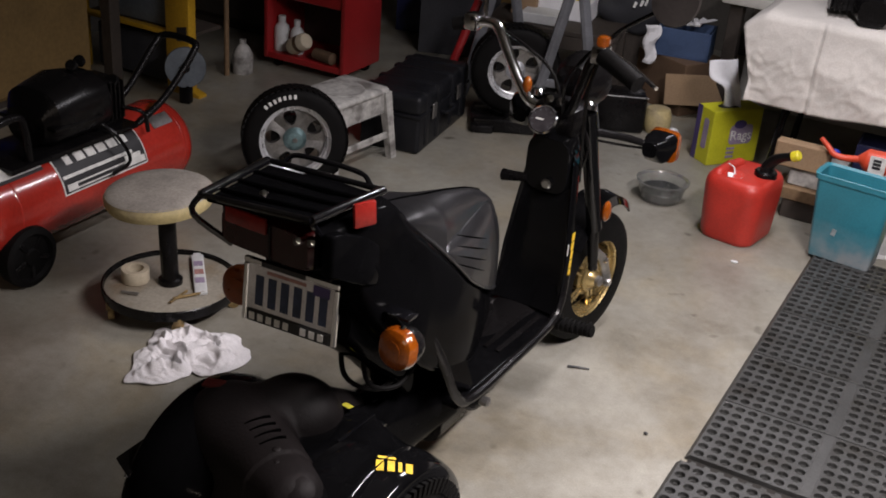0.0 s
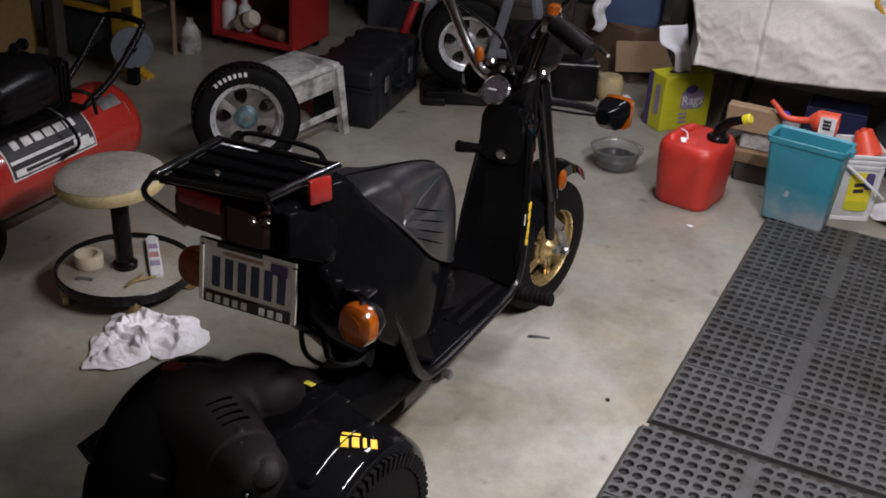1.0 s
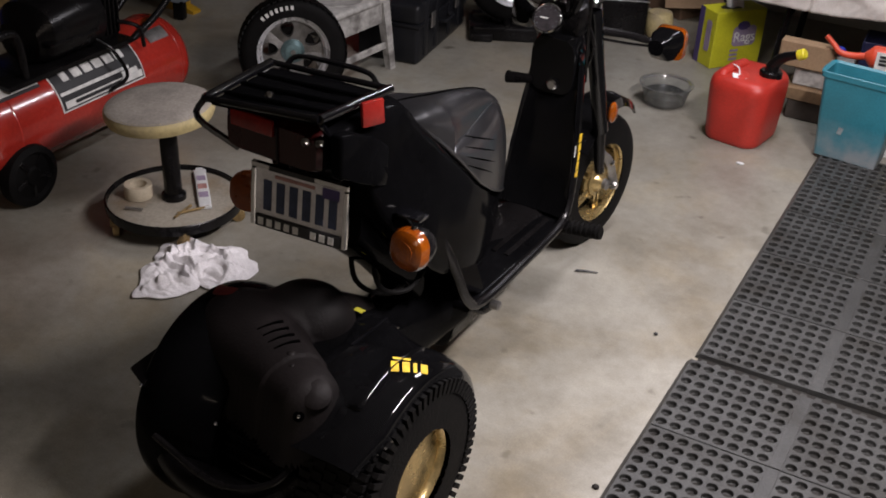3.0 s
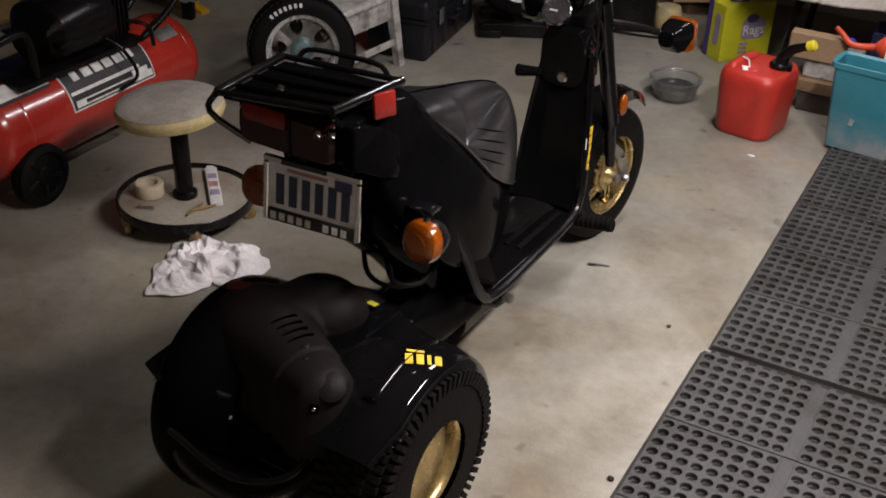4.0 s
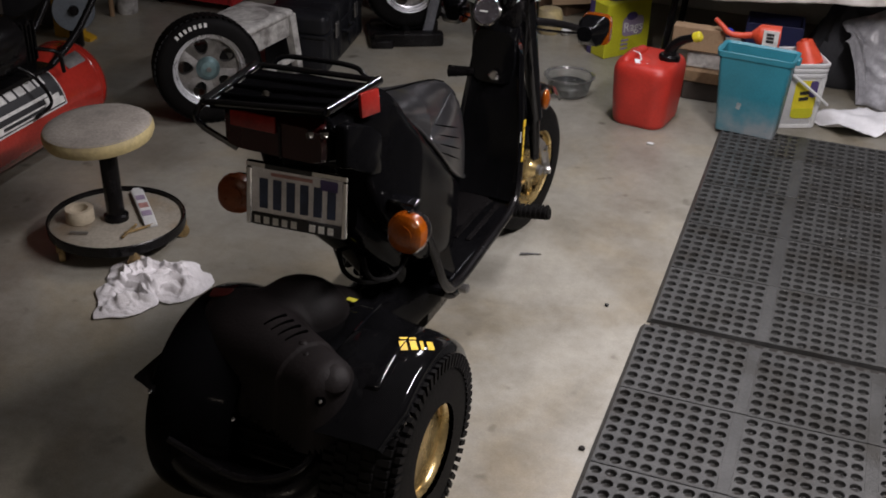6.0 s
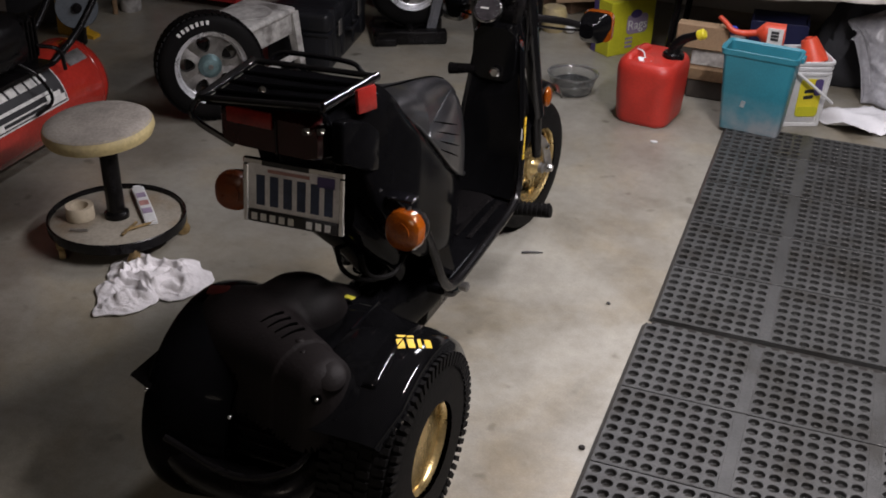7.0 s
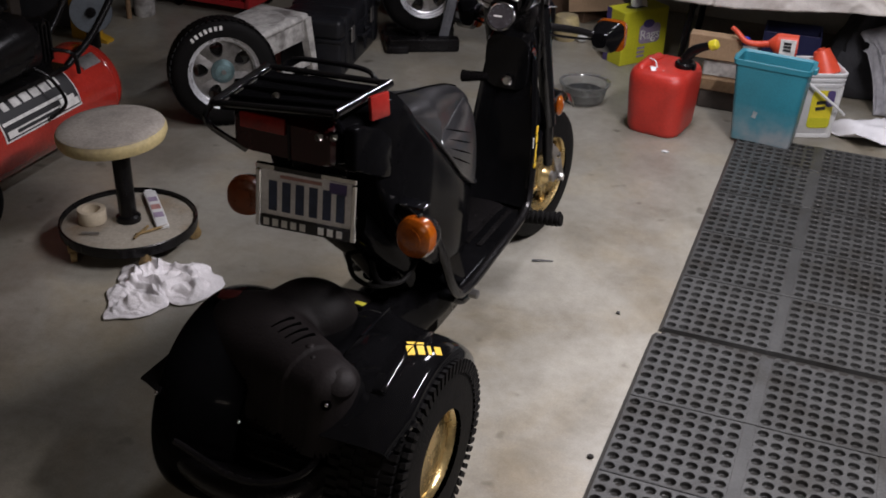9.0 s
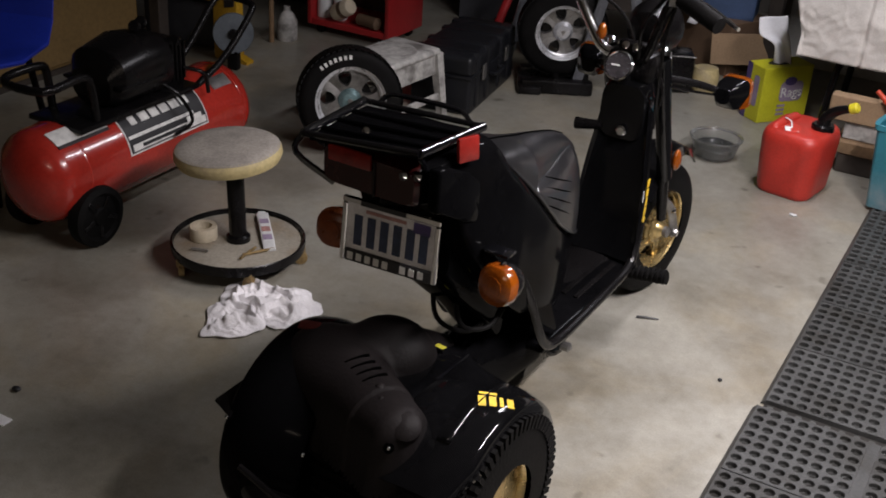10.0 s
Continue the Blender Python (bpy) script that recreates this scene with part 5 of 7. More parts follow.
def dropped_towel():
    """A thin cloth dropped flat: lobed outline, sharp folds lying over one another."""
    lobes = ((-180, 0.120), (-158, 0.108), (-140, 0.128), (-122, 0.138), (-100, 0.186), (-81, 0.165), (-57, 0.135), (-33, 0.080), (-25, 0.125), (5, 0.155), (30, 0.188), (55, 0.175), (79, 0.165), (98, 0.125), (118, 0.150), (135, 0.172), (161, 0.150), (180, 0.120))

    def reach(deg):
        for (a0, r0), (a1, r1) in zip(lobes, lobes[1:]):
            if a0 <= deg <= a1:
                f = (deg - a0) / (a1 - a0)
                return r0 + (r1 - r0) * f
        return 0.15

    bm = bmesh.new()
    rings, segs = 64, 220
    grid = []
    for j in range(rings + 1):
        v = j / rings
        row = []
        for i in range(segs):
            deg = -180 + 360 * i / segs
            a = radians(deg)
            r = reach(deg) * v * (1 + 0.16 * noise.noise(Vector((math.cos(a) * 3, math.sin(a) * 3, 2))) * v)
            x, y = r * math.cos(a), r * math.sin(a)
            q = Vector((x * 11 + 6 * y + 0.7 * noise.noise(Vector((x * 14, y * 14, 1))), y * 16 + 0.7 * noise.noise(Vector((x * 14, y * 14, 5))), 3.7))
            ridge = max(0.0, 1 - abs(noise.noise(q)) * 5.0) ** 1.3
            fine = max(0.0, 1 - abs(noise.noise(q * 2.2 + Vector((4, 1, 0)))) * 4.5) ** 1.2
            step = 0.5 + 0.5 * math.tanh(22 * noise.noise(Vector((x * 11 + 2, y * 15, 8.1))))
            rise = math.exp(-((x + 0.045) / 0.10) ** 2 - ((y - 0.045) / 0.075) ** 2)
            body = min(1.0, (1 - v) * 2.6)
            z = 0.004 + body * (0.003 + 0.018 * ridge + 0.007 * fine + 0.012 * step + 0.012 * rise * (0.6 + 0.4 * ridge))
            z += (1 - body) * 0.006 * max(0.0, noise.noise(Vector((x * 22, y * 22, 6))))
            row.append(bm.verts.new((x + 0.006 * noise.noise(q * 1.7), y + 0.006 * noise.noise(q * 1.7 + Vector((0, 0, 4))), z)))
        grid.append(row)
    for a, b in zip(grid, grid[1:]):
        for i in range(segs):
            k = (i + 1) % segs
            bm.faces.new((a[i], a[k], b[k], b[i]))
    bmesh.ops.remove_doubles(bm, verts=grid[0], dist=0.02)
    return bm


cloth_heap("towel", dropped_towel(), M["towel"], "crumpled white shop towel with grey smudges on the floor", pose(-1.336, -0.361, 0), 0.003)


# ---- air compressor ----
def air_compressor():
    t = thing("air_compressor", pose(-2.11, 0.01, 0, 0, 0, 0), "red horizontal air compressor with a black motor and wheels", "compressor")
    L, r, zc = 0.96, 0.146, 0.214
    prof = []
    for k in range(9):
        a = math.pi / 2 * k / 8
        prof.append((r * math.sin(a), -L / 2 + 0.09 * (1 - math.cos(a))))
    prof += [(rr, -z) for rr, z in prof[::-1]]
    part("tank", lathe(prof, 48, pose(0, 0, zc, -90, 0, 0)), M["tank_red"], t, "glossy red pressure tank")
    for y in (-0.33, 0.38):
        part("weld_seam", lathe([(r + 0.0005, -0.004), (r + 0.002, 0), (r + 0.0005, 0.004)], 48, pose(0, y, zc, -90, 0, 0), close=True), M["tank_red"], t)

    def on_tank(name, a0, a1, y0, y1, lift, mat, label=""):
        rows = []
        for k in range(13):
            a = radians(a0 + (a1 - a0) * k / 12)
            rows.append([(r + h) * math.cos(a) for h in (lift, lift - 0.003)] + [(r + h) * math.sin(a) for h in (lift, lift - 0.003)])
        rings = [[Vector((q[0], y0, zc + q[2])), Vector((q[0], y1, zc + q[2])), Vector((q[1], y1, zc + q[3])), Vector((q[1], y0, zc + q[3]))] for q in rows]
        return part(name, loft(rings), mat, t, label, smooth=30)

    on_tank("label_edge", 8, 66, -0.165, 0.195, 0.002, M["ink_white"])
    on_tank("label", 10, 64, -0.160, 0.190, 0.003, M["ink_black"], "black maker's label with pale print")
    on_tank("label_stripe", 27, 31, -0.155, 0.14, 0.004, M["ink_white"])
    on_tank("label_panel", 12, 20, -0.15, 0.185, 0.004, M["ink_white"])
    on_tank("label_panel_text", 14, 18, -0.11, 0.09, 0.0048, M["ink_black"])
    for k in range(5):
        on_tank("letter_shape", 42, 55, -0.075 + 0.046 * k, -0.040 + 0.046 * k, 0.004, M["ink_white"])
    on_tank("letter_shape", 42, 55, -0.12, -0.095, 0.004, M["ink_white"])
    on_tank("label_picture", 20, 26, 0.10, 0.17, 0.004, M["ink_white"])
    on_tank("data_plate", 44, 62, 0.275, 0.365, 0.003, M["steel"], "small silver data plate")
    on_tank("warning_label", 52, 74, -0.40, -0.20, 0.003, M["ink_white"], "white warning label")
    on_tank("warning_label_edge", 48, 52, -0.40, -0.20, 0.003, M["ink_black"])
    for s in (1, -1):
        w = part("wheel", lathe([(0.03, -0.022), (0.075, -0.026), (0.094, -0.020), (0.096, 0.0), (0.094, 0.020), (0.075, 0.026), (0.066, 0.016), (0.03, 0.018), (0.024, 0.026), (0, 0.026)], 36, pose(s * 0.13 + 0.01, -0.325, 0.096) @ TO_X), M["rubber"], t, "black plastic wheel")
        for k in range(5):
            part("wheel_spoke", box(0.025, -0.007, 0.014, 0.070, 0.007, 0.022, 0.002, 1), M["plastic_black"], w, m=pose(s * 0.13 + 0.01, -0.325, 0.096) @ TO_X @ pose(0, 0, 0, 0, 0, 72 * k))
    part("foot", box(-0.10, 0.36, 0.0, 0.10, 0.40, 0.075, 0.01), M["plastic_black"], t)
    part("axle", lathe([(0.010, -0.14), (0.010, 0.14)], 10, pose(0.01, -0.325, 0.096) @ TO_X), M["steel"], t)
    part("platform", box(-0.11, -0.32, 0.345, 0.11, 0.20, 0.362, 0.004), M["plastic_black"], t)
    part("motor_shroud", loft([round_section(0.08, 0.37, 0.49, -0.165, 2.4, 24), round_section(0.115, 0.36, 0.54, -0.13, 2.4, 24), round_section(0.125, 0.36, 0.565, -0.02, 2.4, 24), round_section(0.115, 0.36, 0.55, 0.08, 2.4, 24), round_section(0.08, 0.37, 0.50, 0.12, 2.4, 24)]), M["plastic_black"], t, "black plastic motor shroud")
    part("shroud_band", loft([round_section(0.121, 0.43, 0.445, -0.16, 5, 24), round_section(0.127, 0.43, 0.445, 0.03, 5, 24)]), M["plastic_black"], t)
    part("pump_head", box(-0.065, 0.09, 0.36, 0.065, 0.19, 0.51, 0.015), M["plastic_black"], t)
    for k in range(5):
        part("pump_fin", box(-0.075, 0.10 + 0.018 * k, 0.38, 0.075, 0.107 + 0.018 * k, 0.505, 0.002, 1), M["plastic_black"], t)
    for x, y, z in ((0.02, 0.02, 0.575), (-0.03, 0.10, 0.56), (0.05, 0.16, 0.50)):
        part("gauge", lathe([(0.018, 0), (0.020, 0.012), (0.016, 0.02), (0, 0.02)], 18, pose(x, y, z, 60, 0, 20)), M["plastic_black"], t)
    part("pressure_pipe", tube([(0.08, 0.16, 0.42), (0.13, 0.20, 0.40), (0.13, 0.22, 0.33)], 0.007, 8, curve=5), M["plastic_black"], t)
    part("handle", tube([(0.07, 0.22, 0.33), (0.08, 0.36, 0.40), (0.085, 0.50, 0.52), (0.06, 0.53, 0.55), (-0.06, 0.53, 0.55), (-0.085, 0.50, 0.52), (-0.08, 0.36, 0.40), (-0.07, 0.22, 0.33)], 0.012, 12, curve=5), M["plastic_black"], t)
    part("rear_hoop", tube([(0.09, -0.24, 0.35), (0.09, -0.25, 0.47), (0.085, -0.28, 0.505), (0.08, -0.42, 0.50), (-0.08, -0.42, 0.50), (-0.085, -0.28, 0.505), (-0.09, -0.25, 0.47), (-0.09, -0.24, 0.35)], 0.013, 12, curve=4), M["plastic_black"], t)
    part("hose_line", tube([(0.10, 0.04, 0.40), (0.14, 0.07, 0.36), (0.17, 0.09, 0.28), (0.16, 0.02, 0.25)], 0.006, 8, curve=5), M["plastic_black"], t)


air_compressor()


# ---- spare wheels ----
def spare_wheel(m, label, R=0.192, r_rim=0.135, w=0.11, hub="alloy_green", letters=True):
    t = thing("spare_wheel", m, label, "wheel", group="spare scooter wheels")
    part("tyre", lathe(tyre_profile(R, r_rim - 0.005, w, 0.5), 56, TO_X, caps=False), M["rubber"], t)
    grooves = bmesh.new()
    for k in range(52):
        a = 2 * math.pi * k / 52
        for s in (1, -1):
            mm = Matrix.Rotation(a, 4, "X") @ Matrix.Translation((s * w * 0.24, R - 0.001, 0)) @ Matrix.Rotation(radians(24 * s), 4, "Y")
            box(-w * 0.17, -0.003, -0.0085, w * 0.17, 0.0018, 0.0085, bm=grooves)
            bmesh.ops.transform(grooves, matrix=mm, verts=list(grooves.verts)[-8:])
    part("tread", grooves, M["rubber"], t, smooth=0)
    rim = lathe([(r_rim + 0.002, 0.036), (r_rim + 0.003, 0.045), (r_rim - 0.006, 0.048), (r_rim - 0.014, 0.040), (r_rim - 0.018, 0.0), (r_rim - 0.014, -0.040), (r_rim - 0.006, -0.048), (r_rim + 0.003, -0.045), (r_rim + 0.002, -0.036)], 56, TO_X, close=True)
    part("rim", rim, M["alloy"], t, "silver alloy rim")
    part("rim_lip", lathe([(r_rim + 0.001, 0.046), (r_rim - 0.004, 0.0515), (r_rim - 0.009, 0.050), (r_rim - 0.012, 0.042), (r_rim - 0.019, 0.040), (r_rim - 0.022, 0.028), (r_rim - 0.026, 0.026), (r_rim - 0.024, 0.020), (r_rim - 0.010, 0.036)], 56, TO_X, close=True), M["alloy"], t, "stepped bright rim lip")
    part("hub", lathe([(0.0, -0.03), (0.038, -0.03), (0.045, 0.0), (0.042, 0.020), (0.028, 0.034), (0.014, 0.036), (0, 0.036)], 28, TO_X), M[hub], t)
    def in_sector(q):
        r, a = math.hypot(q[0], q[1]), math.degrees(math.atan2(q[0], q[1]))
        return 0.026 < r < r_rim - 0.012 and abs(a) < 36.05

    for k in range(5):
        bm = bmesh.new()
        rc = r_rim * 0.60
        rings = [[], [], []]
        for j in range(40):
            a = 2 * math.pi * j / 40
            c, sn = math.cos(a), math.sin(a)
            reach = 0.0
            while in_sector((c * reach, rc + sn * reach)):
                reach += 0.0006
            hx, hz = 0.021 * c * (1.0 + 0.25 * sn), 0.026 * sn
            rings[0].append(bm.verts.new((0.012, c * reach, rc + sn * reach)))
            rings[1].append(bm.verts.new((0.016, hx * 1.12, rc + hz * 1.12)))
            rings[2].append(bm.verts.new((-0.004, hx, rc + hz)))
        for a, b in zip(rings, rings[1:]):
            for j in range(40):
                bm.faces.new((a[j], a[(j + 1) % 40], b[(j + 1) % 40], b[j]))
        part("spoke", bm, M["steel"], t, m=pose(0, 0, 0, 72 * k + 12, 0, 0))
    part("brake_drum", lathe([(0.0, -0.035), (0.085, -0.035), (0.085, -0.005), (0, -0.005)], 32, TO_X), M["plastic_black"], t)
    part("axle_bore", lathe([(0.009, 0.034), (0.009, 0.040), (0, 0.040)], 14, TO_X), M["steel"], t)
    if letters:
        rm = (R + r_rim) / 2 + 0.002
        for k in range(7):
            a = 130 - 6.6 * k
            part("letter_shape", box(0.0, -0.005, -0.0075, 0.0018, 0.005, 0.0075), M["ink_white"], t, smooth=0,
                 m=pose(0, 0, 0, a - 90, 0, 0) @ pose(w / 2 * 0.955, 0, rm - 0.003, 0, -10, 0))
    return t


# ---- plastic step ----
def plastic_step():
    t = thing("step_stool", pose(-1.80, 1.10, 0, 0, 0, -6), "paint-stained grey plastic step stool", "step stool")
    g = M["grey_step"]
    part("top", box(-0.115, -0.18, 0.262, 0.115, 0.16, 0.292, 0.014, 3), g, t)
    part("tread_pad", lathe([(0.092, 0.291), (0.090, 0.295), (0, 0.296)], 32), g, t)
    for x, y in ((0.10, -0.165), (-0.10, -0.165), (0.10, 0.145), (-0.10, 0.145)):
        fx, fy = x * 1.28, y * 1.16
        part("leg", loft([[Vector((fx + a * 0.014, fy + b * 0.016, 0)) for a, b in ((-1, -1), (1, -1), (1, 1), (-1, 1))], [Vector((x + a * 0.018, y + b * 0.020, 0.275)) for a, b in ((-1, -1), (1, -1), (1, 1), (-1, 1))]]), g, t)
    for s in (1, -1):
        part("apron", loft([[Vector((s * 0.104 + a, -0.16, z)) for a, z in ((-0.005, 0.19), (0.005, 0.19), (0.005, 0.28), (-0.005, 0.28))], [Vector((s * 0.104 + a, 0.14, z)) for a, z in ((-0.005, 0.19), (0.005, 0.19), (0.005, 0.28), (-0.005, 0.28))]]), g, t)
        part("rung", box(s * 0.118 - 0.006, -0.165, 0.085, s * 0.118 + 0.006, 0.15, 0.112, 0.003, 1), g, t)
    for y in (-0.17, 0.15):
        part("apron", box(-0.10, y - 0.005, 0.20, 0.10, y + 0.005, 0.28, 0.002, 1), g, t)


plastic_step()
spare_wheel(pose(-1.785, 0.775, 0.192, 0, 0, -50) @ pose(0, 0, 0, 0, -7, 0), "silver scooter wheel with a black tyre leaning on the step stool")


# ---- black tool case ----
def tool_case():
    t = thing("tool_case", pose(-1.745, 1.59, 0, 0, 0, 8), "ribbed black plastic tool case with metal latches", "case")
    k = M["black_case"]
    part("body", box(-0.13, -0.28, 0.0, 0.13, 0.28, 0.155, 0.016, 3), k, t)
    part("lid", box(-0.133, -0.283, 0.160, 0.133, 0.283, 0.245, 0.022, 3), k, t)
    part("seam_band", box(-0.136, -0.286, 0.150, 0.136, 0.286, 0.166, 0.005), k, t)
    for y in (-0.20, -0.08, 0.08, 0.20):
        part("lid_rib", box(-0.137, y - 0.022, 0.02, 0.137, y + 0.022, 0.249, 0.010, 2), k, t)
    for y in (-0.14, 0.14):
        part("latch", box(0.134, y - 0.020, 0.12, 0.143, y + 0.020, 0.185, 0.003, 1), M["steel"], t, "dull metal latch")
    part("handle", tube([(0.136, -0.05, 0.12), (0.160, -0.045, 0.12), (0.160, 0.045, 0.12), (0.136, 0.05, 0.12)], 0.008, 8, curve=3), k, t)


tool_case()

# ---- second wheel on a stand ----
spare_wheel(pose(-1.455, 1.93, 0.245, 0, 0, -62), "silver five-spoke scooter wheel held upright on a black stand", R=0.195, r_rim=0.125, hub="alloy", letters=False)


def wheel_stand():
    t = thing("wheel_stand", pose(-1.46, 1.90, 0, 0, 0, 28), "low black steel stand on the floor", "stand")
    k = M["plastic_black"]
    part("base_bar", box(-0.15, -0.12, 0.0, 0.16, -0.06, 0.06, 0.012), k, t)
    part("base_bar", box(-0.15, 0.06, 0.0, 0.16, 0.12, 0.06, 0.012), k, t)
    part("base_plate", box(-0.16, -0.14, 0.0, -0.06, 0.14, 0.035, 0.01), k, t)
    part("cross_tube", tube([(0.0, -0.11, 0.05), (0.0, 0.11, 0.05)], 0.02, 12), k, t)


wheel_stand()


# ---- fuel can, basin, bin and bucket ----
def fuel_can():
    t = thing("fuel_can", pose(-0.296, 1.440, 0, 0, 0, -9), "red plastic fuel can with a black spout and yellow cap", "fuel can")
    rings = []
    for z, s in ((0.0, 0.84), (0.008, 0.89), (0.022, 0.915), (0.10, 0.96), (0.19, 1.0), (0.21, 0.99), (0.226, 0.95), (0.236, 0.89), (0.240, 0.82)):
        ring = []
        for x, y in rounded_rect(0.226 * s, 0.26 * s, 0.062 * s, 6):
            ring.append(Vector((x, y, z)))
        rings.append(ring)
    part("body", loft(rings), M["can_red"], t, "red moulded can")
    part("grip_hollow", ball((-0.022, -0.055, 0.236), 0.040, 0.048, 0.010), M["can_red"], t)
    part("grip_ridge", tube([(-0.070, -0.085, 0.222), (-0.070, -0.065, 0.238), (-0.058, 0.055, 0.240), (-0.058, 0.08, 0.222)], 0.019, 12, curve=5), M["can_red"], t)
    part("neck_ring", lathe([(0.040, 0.0), (0.040, 0.018), (0.034, 0.024), (0, 0.024)], 24, pose(0.062, 0.02, 0.236)), M["plastic_black"], t)
    part("spout", tube([(0.062, 0.02, 0.25), (0.066, 0.02, 0.28), (0.095, 0.015, 0.315), (0.15, 0.0, 0.345)], [0.026, 0.014], 14, curve=5), M["plastic_black"], t)
    part("cap", lathe([(0.016, 0), (0.019, 0.004), (0.019, 0.024), (0.014, 0.030), (0, 0.030)], 16, pose(0.148, 0.0, 0.342, 0, 62, 0)), M["yellow_cap"], t, "yellow spout cap")
    part("tag", box(-0.025, -0.015, 0.0, 0.025, 0.015, 0.003, 0.001, 1), M["paper"], t, "torn white paper tag", m=pose(-0.012, -0.075, 0.241, 10, 6, 30))
    part("tag_string", tube([(-0.06, -0.03, 0.262), (-0.03, -0.05, 0.262), (-0.015, -0.07, 0.246)], 0.0025, 6, curve=3), M["paper"], t)


fuel_can()


def basin():
    t = thing("plastic_basin", pose(-0.625, 1.56, 0), "cloudy clear plastic tub standing empty on the floor", "tub")
    prof = [(0.0, 0.0), (0.070, 0.0), (0.078, 0.006), (0.093, 0.070), (0.101, 0.074), (0.102, 0.080), (0.095, 0.081), (0.089, 0.074), (0.074, 0.010), (0.066, 0.005), (0, 0.005)]
    part("tub", lathe(prof, 40), M["clear_plastic"], t)
    part("residue", lathe([(0.0, 0.006), (0.066, 0.006), (0.072, 0.012), (0.080, 0.042), (0.077, 0.044), (0, 0.040)], 32), M["oily"], t, "dark residue in the bottom")


basin()


def waste_bin():
    t = thing("waste_bin", pose(0.085, 1.440, 0.016, 0, 0, -6) @ Matrix.Diagonal((1, 1, 0.955, 1)), "scuffed teal plastic bin standing on the rubber mat", "bin")
    def ring(w, d, z, r):
        return [Vector((x, y, z)) for x, y in rounded_rect(w, d, r, 4)]
    out = [ring(0.211, 0.101, 0.0, 0.012), ring(0.216, 0.106, 0.006, 0.016), ring(0.258, 0.126, 0.296, 0.018), ring(0.274, 0.138, 0.298, 0.02), ring(0.278, 0.140, 0.318, 0.02),
           ring(0.270, 0.134, 0.320, 0.018), ring(0.252, 0.120, 0.312, 0.016), ring(0.210, 0.100, 0.010, 0.014)]
    part("bin_shell", loft(out), M["teal"], t)
    for s in (1, -1):
        part("rim_lug", box(s * 0.139 - 0.006, -0.02, 0.293, s * 0.139 + 0.010, 0.02, 0.316, 0.003, 1), M["teal"], t)
    part("scuff_mark", box(-0.008, -0.0006, 0, 0.008, 0.0006, 0.026), M["scuff"], t, "pale scuff mark", smooth=0, m=pose(-0.035, -0.0590, 0.10, 2.0, 12, 0))


waste_bin()


def parts_bucket():
    t = thing("bucket", pose(0.215, 1.640, 0, 0, 0, 24), "square white plastic pail with a printed label and a strap handle", "bucket")

    def ring(s, z, r=0.028):
        return [Vector((x, y, z)) for x, y in rounded_rect(s, s, r, 5)]
    rings = [ring(0.146, 0.0), ring(0.152, 0.004), ring(0.176, 0.205), ring(0.188, 0.206), ring(0.190, 0.216), ring(0.180, 0.218), ring(0.181, 0.226), ring(0.192, 0.227), ring(0.193, 0.236), ring(0.184, 0.238),
             ring(0.185, 0.246), ring(0.196, 0.247), ring(0.197, 0.257), ring(0.190, 0.260), ring(0.180, 0.258), ring(0.172, 0.20), ring(0.144, 0.006)]
    part("pail", loft(rings), M["cloudy_white"], t)
    for s in (1, -1):
        part("corner_rib", tube([(s * 0.070, -0.070, 0.004), (s * 0.081, -0.081, 0.205)], 0.010, 10), M["white_plastic"], t)
    part("foot_rim", box(-0.072, -0.079, 0.0, 0.072, -0.074, 0.016, 0.002, 1), M["white_plastic"], t)
    face = pose(0, -0.0770, 0.0, 93.4, 0, 0)
    lab = part("label", prism(rounded_rect(0.085, 0.135, 0.02, 4), 0.0012, face @ pose(0.018, 0.125, 0.001)), M["yellow_cap"], t, "yellow printed label", smooth=0)
    part("label_foot", prism(rounded_rect(0.085, 0.04, 0.015, 4), 0.0012, face @ pose(0.018, 0.062, 0.002)), M["lime_box"], lab, smooth=0)
    part("label_patch", prism(rounded_rect(0.030, 0.065, 0.010, 4), 0.0012, face @ pose(0.046, 0.160, 0.002)), M["violet"], lab, smooth=0)
    for k in range(2):
        part("label_bar", box(-0.018, -0.007, 0, 0.018, 0.007, 0.0012), M["ink_black"], lab, smooth=0, m=face @ pose(0.014, 0.145 - 0.024 * k, 0.003, 0, 0, 8))
    part("handle", tube([(-0.060, -0.098, 0.228), (-0.02, -0.112, 0.20), (0.065, -0.118, 0.135), (0.100, -0.110, 0.105)], 0.0055, 8, curve=4), M["white_plastic"], t, "white strap handle hanging down")
    part("handle_lug", lathe([(0.012, 0), (0.012, 0.010), (0, 0.012)], 14, pose(-0.060, -0.093, 0.226, 90, 0, 0)), M["white_plastic"], t)


parts_bucket()


def long_funnel():
    t = thing("funnel", pose(0.034, 1.672, 0.306, 0, 90, 0), "orange-red long-necked funnel with a white label lying on its side", "funnel", group="plastic funnels")
    part("cone", lathe([(0.011, 0.0), (0.038, 0.026), (0.041, 0.034), (0.042, 0.104), (0.039, 0.104), (0.036, 0.036), (0.008, 0.004)], 28, close=True), M["funnel_red"], t)
    part("stem", tube([(0.004, 0, 0.006), (0.012, 0, -0.045), (0.008, 0.0, -0.085), (-0.010, 0.02, -0.115), (-0.030, 0.03, -0.145)], [0.013, 0.009], 12, curve=4), M["funnel_red"], t)
    lab = part("label", box(-0.034, -0.0445, 0.044, 0.034, -0.0425, 0.100), M["ink_white"], t, "white label with dark print bars", smooth=0)
    for k in range(3):
        part("label_bar", box(-0.024 + 0.013 * k, -0.0458, 0.056, -0.014 + 0.013 * k, -0.0446, 0.084), M["ink_black"], lab, smooth=0)


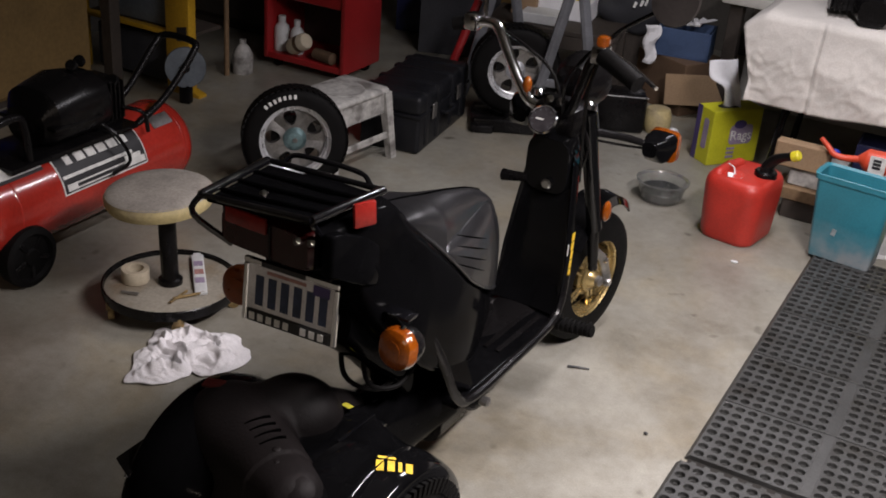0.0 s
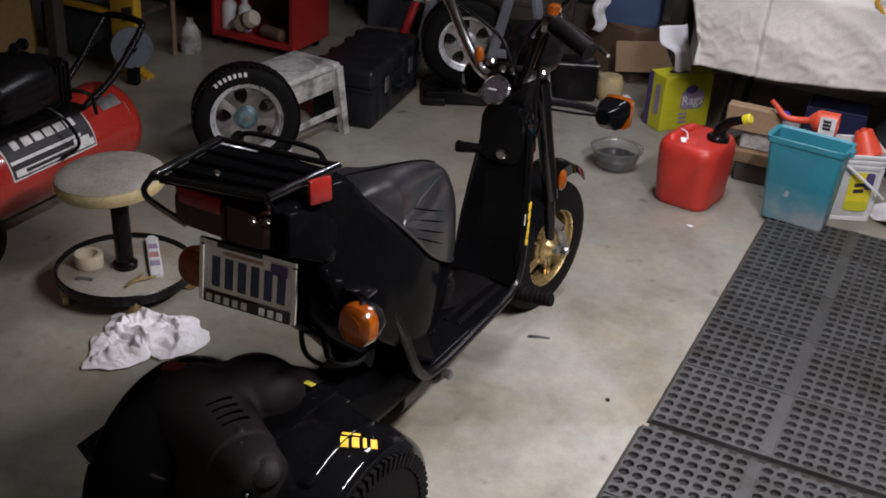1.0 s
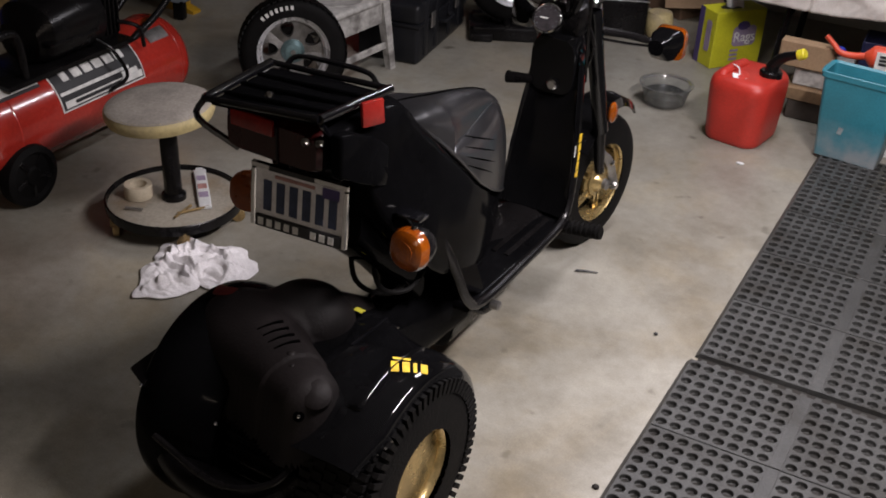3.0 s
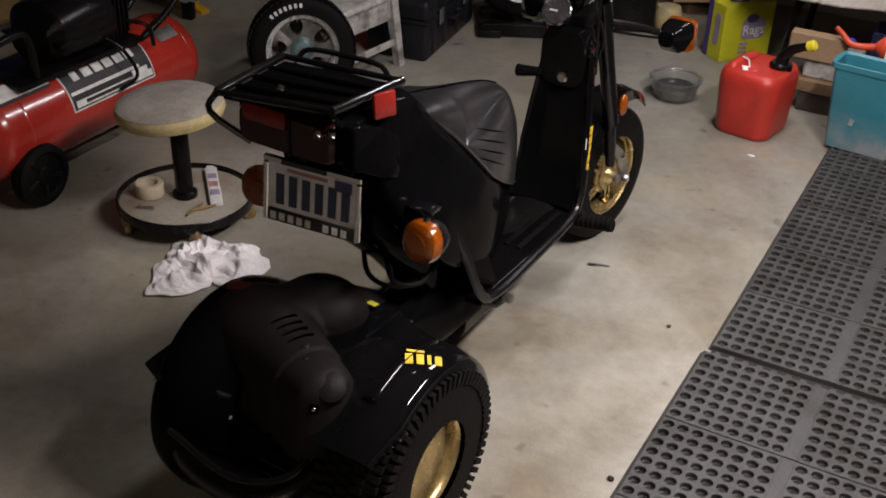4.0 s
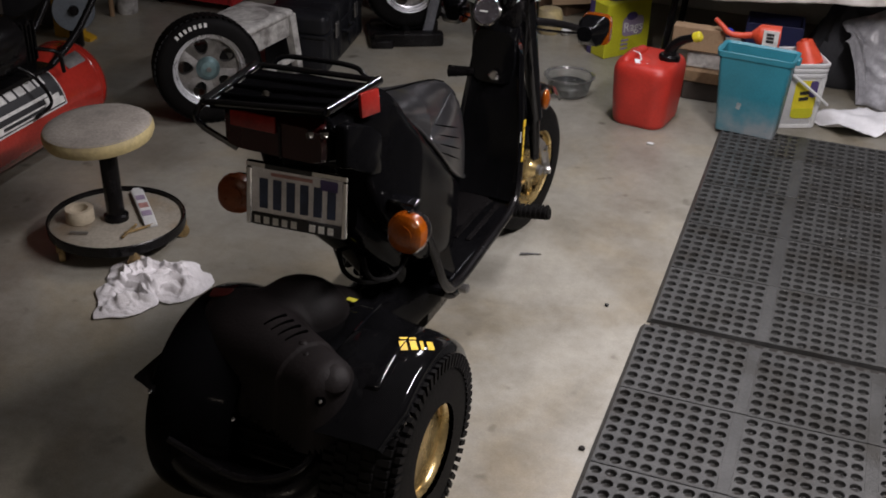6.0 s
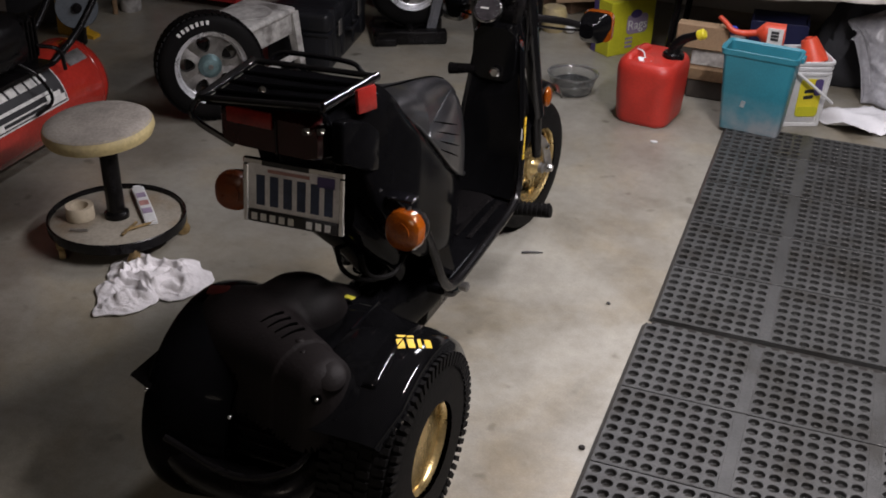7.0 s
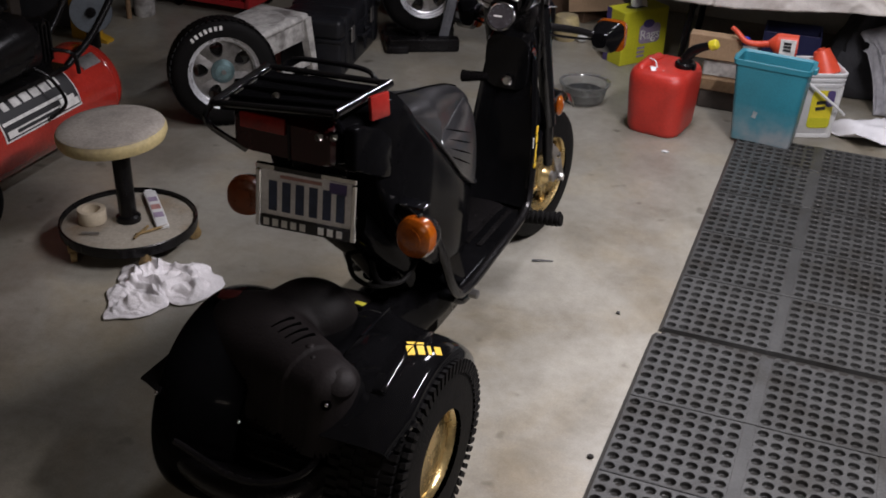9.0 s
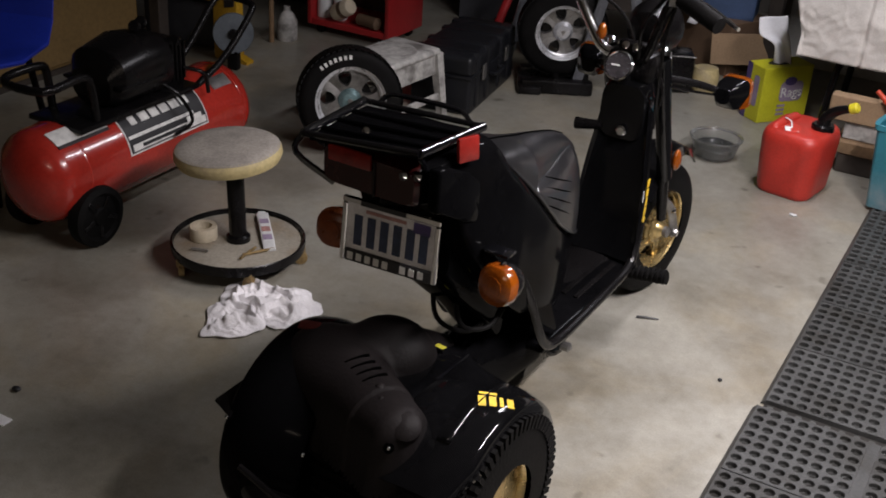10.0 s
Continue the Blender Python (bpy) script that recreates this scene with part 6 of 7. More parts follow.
def cup_funnel():
    t = thing("funnel", pose(0.262, 1.675, 0.218, -8, -24, 0), "orange-red plastic funnel resting mouth down in the bucket", "funnel", group="plastic funnels")
    part("cone", lathe([(0.054, 0.0), (0.056, 0.006), (0.050, 0.012), (0.030, 0.092), (0.026, 0.094), (0.024, 0.090), (0.045, 0.012)], 28, close=True), M["funnel_red"], t)
    part("neck", lathe([(0.014, 0.082), (0.013, 0.100), (0.010, 0.100), (0.010, 0.082)], 16, close=True), M["funnel_red"], t)


long_funnel()
cup_funnel()
single("blue_ball", ball((-0.055, 1.72, 0.284), 0.020, 0.018, 0.019), M["blue"], "small blue rubber ball on the stacked carton", "ball")


def board_stack():
    for n, (x0, y0, z0, x1, y1, z1, mt, lab) in enumerate((
            (-0.20, 1.70, 0.0, 0.05, 2.02, 0.075, "dark_board", "dark offcut of board on the floor"),
            (-0.22, 1.69, 0.076, 0.03, 1.96, 0.125, "wood", "brown timber offcut in a stack"),
            (-0.20, 1.72, 0.126, -0.02, 1.95, 0.196, "grey_step", "grey block on the timber stack"),
            (-0.265, 1.70, 0.197, -0.065, 1.755, 0.292, "card", "small brown cardboard box on the stack"))):
        single("timber_offcut" if n < 2 else ("block" if n == 2 else "small_carton"), box(x0, y0, z0, x1, y1, z1, 0.004, 1), M[mt], lab, "timber" if n < 2 else "box")


board_stack()


# ---- box of rags ----
def rag_box():
    t = thing("rag_box", pose(-0.585, 2.01, 0, 0, 0, 52), "lime and violet cardboard box of shop rags", "box")
    w, d, h = 0.245, 0.115, 0.235
    part("carton", box(0, 0, 0, w, d, h, 0.003, 1), M["lime_box"], t)
    part("side_print", box(-0.0015, d * 0.74, 0.0, 0.0, d, h), M["violet"], t, smooth=0)
    f = pose(w * 0.60, -0.001, h * 0.55, 90, 0, 0)
    part("front_panel", prism(rounded_rect(0.115, 0.085, 0.02, 4), 0.0012, f), M["mauve"], t, smooth=0)
    part("brand_patch", prism([(0.030 * math.cos(2 * math.pi * k / 20), 0.018 * math.sin(2 * math.pi * k / 20)) for k in range(20)], 0.0022, pose(w * 0.56, -0.001, h * 0.74, 90, 0, 0)), M["violet"], t, smooth=0)
    text_mesh("lettering", "Rags", 0.060, M["ink_white"], t, pose(w * 0.60, -0.0035, h * 0.53, 90, 0, 0))
    for k in range(3):
        part("small_print", box(w * 0.36, -0.0022, h * 0.12 + 0.018 * k, w * 0.52, -0.0005, h * 0.12 + 0.010 + 0.018 * k), M["mauve"], t, smooth=0)
    part("side_panel", prism(rounded_rect(0.032, 0.13, 0.012, 4), 0.0014, pose(-0.0016, d * 0.36, h * 0.55) @ pose(0, 0, 0, 90, 0, -90)), M["mauve"], t, smooth=0)
    # A black oval on the closed lid paints the dark inside.
    part("opening", prism([(0.055 * math.cos(2 * math.pi * k / 24), 0.025 * math.sin(2 * math.pi * k / 24)) for k in range(24)], 0.001, pose(w * 0.45, d * 0.5, h)), M["ink_black"], t, smooth=0)


rag_box()


def rag_sheet():
    bm = bmesh.new()
    rows = []
    for j in range(19):
        v = j / 18
        lift = 1 / (1 + math.exp(-(v - 0.55) * 22))
        wv = 0.026 + 0.022 * lift - 0.006 * v
        row = []
        for i in range(11):
            u = i / 10 * 2 - 1
            x = u * wv + 0.012 * (1 - v) - 0.030 * lift
            y = 0.010 * math.sin(u * 3.5 + v * 3) * (1 - 0.6 * v) + 0.055 * v
            row.append(bm.verts.new((x, y, 0.135 * v + 0.006 * u * lift)))
        rows.append(row)
    for a, b in zip(rows, rows[1:]):
        for i in range(10):
            bm.faces.new((a[i], a[i + 1], b[i + 1], b[i]))
    ob = single("rag_sheet", bm, M["paper"], "white paper rag pulled up out of its box", "rag", m=pose(-0.565, 2.125, 0.225, 0, 0, 25) @ Matrix.Scale(1.35, 4))
    s = ob.modifiers.new("thickness", "SOLIDIFY")
    s.thickness = 0.002


rag_sheet()


# ---- cloth-covered folding table ----
def folding_table():
    t = thing("folding_table", pose(0.25, 2.18, 0), "folding table on dark steel legs under a cloth", "table")
    part("tabletop", box(-0.66, -0.265, 0.655, 0.75, 0.24, 0.688, 0.006), M["white_plastic"], t)
    for x in (-0.585, 0.62):
        part("leg_frame", tube([(x, -0.22, 0.0), (x + 0.03, -0.20, 0.35), (x, -0.20, 0.656)], 0.014, 10), M["plastic_black"], t)
        part("leg_frame", tube([(x, 0.22, 0.0), (x + 0.03, 0.20, 0.35), (x, 0.20, 0.656)], 0.014, 10), M["plastic_black"], t)
        part("brace", tube([(x + 0.06, -0.20, 0.60), (x + 0.03, -0.20, 0.30), (x + 0.03, 0.2, 0.30)], 0.009, 8), M["plastic_black"], t)


folding_table()


def table_cloth():
    """A stained drop cloth over the table, hanging in front and at the end."""
    bm = bmesh.new()
    x0, x1, y0, y1, zt = -0.430, 1.02, 1.90, 2.42, 0.698
    rows = []
    prof = [(y1, zt)] + [(y1 + (y0 - y1) * k / 8, zt) for k in range(1, 9)] + [(y0 - 0.012, zt - 0.008)] + [(y0 - 0.02 - 0.001 * k, zt - 0.01 - 0.00825 * k) for k in range(1, 39)]
    n = len(prof)
    nx = 300
    xs = [x0 - 0.010 * k for k in range(8, 0, -1)] + [x0 + (x1 - x0) * i / nx for i in range(nx + 1)]
    for j, (y, z) in enumerate(prof):
        row = []
        for i, x in enumerate(xs):
            side = max(0, 8 - i)
            drop = max(0.0, (zt - z))
            amt = min(1, drop * 6)
            fold = 0.013 * (1 - abs(noise.noise(Vector((x * 3.2 + z * 4.6, z * 1.2, 1.0)))) * 2.4) * amt
            fold += 0.008 * (1 - abs(noise.noise(Vector((x * 5.0 + z * 9.0, z * 2.0, 7.0)))) * 2.4) * amt
            fold += 0.0035 * max(0.0, 1 - abs(noise.noise(Vector((x * 9.0 + 3 * z, z * 11.0 - 5 * x, 4.0)))) * 6.0) * amt
            fold += 0.0025 * max(0.0, 1 - abs(noise.noise(Vector((x * 17.0 - 6 * z, z * 19.0, 9.0)))) * 5.0) * amt
            fold += 0.007 * math.exp(-((x + 0.203 - 0.01 * drop) / 0.006) ** 2) - 0.006 * math.exp(-((x + 0.219 - 0.01 * drop) / 0.008) ** 2)
            wr = 0.0015 * noise.noise(Vector((x * 11, z * 12, 2.0))) + 0.0012 * noise.noise(Vector((x * 26, z * 26 + y * 9, 5.0)))
            zz = z - side * 0.007 * max(0.0, 1 - drop * 5) + 0.02 * drop * math.sin(x * 5) + 0.004 * noise.noise(Vector((x * 6, y * 6, 0)))
            zz += 0.25 * drop * max(0, x + 0.1)
            row.append(bm.verts.new((x + 0.010 * side * 0.8 * min(1.0, drop * 4), y - fold - wr * (0.4 + min(1, drop * 6)), zz)))
        rows.append(row)
    for a, b in zip(rows, rows[1:]):
        for i in range(len(xs) - 1):
            bm.faces.new((a[i], a[i + 1], b[i + 1], b[i]))
    ob = single("table_cloth", bm, M["canvas"], "stained off-white drop cloth hanging over a folding table", "cloth", smooth=60)
    s = ob.modifiers.new("thickness", "SOLIDIFY")
    s.thickness, s.offset = 0.003, 1


table_cloth()


def small_engine():
    t = thing("small_engine", pose(-0.11, 2.10, 0.703, 0, 0, 15) @ Matrix.Scale(0.9, 4), "small black scooter engine with a pale drum lying on the table", "engine")
    part("crankcase", loft([round_section(0.06, 0.0, 0.11, -0.18, 3, 20), round_section(0.08, 0.0, 0.15, -0.05, 3, 20), round_section(0.08, 0.0, 0.16, 0.1, 3, 20), round_section(0.05, 0.02, 0.12, 0.18, 3, 20)]), M["plastic_black"], t)
    part("drum", lathe([(0.0, 0.03), (0.05, 0.03), (0.075, 0.024), (0.078, 0.0), (0, 0.0)], 28, pose(0.09, -0.09, 0.09, 80, 0, 20)), M["alloy"], t)
    part("drum_hub", lathe([(0.03, 0.03), (0.025, 0.05), (0, 0.05)], 18, pose(0.09, -0.09, 0.09, 80, 0, 20)), M["plastic_black"], t)
    part("cylinder_head", box(-0.16, -0.08, 0.03, -0.05, 0.05, 0.13, 0.015), M["plastic_black"], t)
    for k in range(5):
        part("cooling_fin", box(-0.165 + 0.022 * k, -0.09, 0.025, -0.158 + 0.022 * k, 0.06, 0.14, 0.002, 1), M["plastic_black"], t)


small_engine()


def spray_bottle(m, mat, label):
    t = thing("bottle", m, label, "bottle", group="bottles on the table")
    part("flask", lathe([(0.0, 0.0), (0.030, 0.0), (0.033, 0.004), (0.033, 0.12), (0.026, 0.15), (0.013, 0.165), (0.013, 0.18), (0, 0.18)], 24), M[mat], t)
    part("cap", lathe([(0.015, 0.178), (0.015, 0.205), (0.010, 0.21), (0, 0.21)], 16), M["plastic_black"], t)
    part("label", lathe([(0.0338, 0.03), (0.0338, 0.10)], 24), M["ink_white"], t)


spray_bottle(pose(0.110, 2.02, 0.703), "white_plastic", "white plastic bottle with a label on the table")
spray_bottle(pose(0.060, 1.99, 0.703), "plastic_black", "dark bottle on the table")


def yellow_clamp():
    t = thing("clamp", pose(0.172, 1.94, 0.705, 0, 0, 10), "yellow plastic frame hanging over the table edge", "clamp")
    part("frame", tube([(-0.03, -0.06, 0.14), (-0.03, -0.06, 0.0), (0.0, -0.06, -0.03), (0.12, -0.06, -0.03)], 0.009, 8), M["yellow"], t)
    part("jaw", box(-0.045, -0.07, 0.10, -0.015, -0.05, 0.16, 0.005), M["yellow"], t)


yellow_clamp()

# ---- dark clutter under the table ----
cloth_heap("dark_sheeting", crumpled(50, 50, 0.86, 0.40, 0.52, 8), M["charcoal"], "heap of dark cloth under the table", pose(0.66, 2.30, 0, 0, 0, 5))
def draped_sheeting():
    """Stiff silvery sheet draped down from under the table, arched open at one end."""
    bm = bmesh.new()
    rows = []
    for j in range(41):
        v = j / 40
        row = []
        for i in range(71):
            x = 0.37 + 0.69 * i / 70
            foot = 0.26 * max(0.0, min(1.0, (0.455 - x) / 0.07)) ** 0.6
            top = 0.29 + 0.12 * min(1.0, max(0.0, (x - 0.37) / 0.25))
            z = foot + (top - foot) * v
            fold = 0.035 * math.sin(x * 17 + 2.2 * v + 1.5 * noise.noise(Vector((x * 4, v * 2, 3))))
            y = 1.87 + 0.16 * v ** 1.3 + fold * (0.5 + 0.5 * (1 - v)) + 0.025 * noise.noise(Vector((x * 9, v * 5, 1))) + 0.010 * (1 - abs(noise.noise(Vector((x * 14 + 4 * v, v * 7, 2)))) * 3)
            row.append(bm.verts.new((x + 0.02 * math.sin(v * 6), y, z + 0.004)))
        rows.append(row)
    for a, b in zip(rows, rows[1:]):
        for i in range(70):
            bm.faces.new((a[i], a[i + 1], b[i + 1], b[i]))
    return bm


cloth_heap("grey_sheeting", draped_sheeting(), M["grey_sheet"], "shiny grey plastic sheeting draped under the table edge", pose(0, 0, 0), 0.002)
def creased_paper():
    """A sheet folded along a few straight creases, its near corner curled up."""
    bm = bmesh.new()
    rows = []
    for j in range(19):
        row = []
        for i in range(23):
            x, y = -0.15 + 0.30 * i / 22, -0.13 + 0.26 * j / 18
            z = 0.006
            for k, (ca, sa, c, h) in enumerate(((0.9, 0.43, 0.02, 0.22), (0.35, -0.94, 0.03, 0.20), (-0.7, -0.7, 0.09, 0.5), (0.8, -0.6, 0.08, 0.45))):
                d = ca * x + sa * y - c
                z += h * max(0.0, 0.07 - abs(d)) if k < 2 else h * max(0.0, d)
            rag = 0.012 * noise.noise(Vector((x * 40, y * 40, 1)))
            row.append(bm.verts.new((x + (rag if j in (0, 18) else 0), y + (rag if j in (0, 18) else 0), z + 0.004 * noise.noise(Vector((x * 25, y * 25, 3))))))
        rows.append(row)
    for a, b in zip(rows, rows[1:]):
        for i in range(22):
            bm.faces.new((a[i], a[i + 1], b[i + 1], b[i]))
    return bm


cloth_heap("paper_sheet", creased_paper(), M["paper"], "torn white paper sheet lying beyond the mat", pose(0.465, 1.70, 0.0, 0, 0, 38), 0.0015)


def open_crate(m, w, d, h, mat, label, category="crate", name="open_crate"):
    t = thing(name, m, label, category)
    k = M[mat]
    e = 0.006
    part("crate_base", box(-w / 2, -d / 2, 0, w / 2, d / 2, e), k, t, smooth=0)
    part("side", box(-w / 2, -d / 2, e, -w / 2 + e, d / 2, h, 0.002, 1), k, t)
    part("side", box(w / 2 - e, -d / 2, e, w / 2, d / 2, h, 0.002, 1), k, t)
    part("end", box(-w / 2 + e, -d / 2, e, w / 2 - e, -d / 2 + e, h, 0.002, 1), k, t)
    part("end", box(-w / 2 + e, d / 2 - e, e, w / 2 - e, d / 2, h, 0.002, 1), k, t)
    return t


open_crate(pose(0.10, 1.965, 0, 0, 0, 3), 0.22, 0.16, 0.285, "navy", "navy plastic crate standing under the table")

# ---- trestles, boxes and bench at the back ----
def trestle_leg(m, label):
    t = thing("trestle", m, label, "trestle", group="grey trestles")
    g = M["grey_frame"]
    part("leg", tube([(-0.15, 0.0, 0.0), (-0.10, 0, 0.25), (-0.028, 0, 0.60)], 0.027, 8, flat=0.7), g, t)
    part("leg", tube([(0.15, 0.0, 0.0), (0.10, 0, 0.25), (0.028, 0, 0.60)], 0.027, 8, flat=0.7), g, t)
    part("cap", tube([(-0.030, 0, 0.595), (-0.016, 0, 0.625), (0.016, 0, 0.625), (0.030, 0, 0.595)], 0.021, 8, curve=4), g, t)
    part("tie", box(-0.115, -0.010, 0.20, 0.115, 0.010, 0.235, 0.004), g, t)
    return t


trestle_leg(pose(-1.225, 1.96, 0, 0, 0, 20), "grey steel A-frame trestle standing on the floor")
trestle_leg(pose(-1.66, 2.18, 0, 0, 0, 20), "grey steel A-frame trestle carrying a board")


def shelf_bench():
    t = thing("bench", pose(-1.48, 2.42, 0, 0, 0, 12), "dark wooden bench piled with boxes", "bench")
    part("benchtop", box(-0.32, -0.16, 0.33, 0.30, 0.18, 0.355, 0.004, 1), M["dark_board"], t)
    for x, y in ((-0.28, -0.13), (0.27, -0.13), (-0.28, 0.15), (0.27, 0.15)):
        part("leg", box(x - 0.025, y - 0.025, 0, x + 0.025, y + 0.025, 0.33, 0.003, 1), M["dark_board"], t)
    part("front_rail", box(-0.29, -0.158, 0.27, 0.28, -0.135, 0.33, 0.003, 1), M["dark_board"], t)


shelf_bench()


def carton(x0, y0, z0, x1, y1, z1, mat, label, name="carton", turn=0.0):
    cx, cy = (x0 + x1) / 2, (y0 + y1) / 2
    return single(name, box(x0 - cx, y0 - cy, 0, x1 - cx, y1 - cy, z1 - z0, 0.003, 1), M[mat], label, "box", m=pose(cx, cy, z0, 0, 0, turn), group="boxes at the back")


carton(-1.63, 2.29, 0.356, -1.43, 2.43, 0.40, "white_plastic", "pale flat box on the bench", "flat_box", 10)
carton(-1.72, 2.38, 0.356, -1.60, 2.52, 0.44, "card", "brown carton on the bench", turn=8)
carton(-1.63, 2.44, 0.356, -1.36, 2.60, 0.45, "paper", "white carton on the bench", turn=8)
carton(-1.60, 2.45, 0.451, -1.38, 2.58, 0.55, "yellow_cap", "yellow carton stacked on a white one", turn=8)
# The dark card holds the shade on this carton's visible side.
carton(-1.12, 2.58, 0.0, -0.80, 2.84, 0.245, "card_dark", "cardboard carton in the dark brown of its shaded side", turn=-28)


def leaning_card():
    single("card_flap", box(-0.13, -0.004, 0, 0.13, 0.004, 0.14, 0.002, 1), M["card"], "tan cardboard panel leaning against boxes", "cardboard", m=pose(-0.815, 2.500, 0.075, -10, -5, 18))


leaning_card()


def blue_tub():
    t = open_crate(pose(-0.955, 2.70, 0.246, 0, 0, 8), 0.25, 0.18, 0.13, "slate_blue", "slate-blue plastic tub full of papers", "tub", "tub")
    for n in range(7):
        x = -0.11 + 0.035 * n
        single("paper_bundle", box(-0.012, -0.10, -0.002, 0.012, 0.10, 0.004, 0.001, 1), M["paper"], "folded white paper sticking out of a tub", "paper", m=pose(-1.01 + 0.022 * n, 2.68 + 0.006 * n, 0.385 + 0.004 * n, -6, 20 * (n % 2), 75 - 14 * n), group="papers")


blue_tub()


def back_bench():
    t = thing("workbench", pose(-0.25, 2.82, 0), "long pale-topped workbench along the back wall", "workbench")
    part("benchtop", box(-0.52, -0.32, 0.56, 1.9, 0.60, 0.605, 0.005), M["wall_pale"], t)
    part("back_rail", box(-0.47, 0.52, 0.40, 1.85, 0.55, 0.50, 0.003, 1), M["dark_board"], t)
    # Made-up panel; its pale tone stands in for lit floor under the table.
    part("kick_panel", box(-0.47, 0.10, 0.0, 1.85, 0.13, 0.558, 0.003, 1), M["wall_pale"], t, "added pale panel in place of lit floor below the bench")
    for x in (-0.46, 0.6, 1.8):
        part("leg", box(x - 0.03, -0.28, 0, x + 0.03, -0.225, 0.558, 0.003, 1), M["dark_board"], t)


back_bench()
carton(0.20, 2.72, 0.606, 0.55, 2.95, 0.83, "black_case", "black plastic case on the workbench", "black_box")
carton(-0.45, 2.66, 0.606, -0.10, 2.9, 0.80, "navy", "dark blue case on the workbench", "dark_box")
carton(-0.62, 2.62, 0.606, -0.52, 2.72, 0.66, "grey_step", "grey tin on the workbench", "tin")


def garment_bag():
    bm = ball((0, 0, 0.14), 0.17, 0.10, 0.15, u=28, v=18)
    for v in bm.verts:
        v.co += Vector(v.co).normalized() * 0.05 * noise.noise(v.co * 9)
    ob = single("cloth_bag", bm, M["charcoal"], "dark cloth bag with pale lettering shapes slumped on boxes", "bag", m=pose(-1.22, 2.68, 0.30, 0, 0, 20))
    for k, (x, z, w) in enumerate(((-0.03, 0.20, 0.012), (-0.005, 0.215, 0.010), (0.02, 0.22, 0.014), (0.05, 0.17, 0.010), (0.03, 0.165, 0.012), (0.0, 0.155, 0.012))):
        part("letter_shape", box(-w / 2, -0.002, -0.014, w / 2, 0.002, 0.014), M["ink_white"], ob, smooth=0, m=pose(x, -0.108, z, -12, 20, 8))


garment_bag()


def carburettor():
    t = thing("carburettor_box", pose(-1.03, 2.22, 0, 0, 0, 25), "black engine part with a cream jar on the floor", "engine part")
    part("housing", box(-0.14, -0.08, 0.0, 0.08, 0.08, 0.17, 0.02), M["plastic_black"], t)
    part("jar", lathe([(0.0, 0.0), (0.045, 0.0), (0.06, 0.03), (0.06, 0.08), (0.05, 0.11), (0, 0.115)], 24, pose(0.14, -0.02, 0.0)), M["cream"], t)
    part("valve_cap", ball((0.21, -0.06, 0.02), 0.025, 0.02, 0.02), M["white_plastic"], t)
    part("edge_strip", box(-0.14, -0.086, 0.165, 0.08, -0.08, 0.172, 0.002, 1), M["chrome"], t)


carburettor()


def hanging_rag():
    bm = bmesh.new()
    rows = [[bm.verts.new((x * (1 - 0.35 * k / 10) + 0.01 * math.sin(k), 0.012 * math.sin(x * 60 + k), -0.018 * k)) for x in (-0.035, -0.018, 0, 0.018, 0.035)] for k in range(11)]
    for a, b in zip(rows, rows[1:]):
        for i in range(4):
            bm.faces.new((a[i], a[i + 1], b[i + 1], b[i]))
    ob = single("hanging_rag", bm, M["paper"], "white rag hanging down from a cluttered bench", "rag", m=pose(-1.075, 2.56, 0.385, 0, 0, 20))
    s = ob.modifiers.new("thickness", "SOLIDIFY")
    s.thickness = 0.002


hanging_rag()


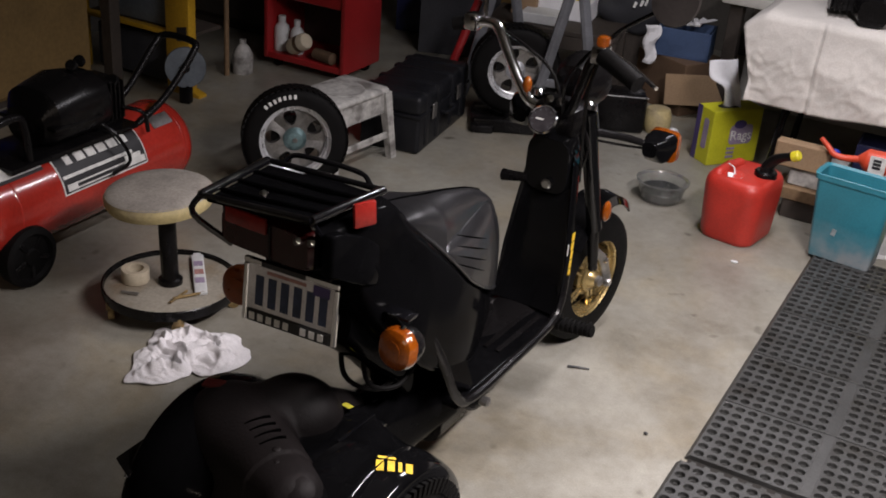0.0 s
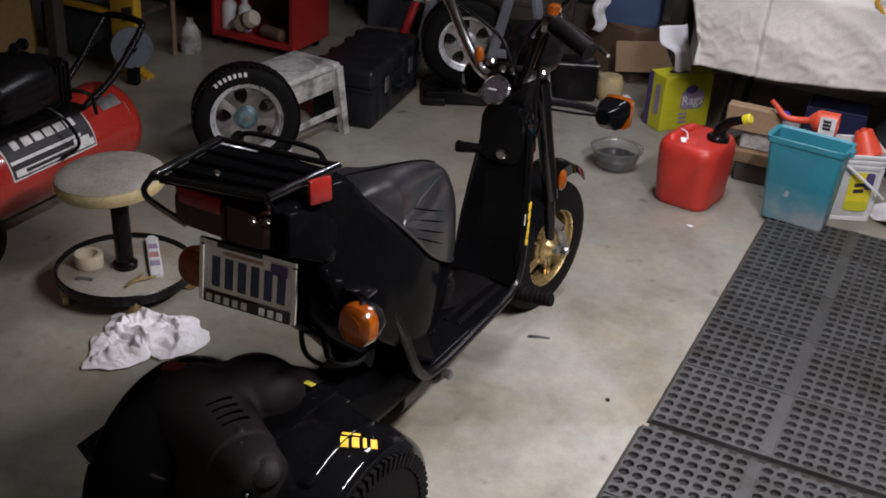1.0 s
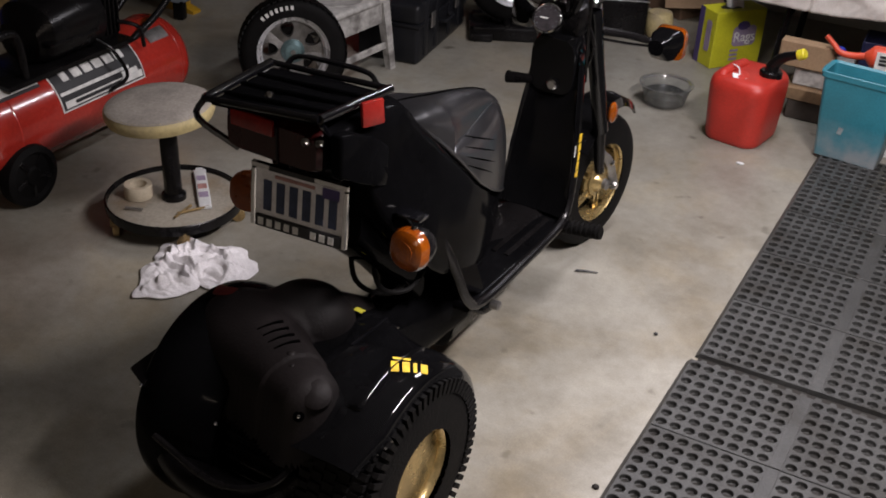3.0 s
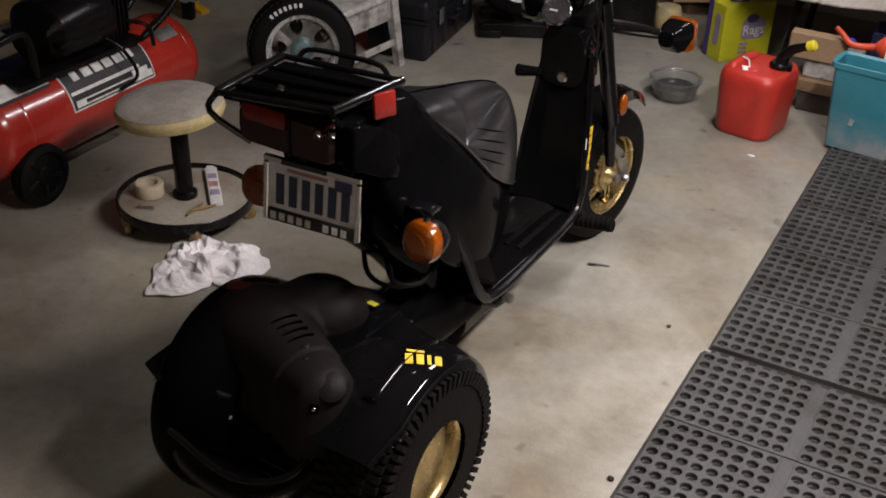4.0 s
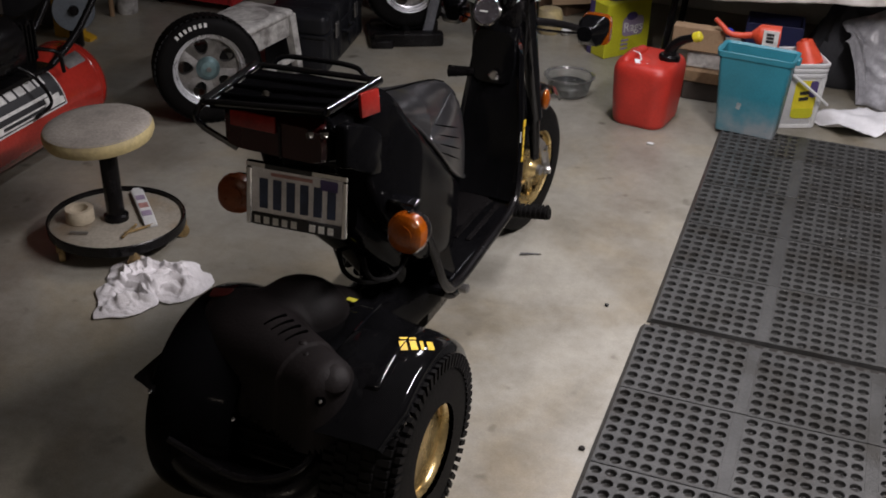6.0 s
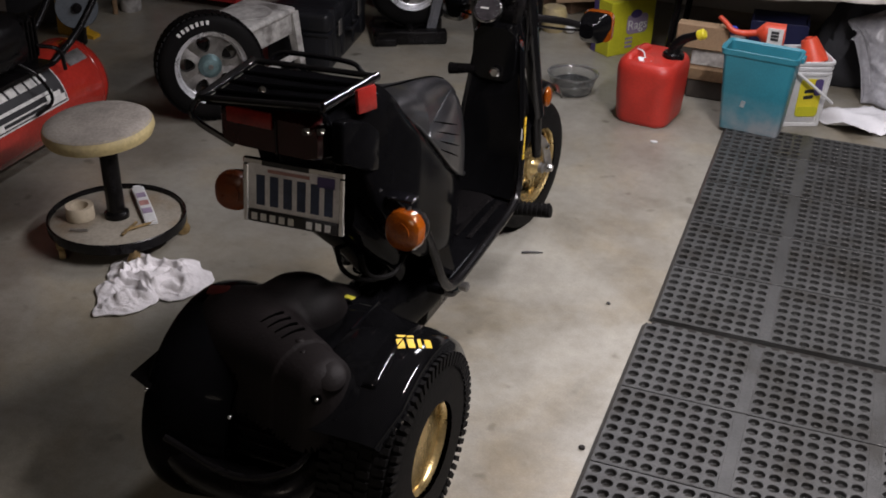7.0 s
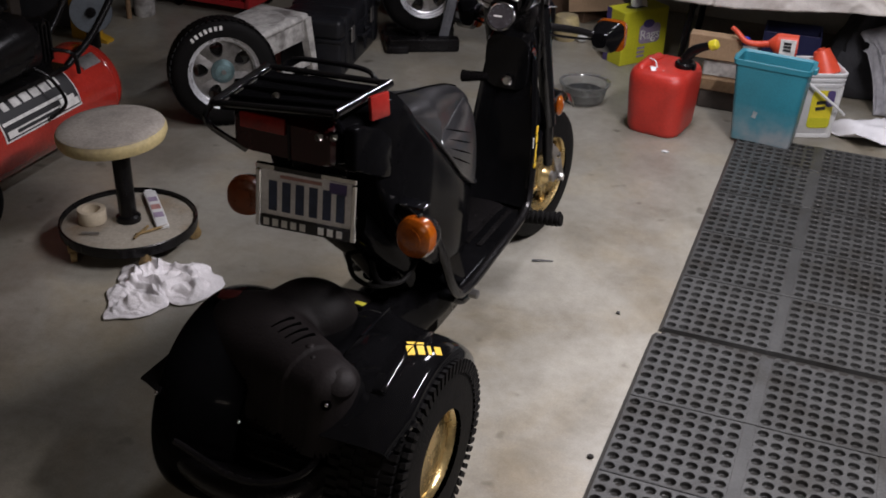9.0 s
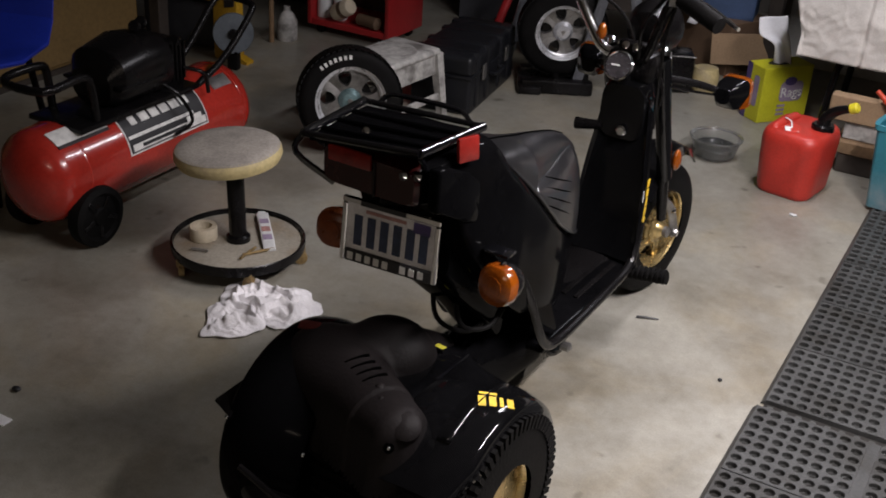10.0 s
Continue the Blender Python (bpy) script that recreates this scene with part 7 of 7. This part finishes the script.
# ---- red tool cabinet and the left side ----
def red_cabinet():
    t = thing("tool_cabinet", pose(-2.516, 2.010, 0), "tall red steel tool cabinet with an open lower bay", "cabinet")
    k = M["cab_red"]
    w, d = 0.456, 0.315
    part("side", box(w / 2 - 0.022, -d / 2, 0.045, w / 2, d / 2, 1.3, 0.004), k, t, "red enamelled side panel")
    part("side", box(-w / 2, -d / 2, 0.045, -w / 2 + 0.022, d / 2, 1.3, 0.004), k, t)
    part("back", box(-w / 2 + 0.023, d / 2 - 0.01, 0.06, w / 2 - 0.023, d / 2, 1.3), k, t, smooth=0)
    part("shelf", box(-w / 2 + 0.023, -d / 2 + 0.004, 0.045, w / 2 - 0.023, d / 2 - 0.011, 0.075, 0.003, 1), k, t)
    # A dark panel paints the shade at the back of the open bay.
    part("bay_liner", box(-w / 2 + 0.023, d / 2 - 0.016, 0.0755, w / 2 - 0.023, d / 2 - 0.0105, 0.34), M["dark_board"], t, smooth=0)
    for z0, z1 in ((0.345, 0.50), (0.505, 0.66), (0.665, 0.90), (0.905, 1.29)):
        drawer = part("drawer", box(-w / 2 + 0.024, -d / 2 + 0.010, z0, w / 2 - 0.024, d / 2 - 0.012, z1, 0.004, 1), k, t)
        part("drawer_pull", box(-w / 2 + 0.030, -d / 2 + 0.002, z1 - 0.022, w / 2 - 0.030, -d / 2 + 0.010, z1 - 0.012, 0.002, 1), k, drawer)
    for x, y in ((-w / 2 + 0.05, -d / 2 + 0.05), (w / 2 - 0.05, -d / 2 + 0.05), (-w / 2 + 0.05, d / 2 - 0.05), (w / 2 - 0.05, d / 2 - 0.05)):
        part("caster", lathe([(0.022, -0.010), (0.022, 0.010)], 14, pose(x, y, 0.0225, 90, 0, 0)), M["rubber"], t)
    for x, h, rad in ((-2.690, 0.145, 0.037), (-2.602, 0.140, 0.032)):
        b = thing("bottle", pose(x, 1.925, 0.0755), "white plastic bottle in the bottom of the red cabinet", "bottle", group="bottles in the cabinet")
        part("flask", lathe([(0, 0), (rad, 0), (rad, h * 0.72), (rad * 0.85, h * 0.82), (rad * 0.5, h * 0.90), (rad * 0.45, h), (0, h)], 20), M["white_plastic"], b)
        part("cap", lathe([(rad * 0.5, h), (rad * 0.5, h + 0.02), (0, h + 0.022)], 14), M["white_plastic"], b)
    can = thing("canister", pose(-2.598, 1.880, 0.1175, 0, 62, -12), "cream canister lying tilted in the red cabinet", "canister")
    part("can_body", lathe([(0, 0), (0.038, 0), (0.040, 0.01), (0.040, 0.10), (0.034, 0.112), (0, 0.112)], 22), M["tape"], can)
    part("can_print", lathe([(0.0405, 0.05), (0.0405, 0.075)], 22, caps=False), M["card_dark"], can)
    single("spray_tin", lathe([(0, 0), (0.028, 0), (0.028, 0.12), (0, 0.13)], 20, pose(-2.475, 1.90, 0.104, 0, 88, -14)), M["card_dark"], "brown tin lying in the red cabinet", "tin")


red_cabinet()


# Invented cupboard, added only to darken the corner behind the rack.
def dark_corner_filler():
    t = thing("tall_cupboard", pose(-3.24, 2.42, 0), "made-up dark cupboard that keeps the corner behind the rack dark", "cupboard")
    part("body", box(-0.38, -0.20, 0.05, 0.38, 0.20, 1.7, 0.006), M["dark_board"], t)
    part("plinth", box(-0.36, -0.17, 0.0, 0.36, 0.18, 0.05), M["dark_board"], t, smooth=0)
    for x0, x1 in ((-0.375, -0.004), (0.004, 0.375)):
        part("door", box(x0, -0.222, 0.07, x1, -0.202, 1.68, 0.003, 1), M["dark_board"], t)


dark_corner_filler()
# Grey plastic in place of white puts the dim light into the jug's colour.
single("white_jug", lathe([(0, 0), (0.045, 0), (0.048, 0.01), (0.048, 0.09), (0.03, 0.125), (0.016, 0.14), (0.016, 0.16), (0, 0.16)], 24, pose(-2.75, 1.70, 0)), M["grey_step"], "white plastic jug greyed for the dim light beside the cabinet", "jug")
single("broom_pole", tube([(-2.78, 1.62, 0.0), (-2.86, 1.72, 1.5)], 0.012, 10), M["wood"], "thin wooden broom handle standing upright", "pole")


def yellow_rack():
    t = thing("shelf_rack", pose(-2.71, 1.28, 0, 0, 0, 0), "yellow steel rack with dark bins on its shelves", "rack")
    y = M["yellow"]
    part("upright", box(-0.13, 0.0, 0.0, 0.0, 0.05, 1.1, 0.005), y, t, "yellow perforated upright")
    # Black patches stand in for the darkness behind the upright's cut-outs.
    for z in (0.30, 0.55, 0.80):
        part("cut_out", prism([(-0.062, 0), (-0.010, 0.012), (-0.010, 0.072), (-0.062, 0.06)], 0.004, pose(0, -0.001, z - 0.06, 90, 0, 0)), M["ink_black"], t, smooth=0)
    for z in (0.27, 0.50, 0.75):
        part("shelf_rail", box(-0.62, 0.005, z - 0.02, -0.131, 0.045, z, 0.003, 1), y, t)
        part("shelf_board", box(-0.62, 0.05, z - 0.018, -0.02, 0.24, z - 0.002, 0.002, 1), M["dark_board"], t)
    part("upright", box(-0.66, 0.0, 0.0, -0.621, 0.05, 1.1, 0.005), y, t)
    part("foot", prism([(0.0, 0.0), (0.09, 0.0), (0.09, 0.012), (0.03, 0.03), (0.0, 0.09)], 0.05, pose(-0.04, 0.05, 0, 90, 0, 0)), y, t)
    for n, (x, z, w, h) in enumerate(((-0.36, 0.272, 0.40, 0.14), (-0.34, 0.502, 0.34, 0.16), (-0.36, 0.02, 0.42, 0.20))):
        single("storage_bin", box(-w / 2, -0.09, 0, w / 2, 0.10, h, 0.008), M["grey_disc"] if n < 2 else M["charcoal"], "dark grey storage bin on a rack", "bin", m=pose(-2.72 + x, 1.42, z), group="bins on the rack")


yellow_rack()


def hose_reel():
    t = thing("hose_reel", pose(-2.67, 1.20, 0, 0, 0, 10), "grey plastic disc reel standing by the yellow rack", "reel")
    part("disc", lathe([(0.0, -0.01), (0.06, -0.012), (0.085, -0.006), (0.088, 0.0), (0.085, 0.008), (0, 0.012)], 36, pose(0, 0.01, 0.16, 80, 0, 30)), M["grey_disc"], t)
    part("hub", lathe([(0.022, 0.0), (0.020, 0.03), (0, 0.032)], 20, pose(0, 0.01, 0.16, 80, 0, 30)), M["plastic_black"], t)
    part("foot", box(-0.025, -0.01, 0, 0.025, 0.03, 0.085, 0.008), M["plastic_black"], t)


hose_reel()


def ply_cupboard():
    t = thing("cupboard", pose(-3.36, 0.75, 0, 0, 0, 0), "yellowed plywood cupboard with a cluttered top", "cupboard")
    part("body", box(-0.25, -1.4, 0.04, 0.20, 0.40, 0.56, 0.006), M["ply"], t)
    part("plinth", box(-0.24, -1.38, 0.0, 0.17, 0.38, 0.04), M["dark_board"], t, smooth=0)
    for y0, y1 in ((-1.38, -0.50), (-0.48, 0.38)):
        part("door", box(0.201, y0, 0.06, 0.219, y1, 0.54, 0.003, 1), M["ply"], t)
    part("cupboard_top", box(-0.26, -1.42, 0.561, 0.24, 0.42, 0.59, 0.004, 1), M["dark_board"], t)


ply_cupboard()
carton(-3.50, 0.55, 0.591, -3.20, 0.95, 0.82, "dark_board", "dark box on top of the cupboard", "dark_box")
carton(-3.48, -0.1, 0.591, -3.2, 0.4, 0.74, "charcoal", "dark box on top of the cupboard", "dark_box")
single("dark_post", box(-3.10, 1.16, 0.0, -3.04, 1.22, 1.6, 0.004, 1), M["dark_board"], "dark upright post at the end of the cupboard", "post")


def blue_seat():
    t = thing("blue_chair", pose(-2.62, -0.18, 0, 0, 0, 20), "blue plastic moulded seat on black tube legs behind the compressor", "chair")
    part("seat_shell", loft([round_section(0.20, 0.46, 0.485, -0.22, 5, 24), round_section(0.22, 0.43, 0.455, -0.05, 5, 24), round_section(0.22, 0.44, 0.465, 0.12, 5, 24), round_section(0.20, 0.49, 0.515, 0.20, 5, 24), round_section(0.19, 0.62, 0.66, 0.26, 5, 24)]), M["blue"], t)
    for x in (-0.16, 0.16):
        part("leg", tube([(x, -0.2, 0.0), (x * 0.9, -0.15, 0.44)], 0.012, 10), M["plastic_black"], t)
        part("leg", tube([(x, 0.2, 0.0), (x * 0.9, 0.1, 0.44)], 0.012, 10), M["plastic_black"], t)


blue_seat()


def jack_bar():
    t = thing("floor_jack", pose(-1.80, 2.14, 0, 0, 0, 30), "red steel jack handle sloping up from the floor", "jack")
    part("handle", tube([(-0.10, 0, 0.03), (0.04, 0.10, 0.42)], 0.020, 10), M["cab_red"], t)
    part("jack_body", box(-0.22, -0.06, 0.0, -0.03, 0.06, 0.08, 0.012), M["cab_red"], t)


jack_bar()
carton(-2.36, 2.62, 0.0, -1.98, 2.9, 0.30, "charcoal", "dark storage tote standing behind the tool case", "tote", 20)
carton(-2.62, 2.85, 0.0, -2.42, 3.05, 0.42, "navy", "dark blue drum-shaped box behind the cabinet", "dark_box", 10)
single("grey_board", box(-0.12, -0.02, 0, 0.12, 0.02, 0.9, 0.006), M["grey_step"], "grey board standing against the back wall", "panel", m=pose(-2.82, 3.45, 0, 0, 0, 5))
single("beige_door_panel", box(-0.28, -0.02, 0, 0.28, 0.02, 0.9, 0.006), M["ply"], "beige panel standing against the back wall", "panel", m=pose(-2.38, 3.5, 0.05, 0, 0, 5))
single("panel_support", box(-0.5, -0.12, 0, 0.35, 0.12, 0.05, 0.006), M["dark_board"], "dark low plank along the back wall", "plank", m=pose(-2.35, 3.5, 0, 0, 0, 0))
carton(-1.42, 2.66, 0.0, -1.12, 2.92, 0.30, "dark_board", "dark wooden box behind the trestle", "wooden_box", 10)
carton(-1.40, 2.62, 0.301, -1.24, 2.76, 0.34, "paper", "stack of white papers on a wooden box", "paper_stack", 18)
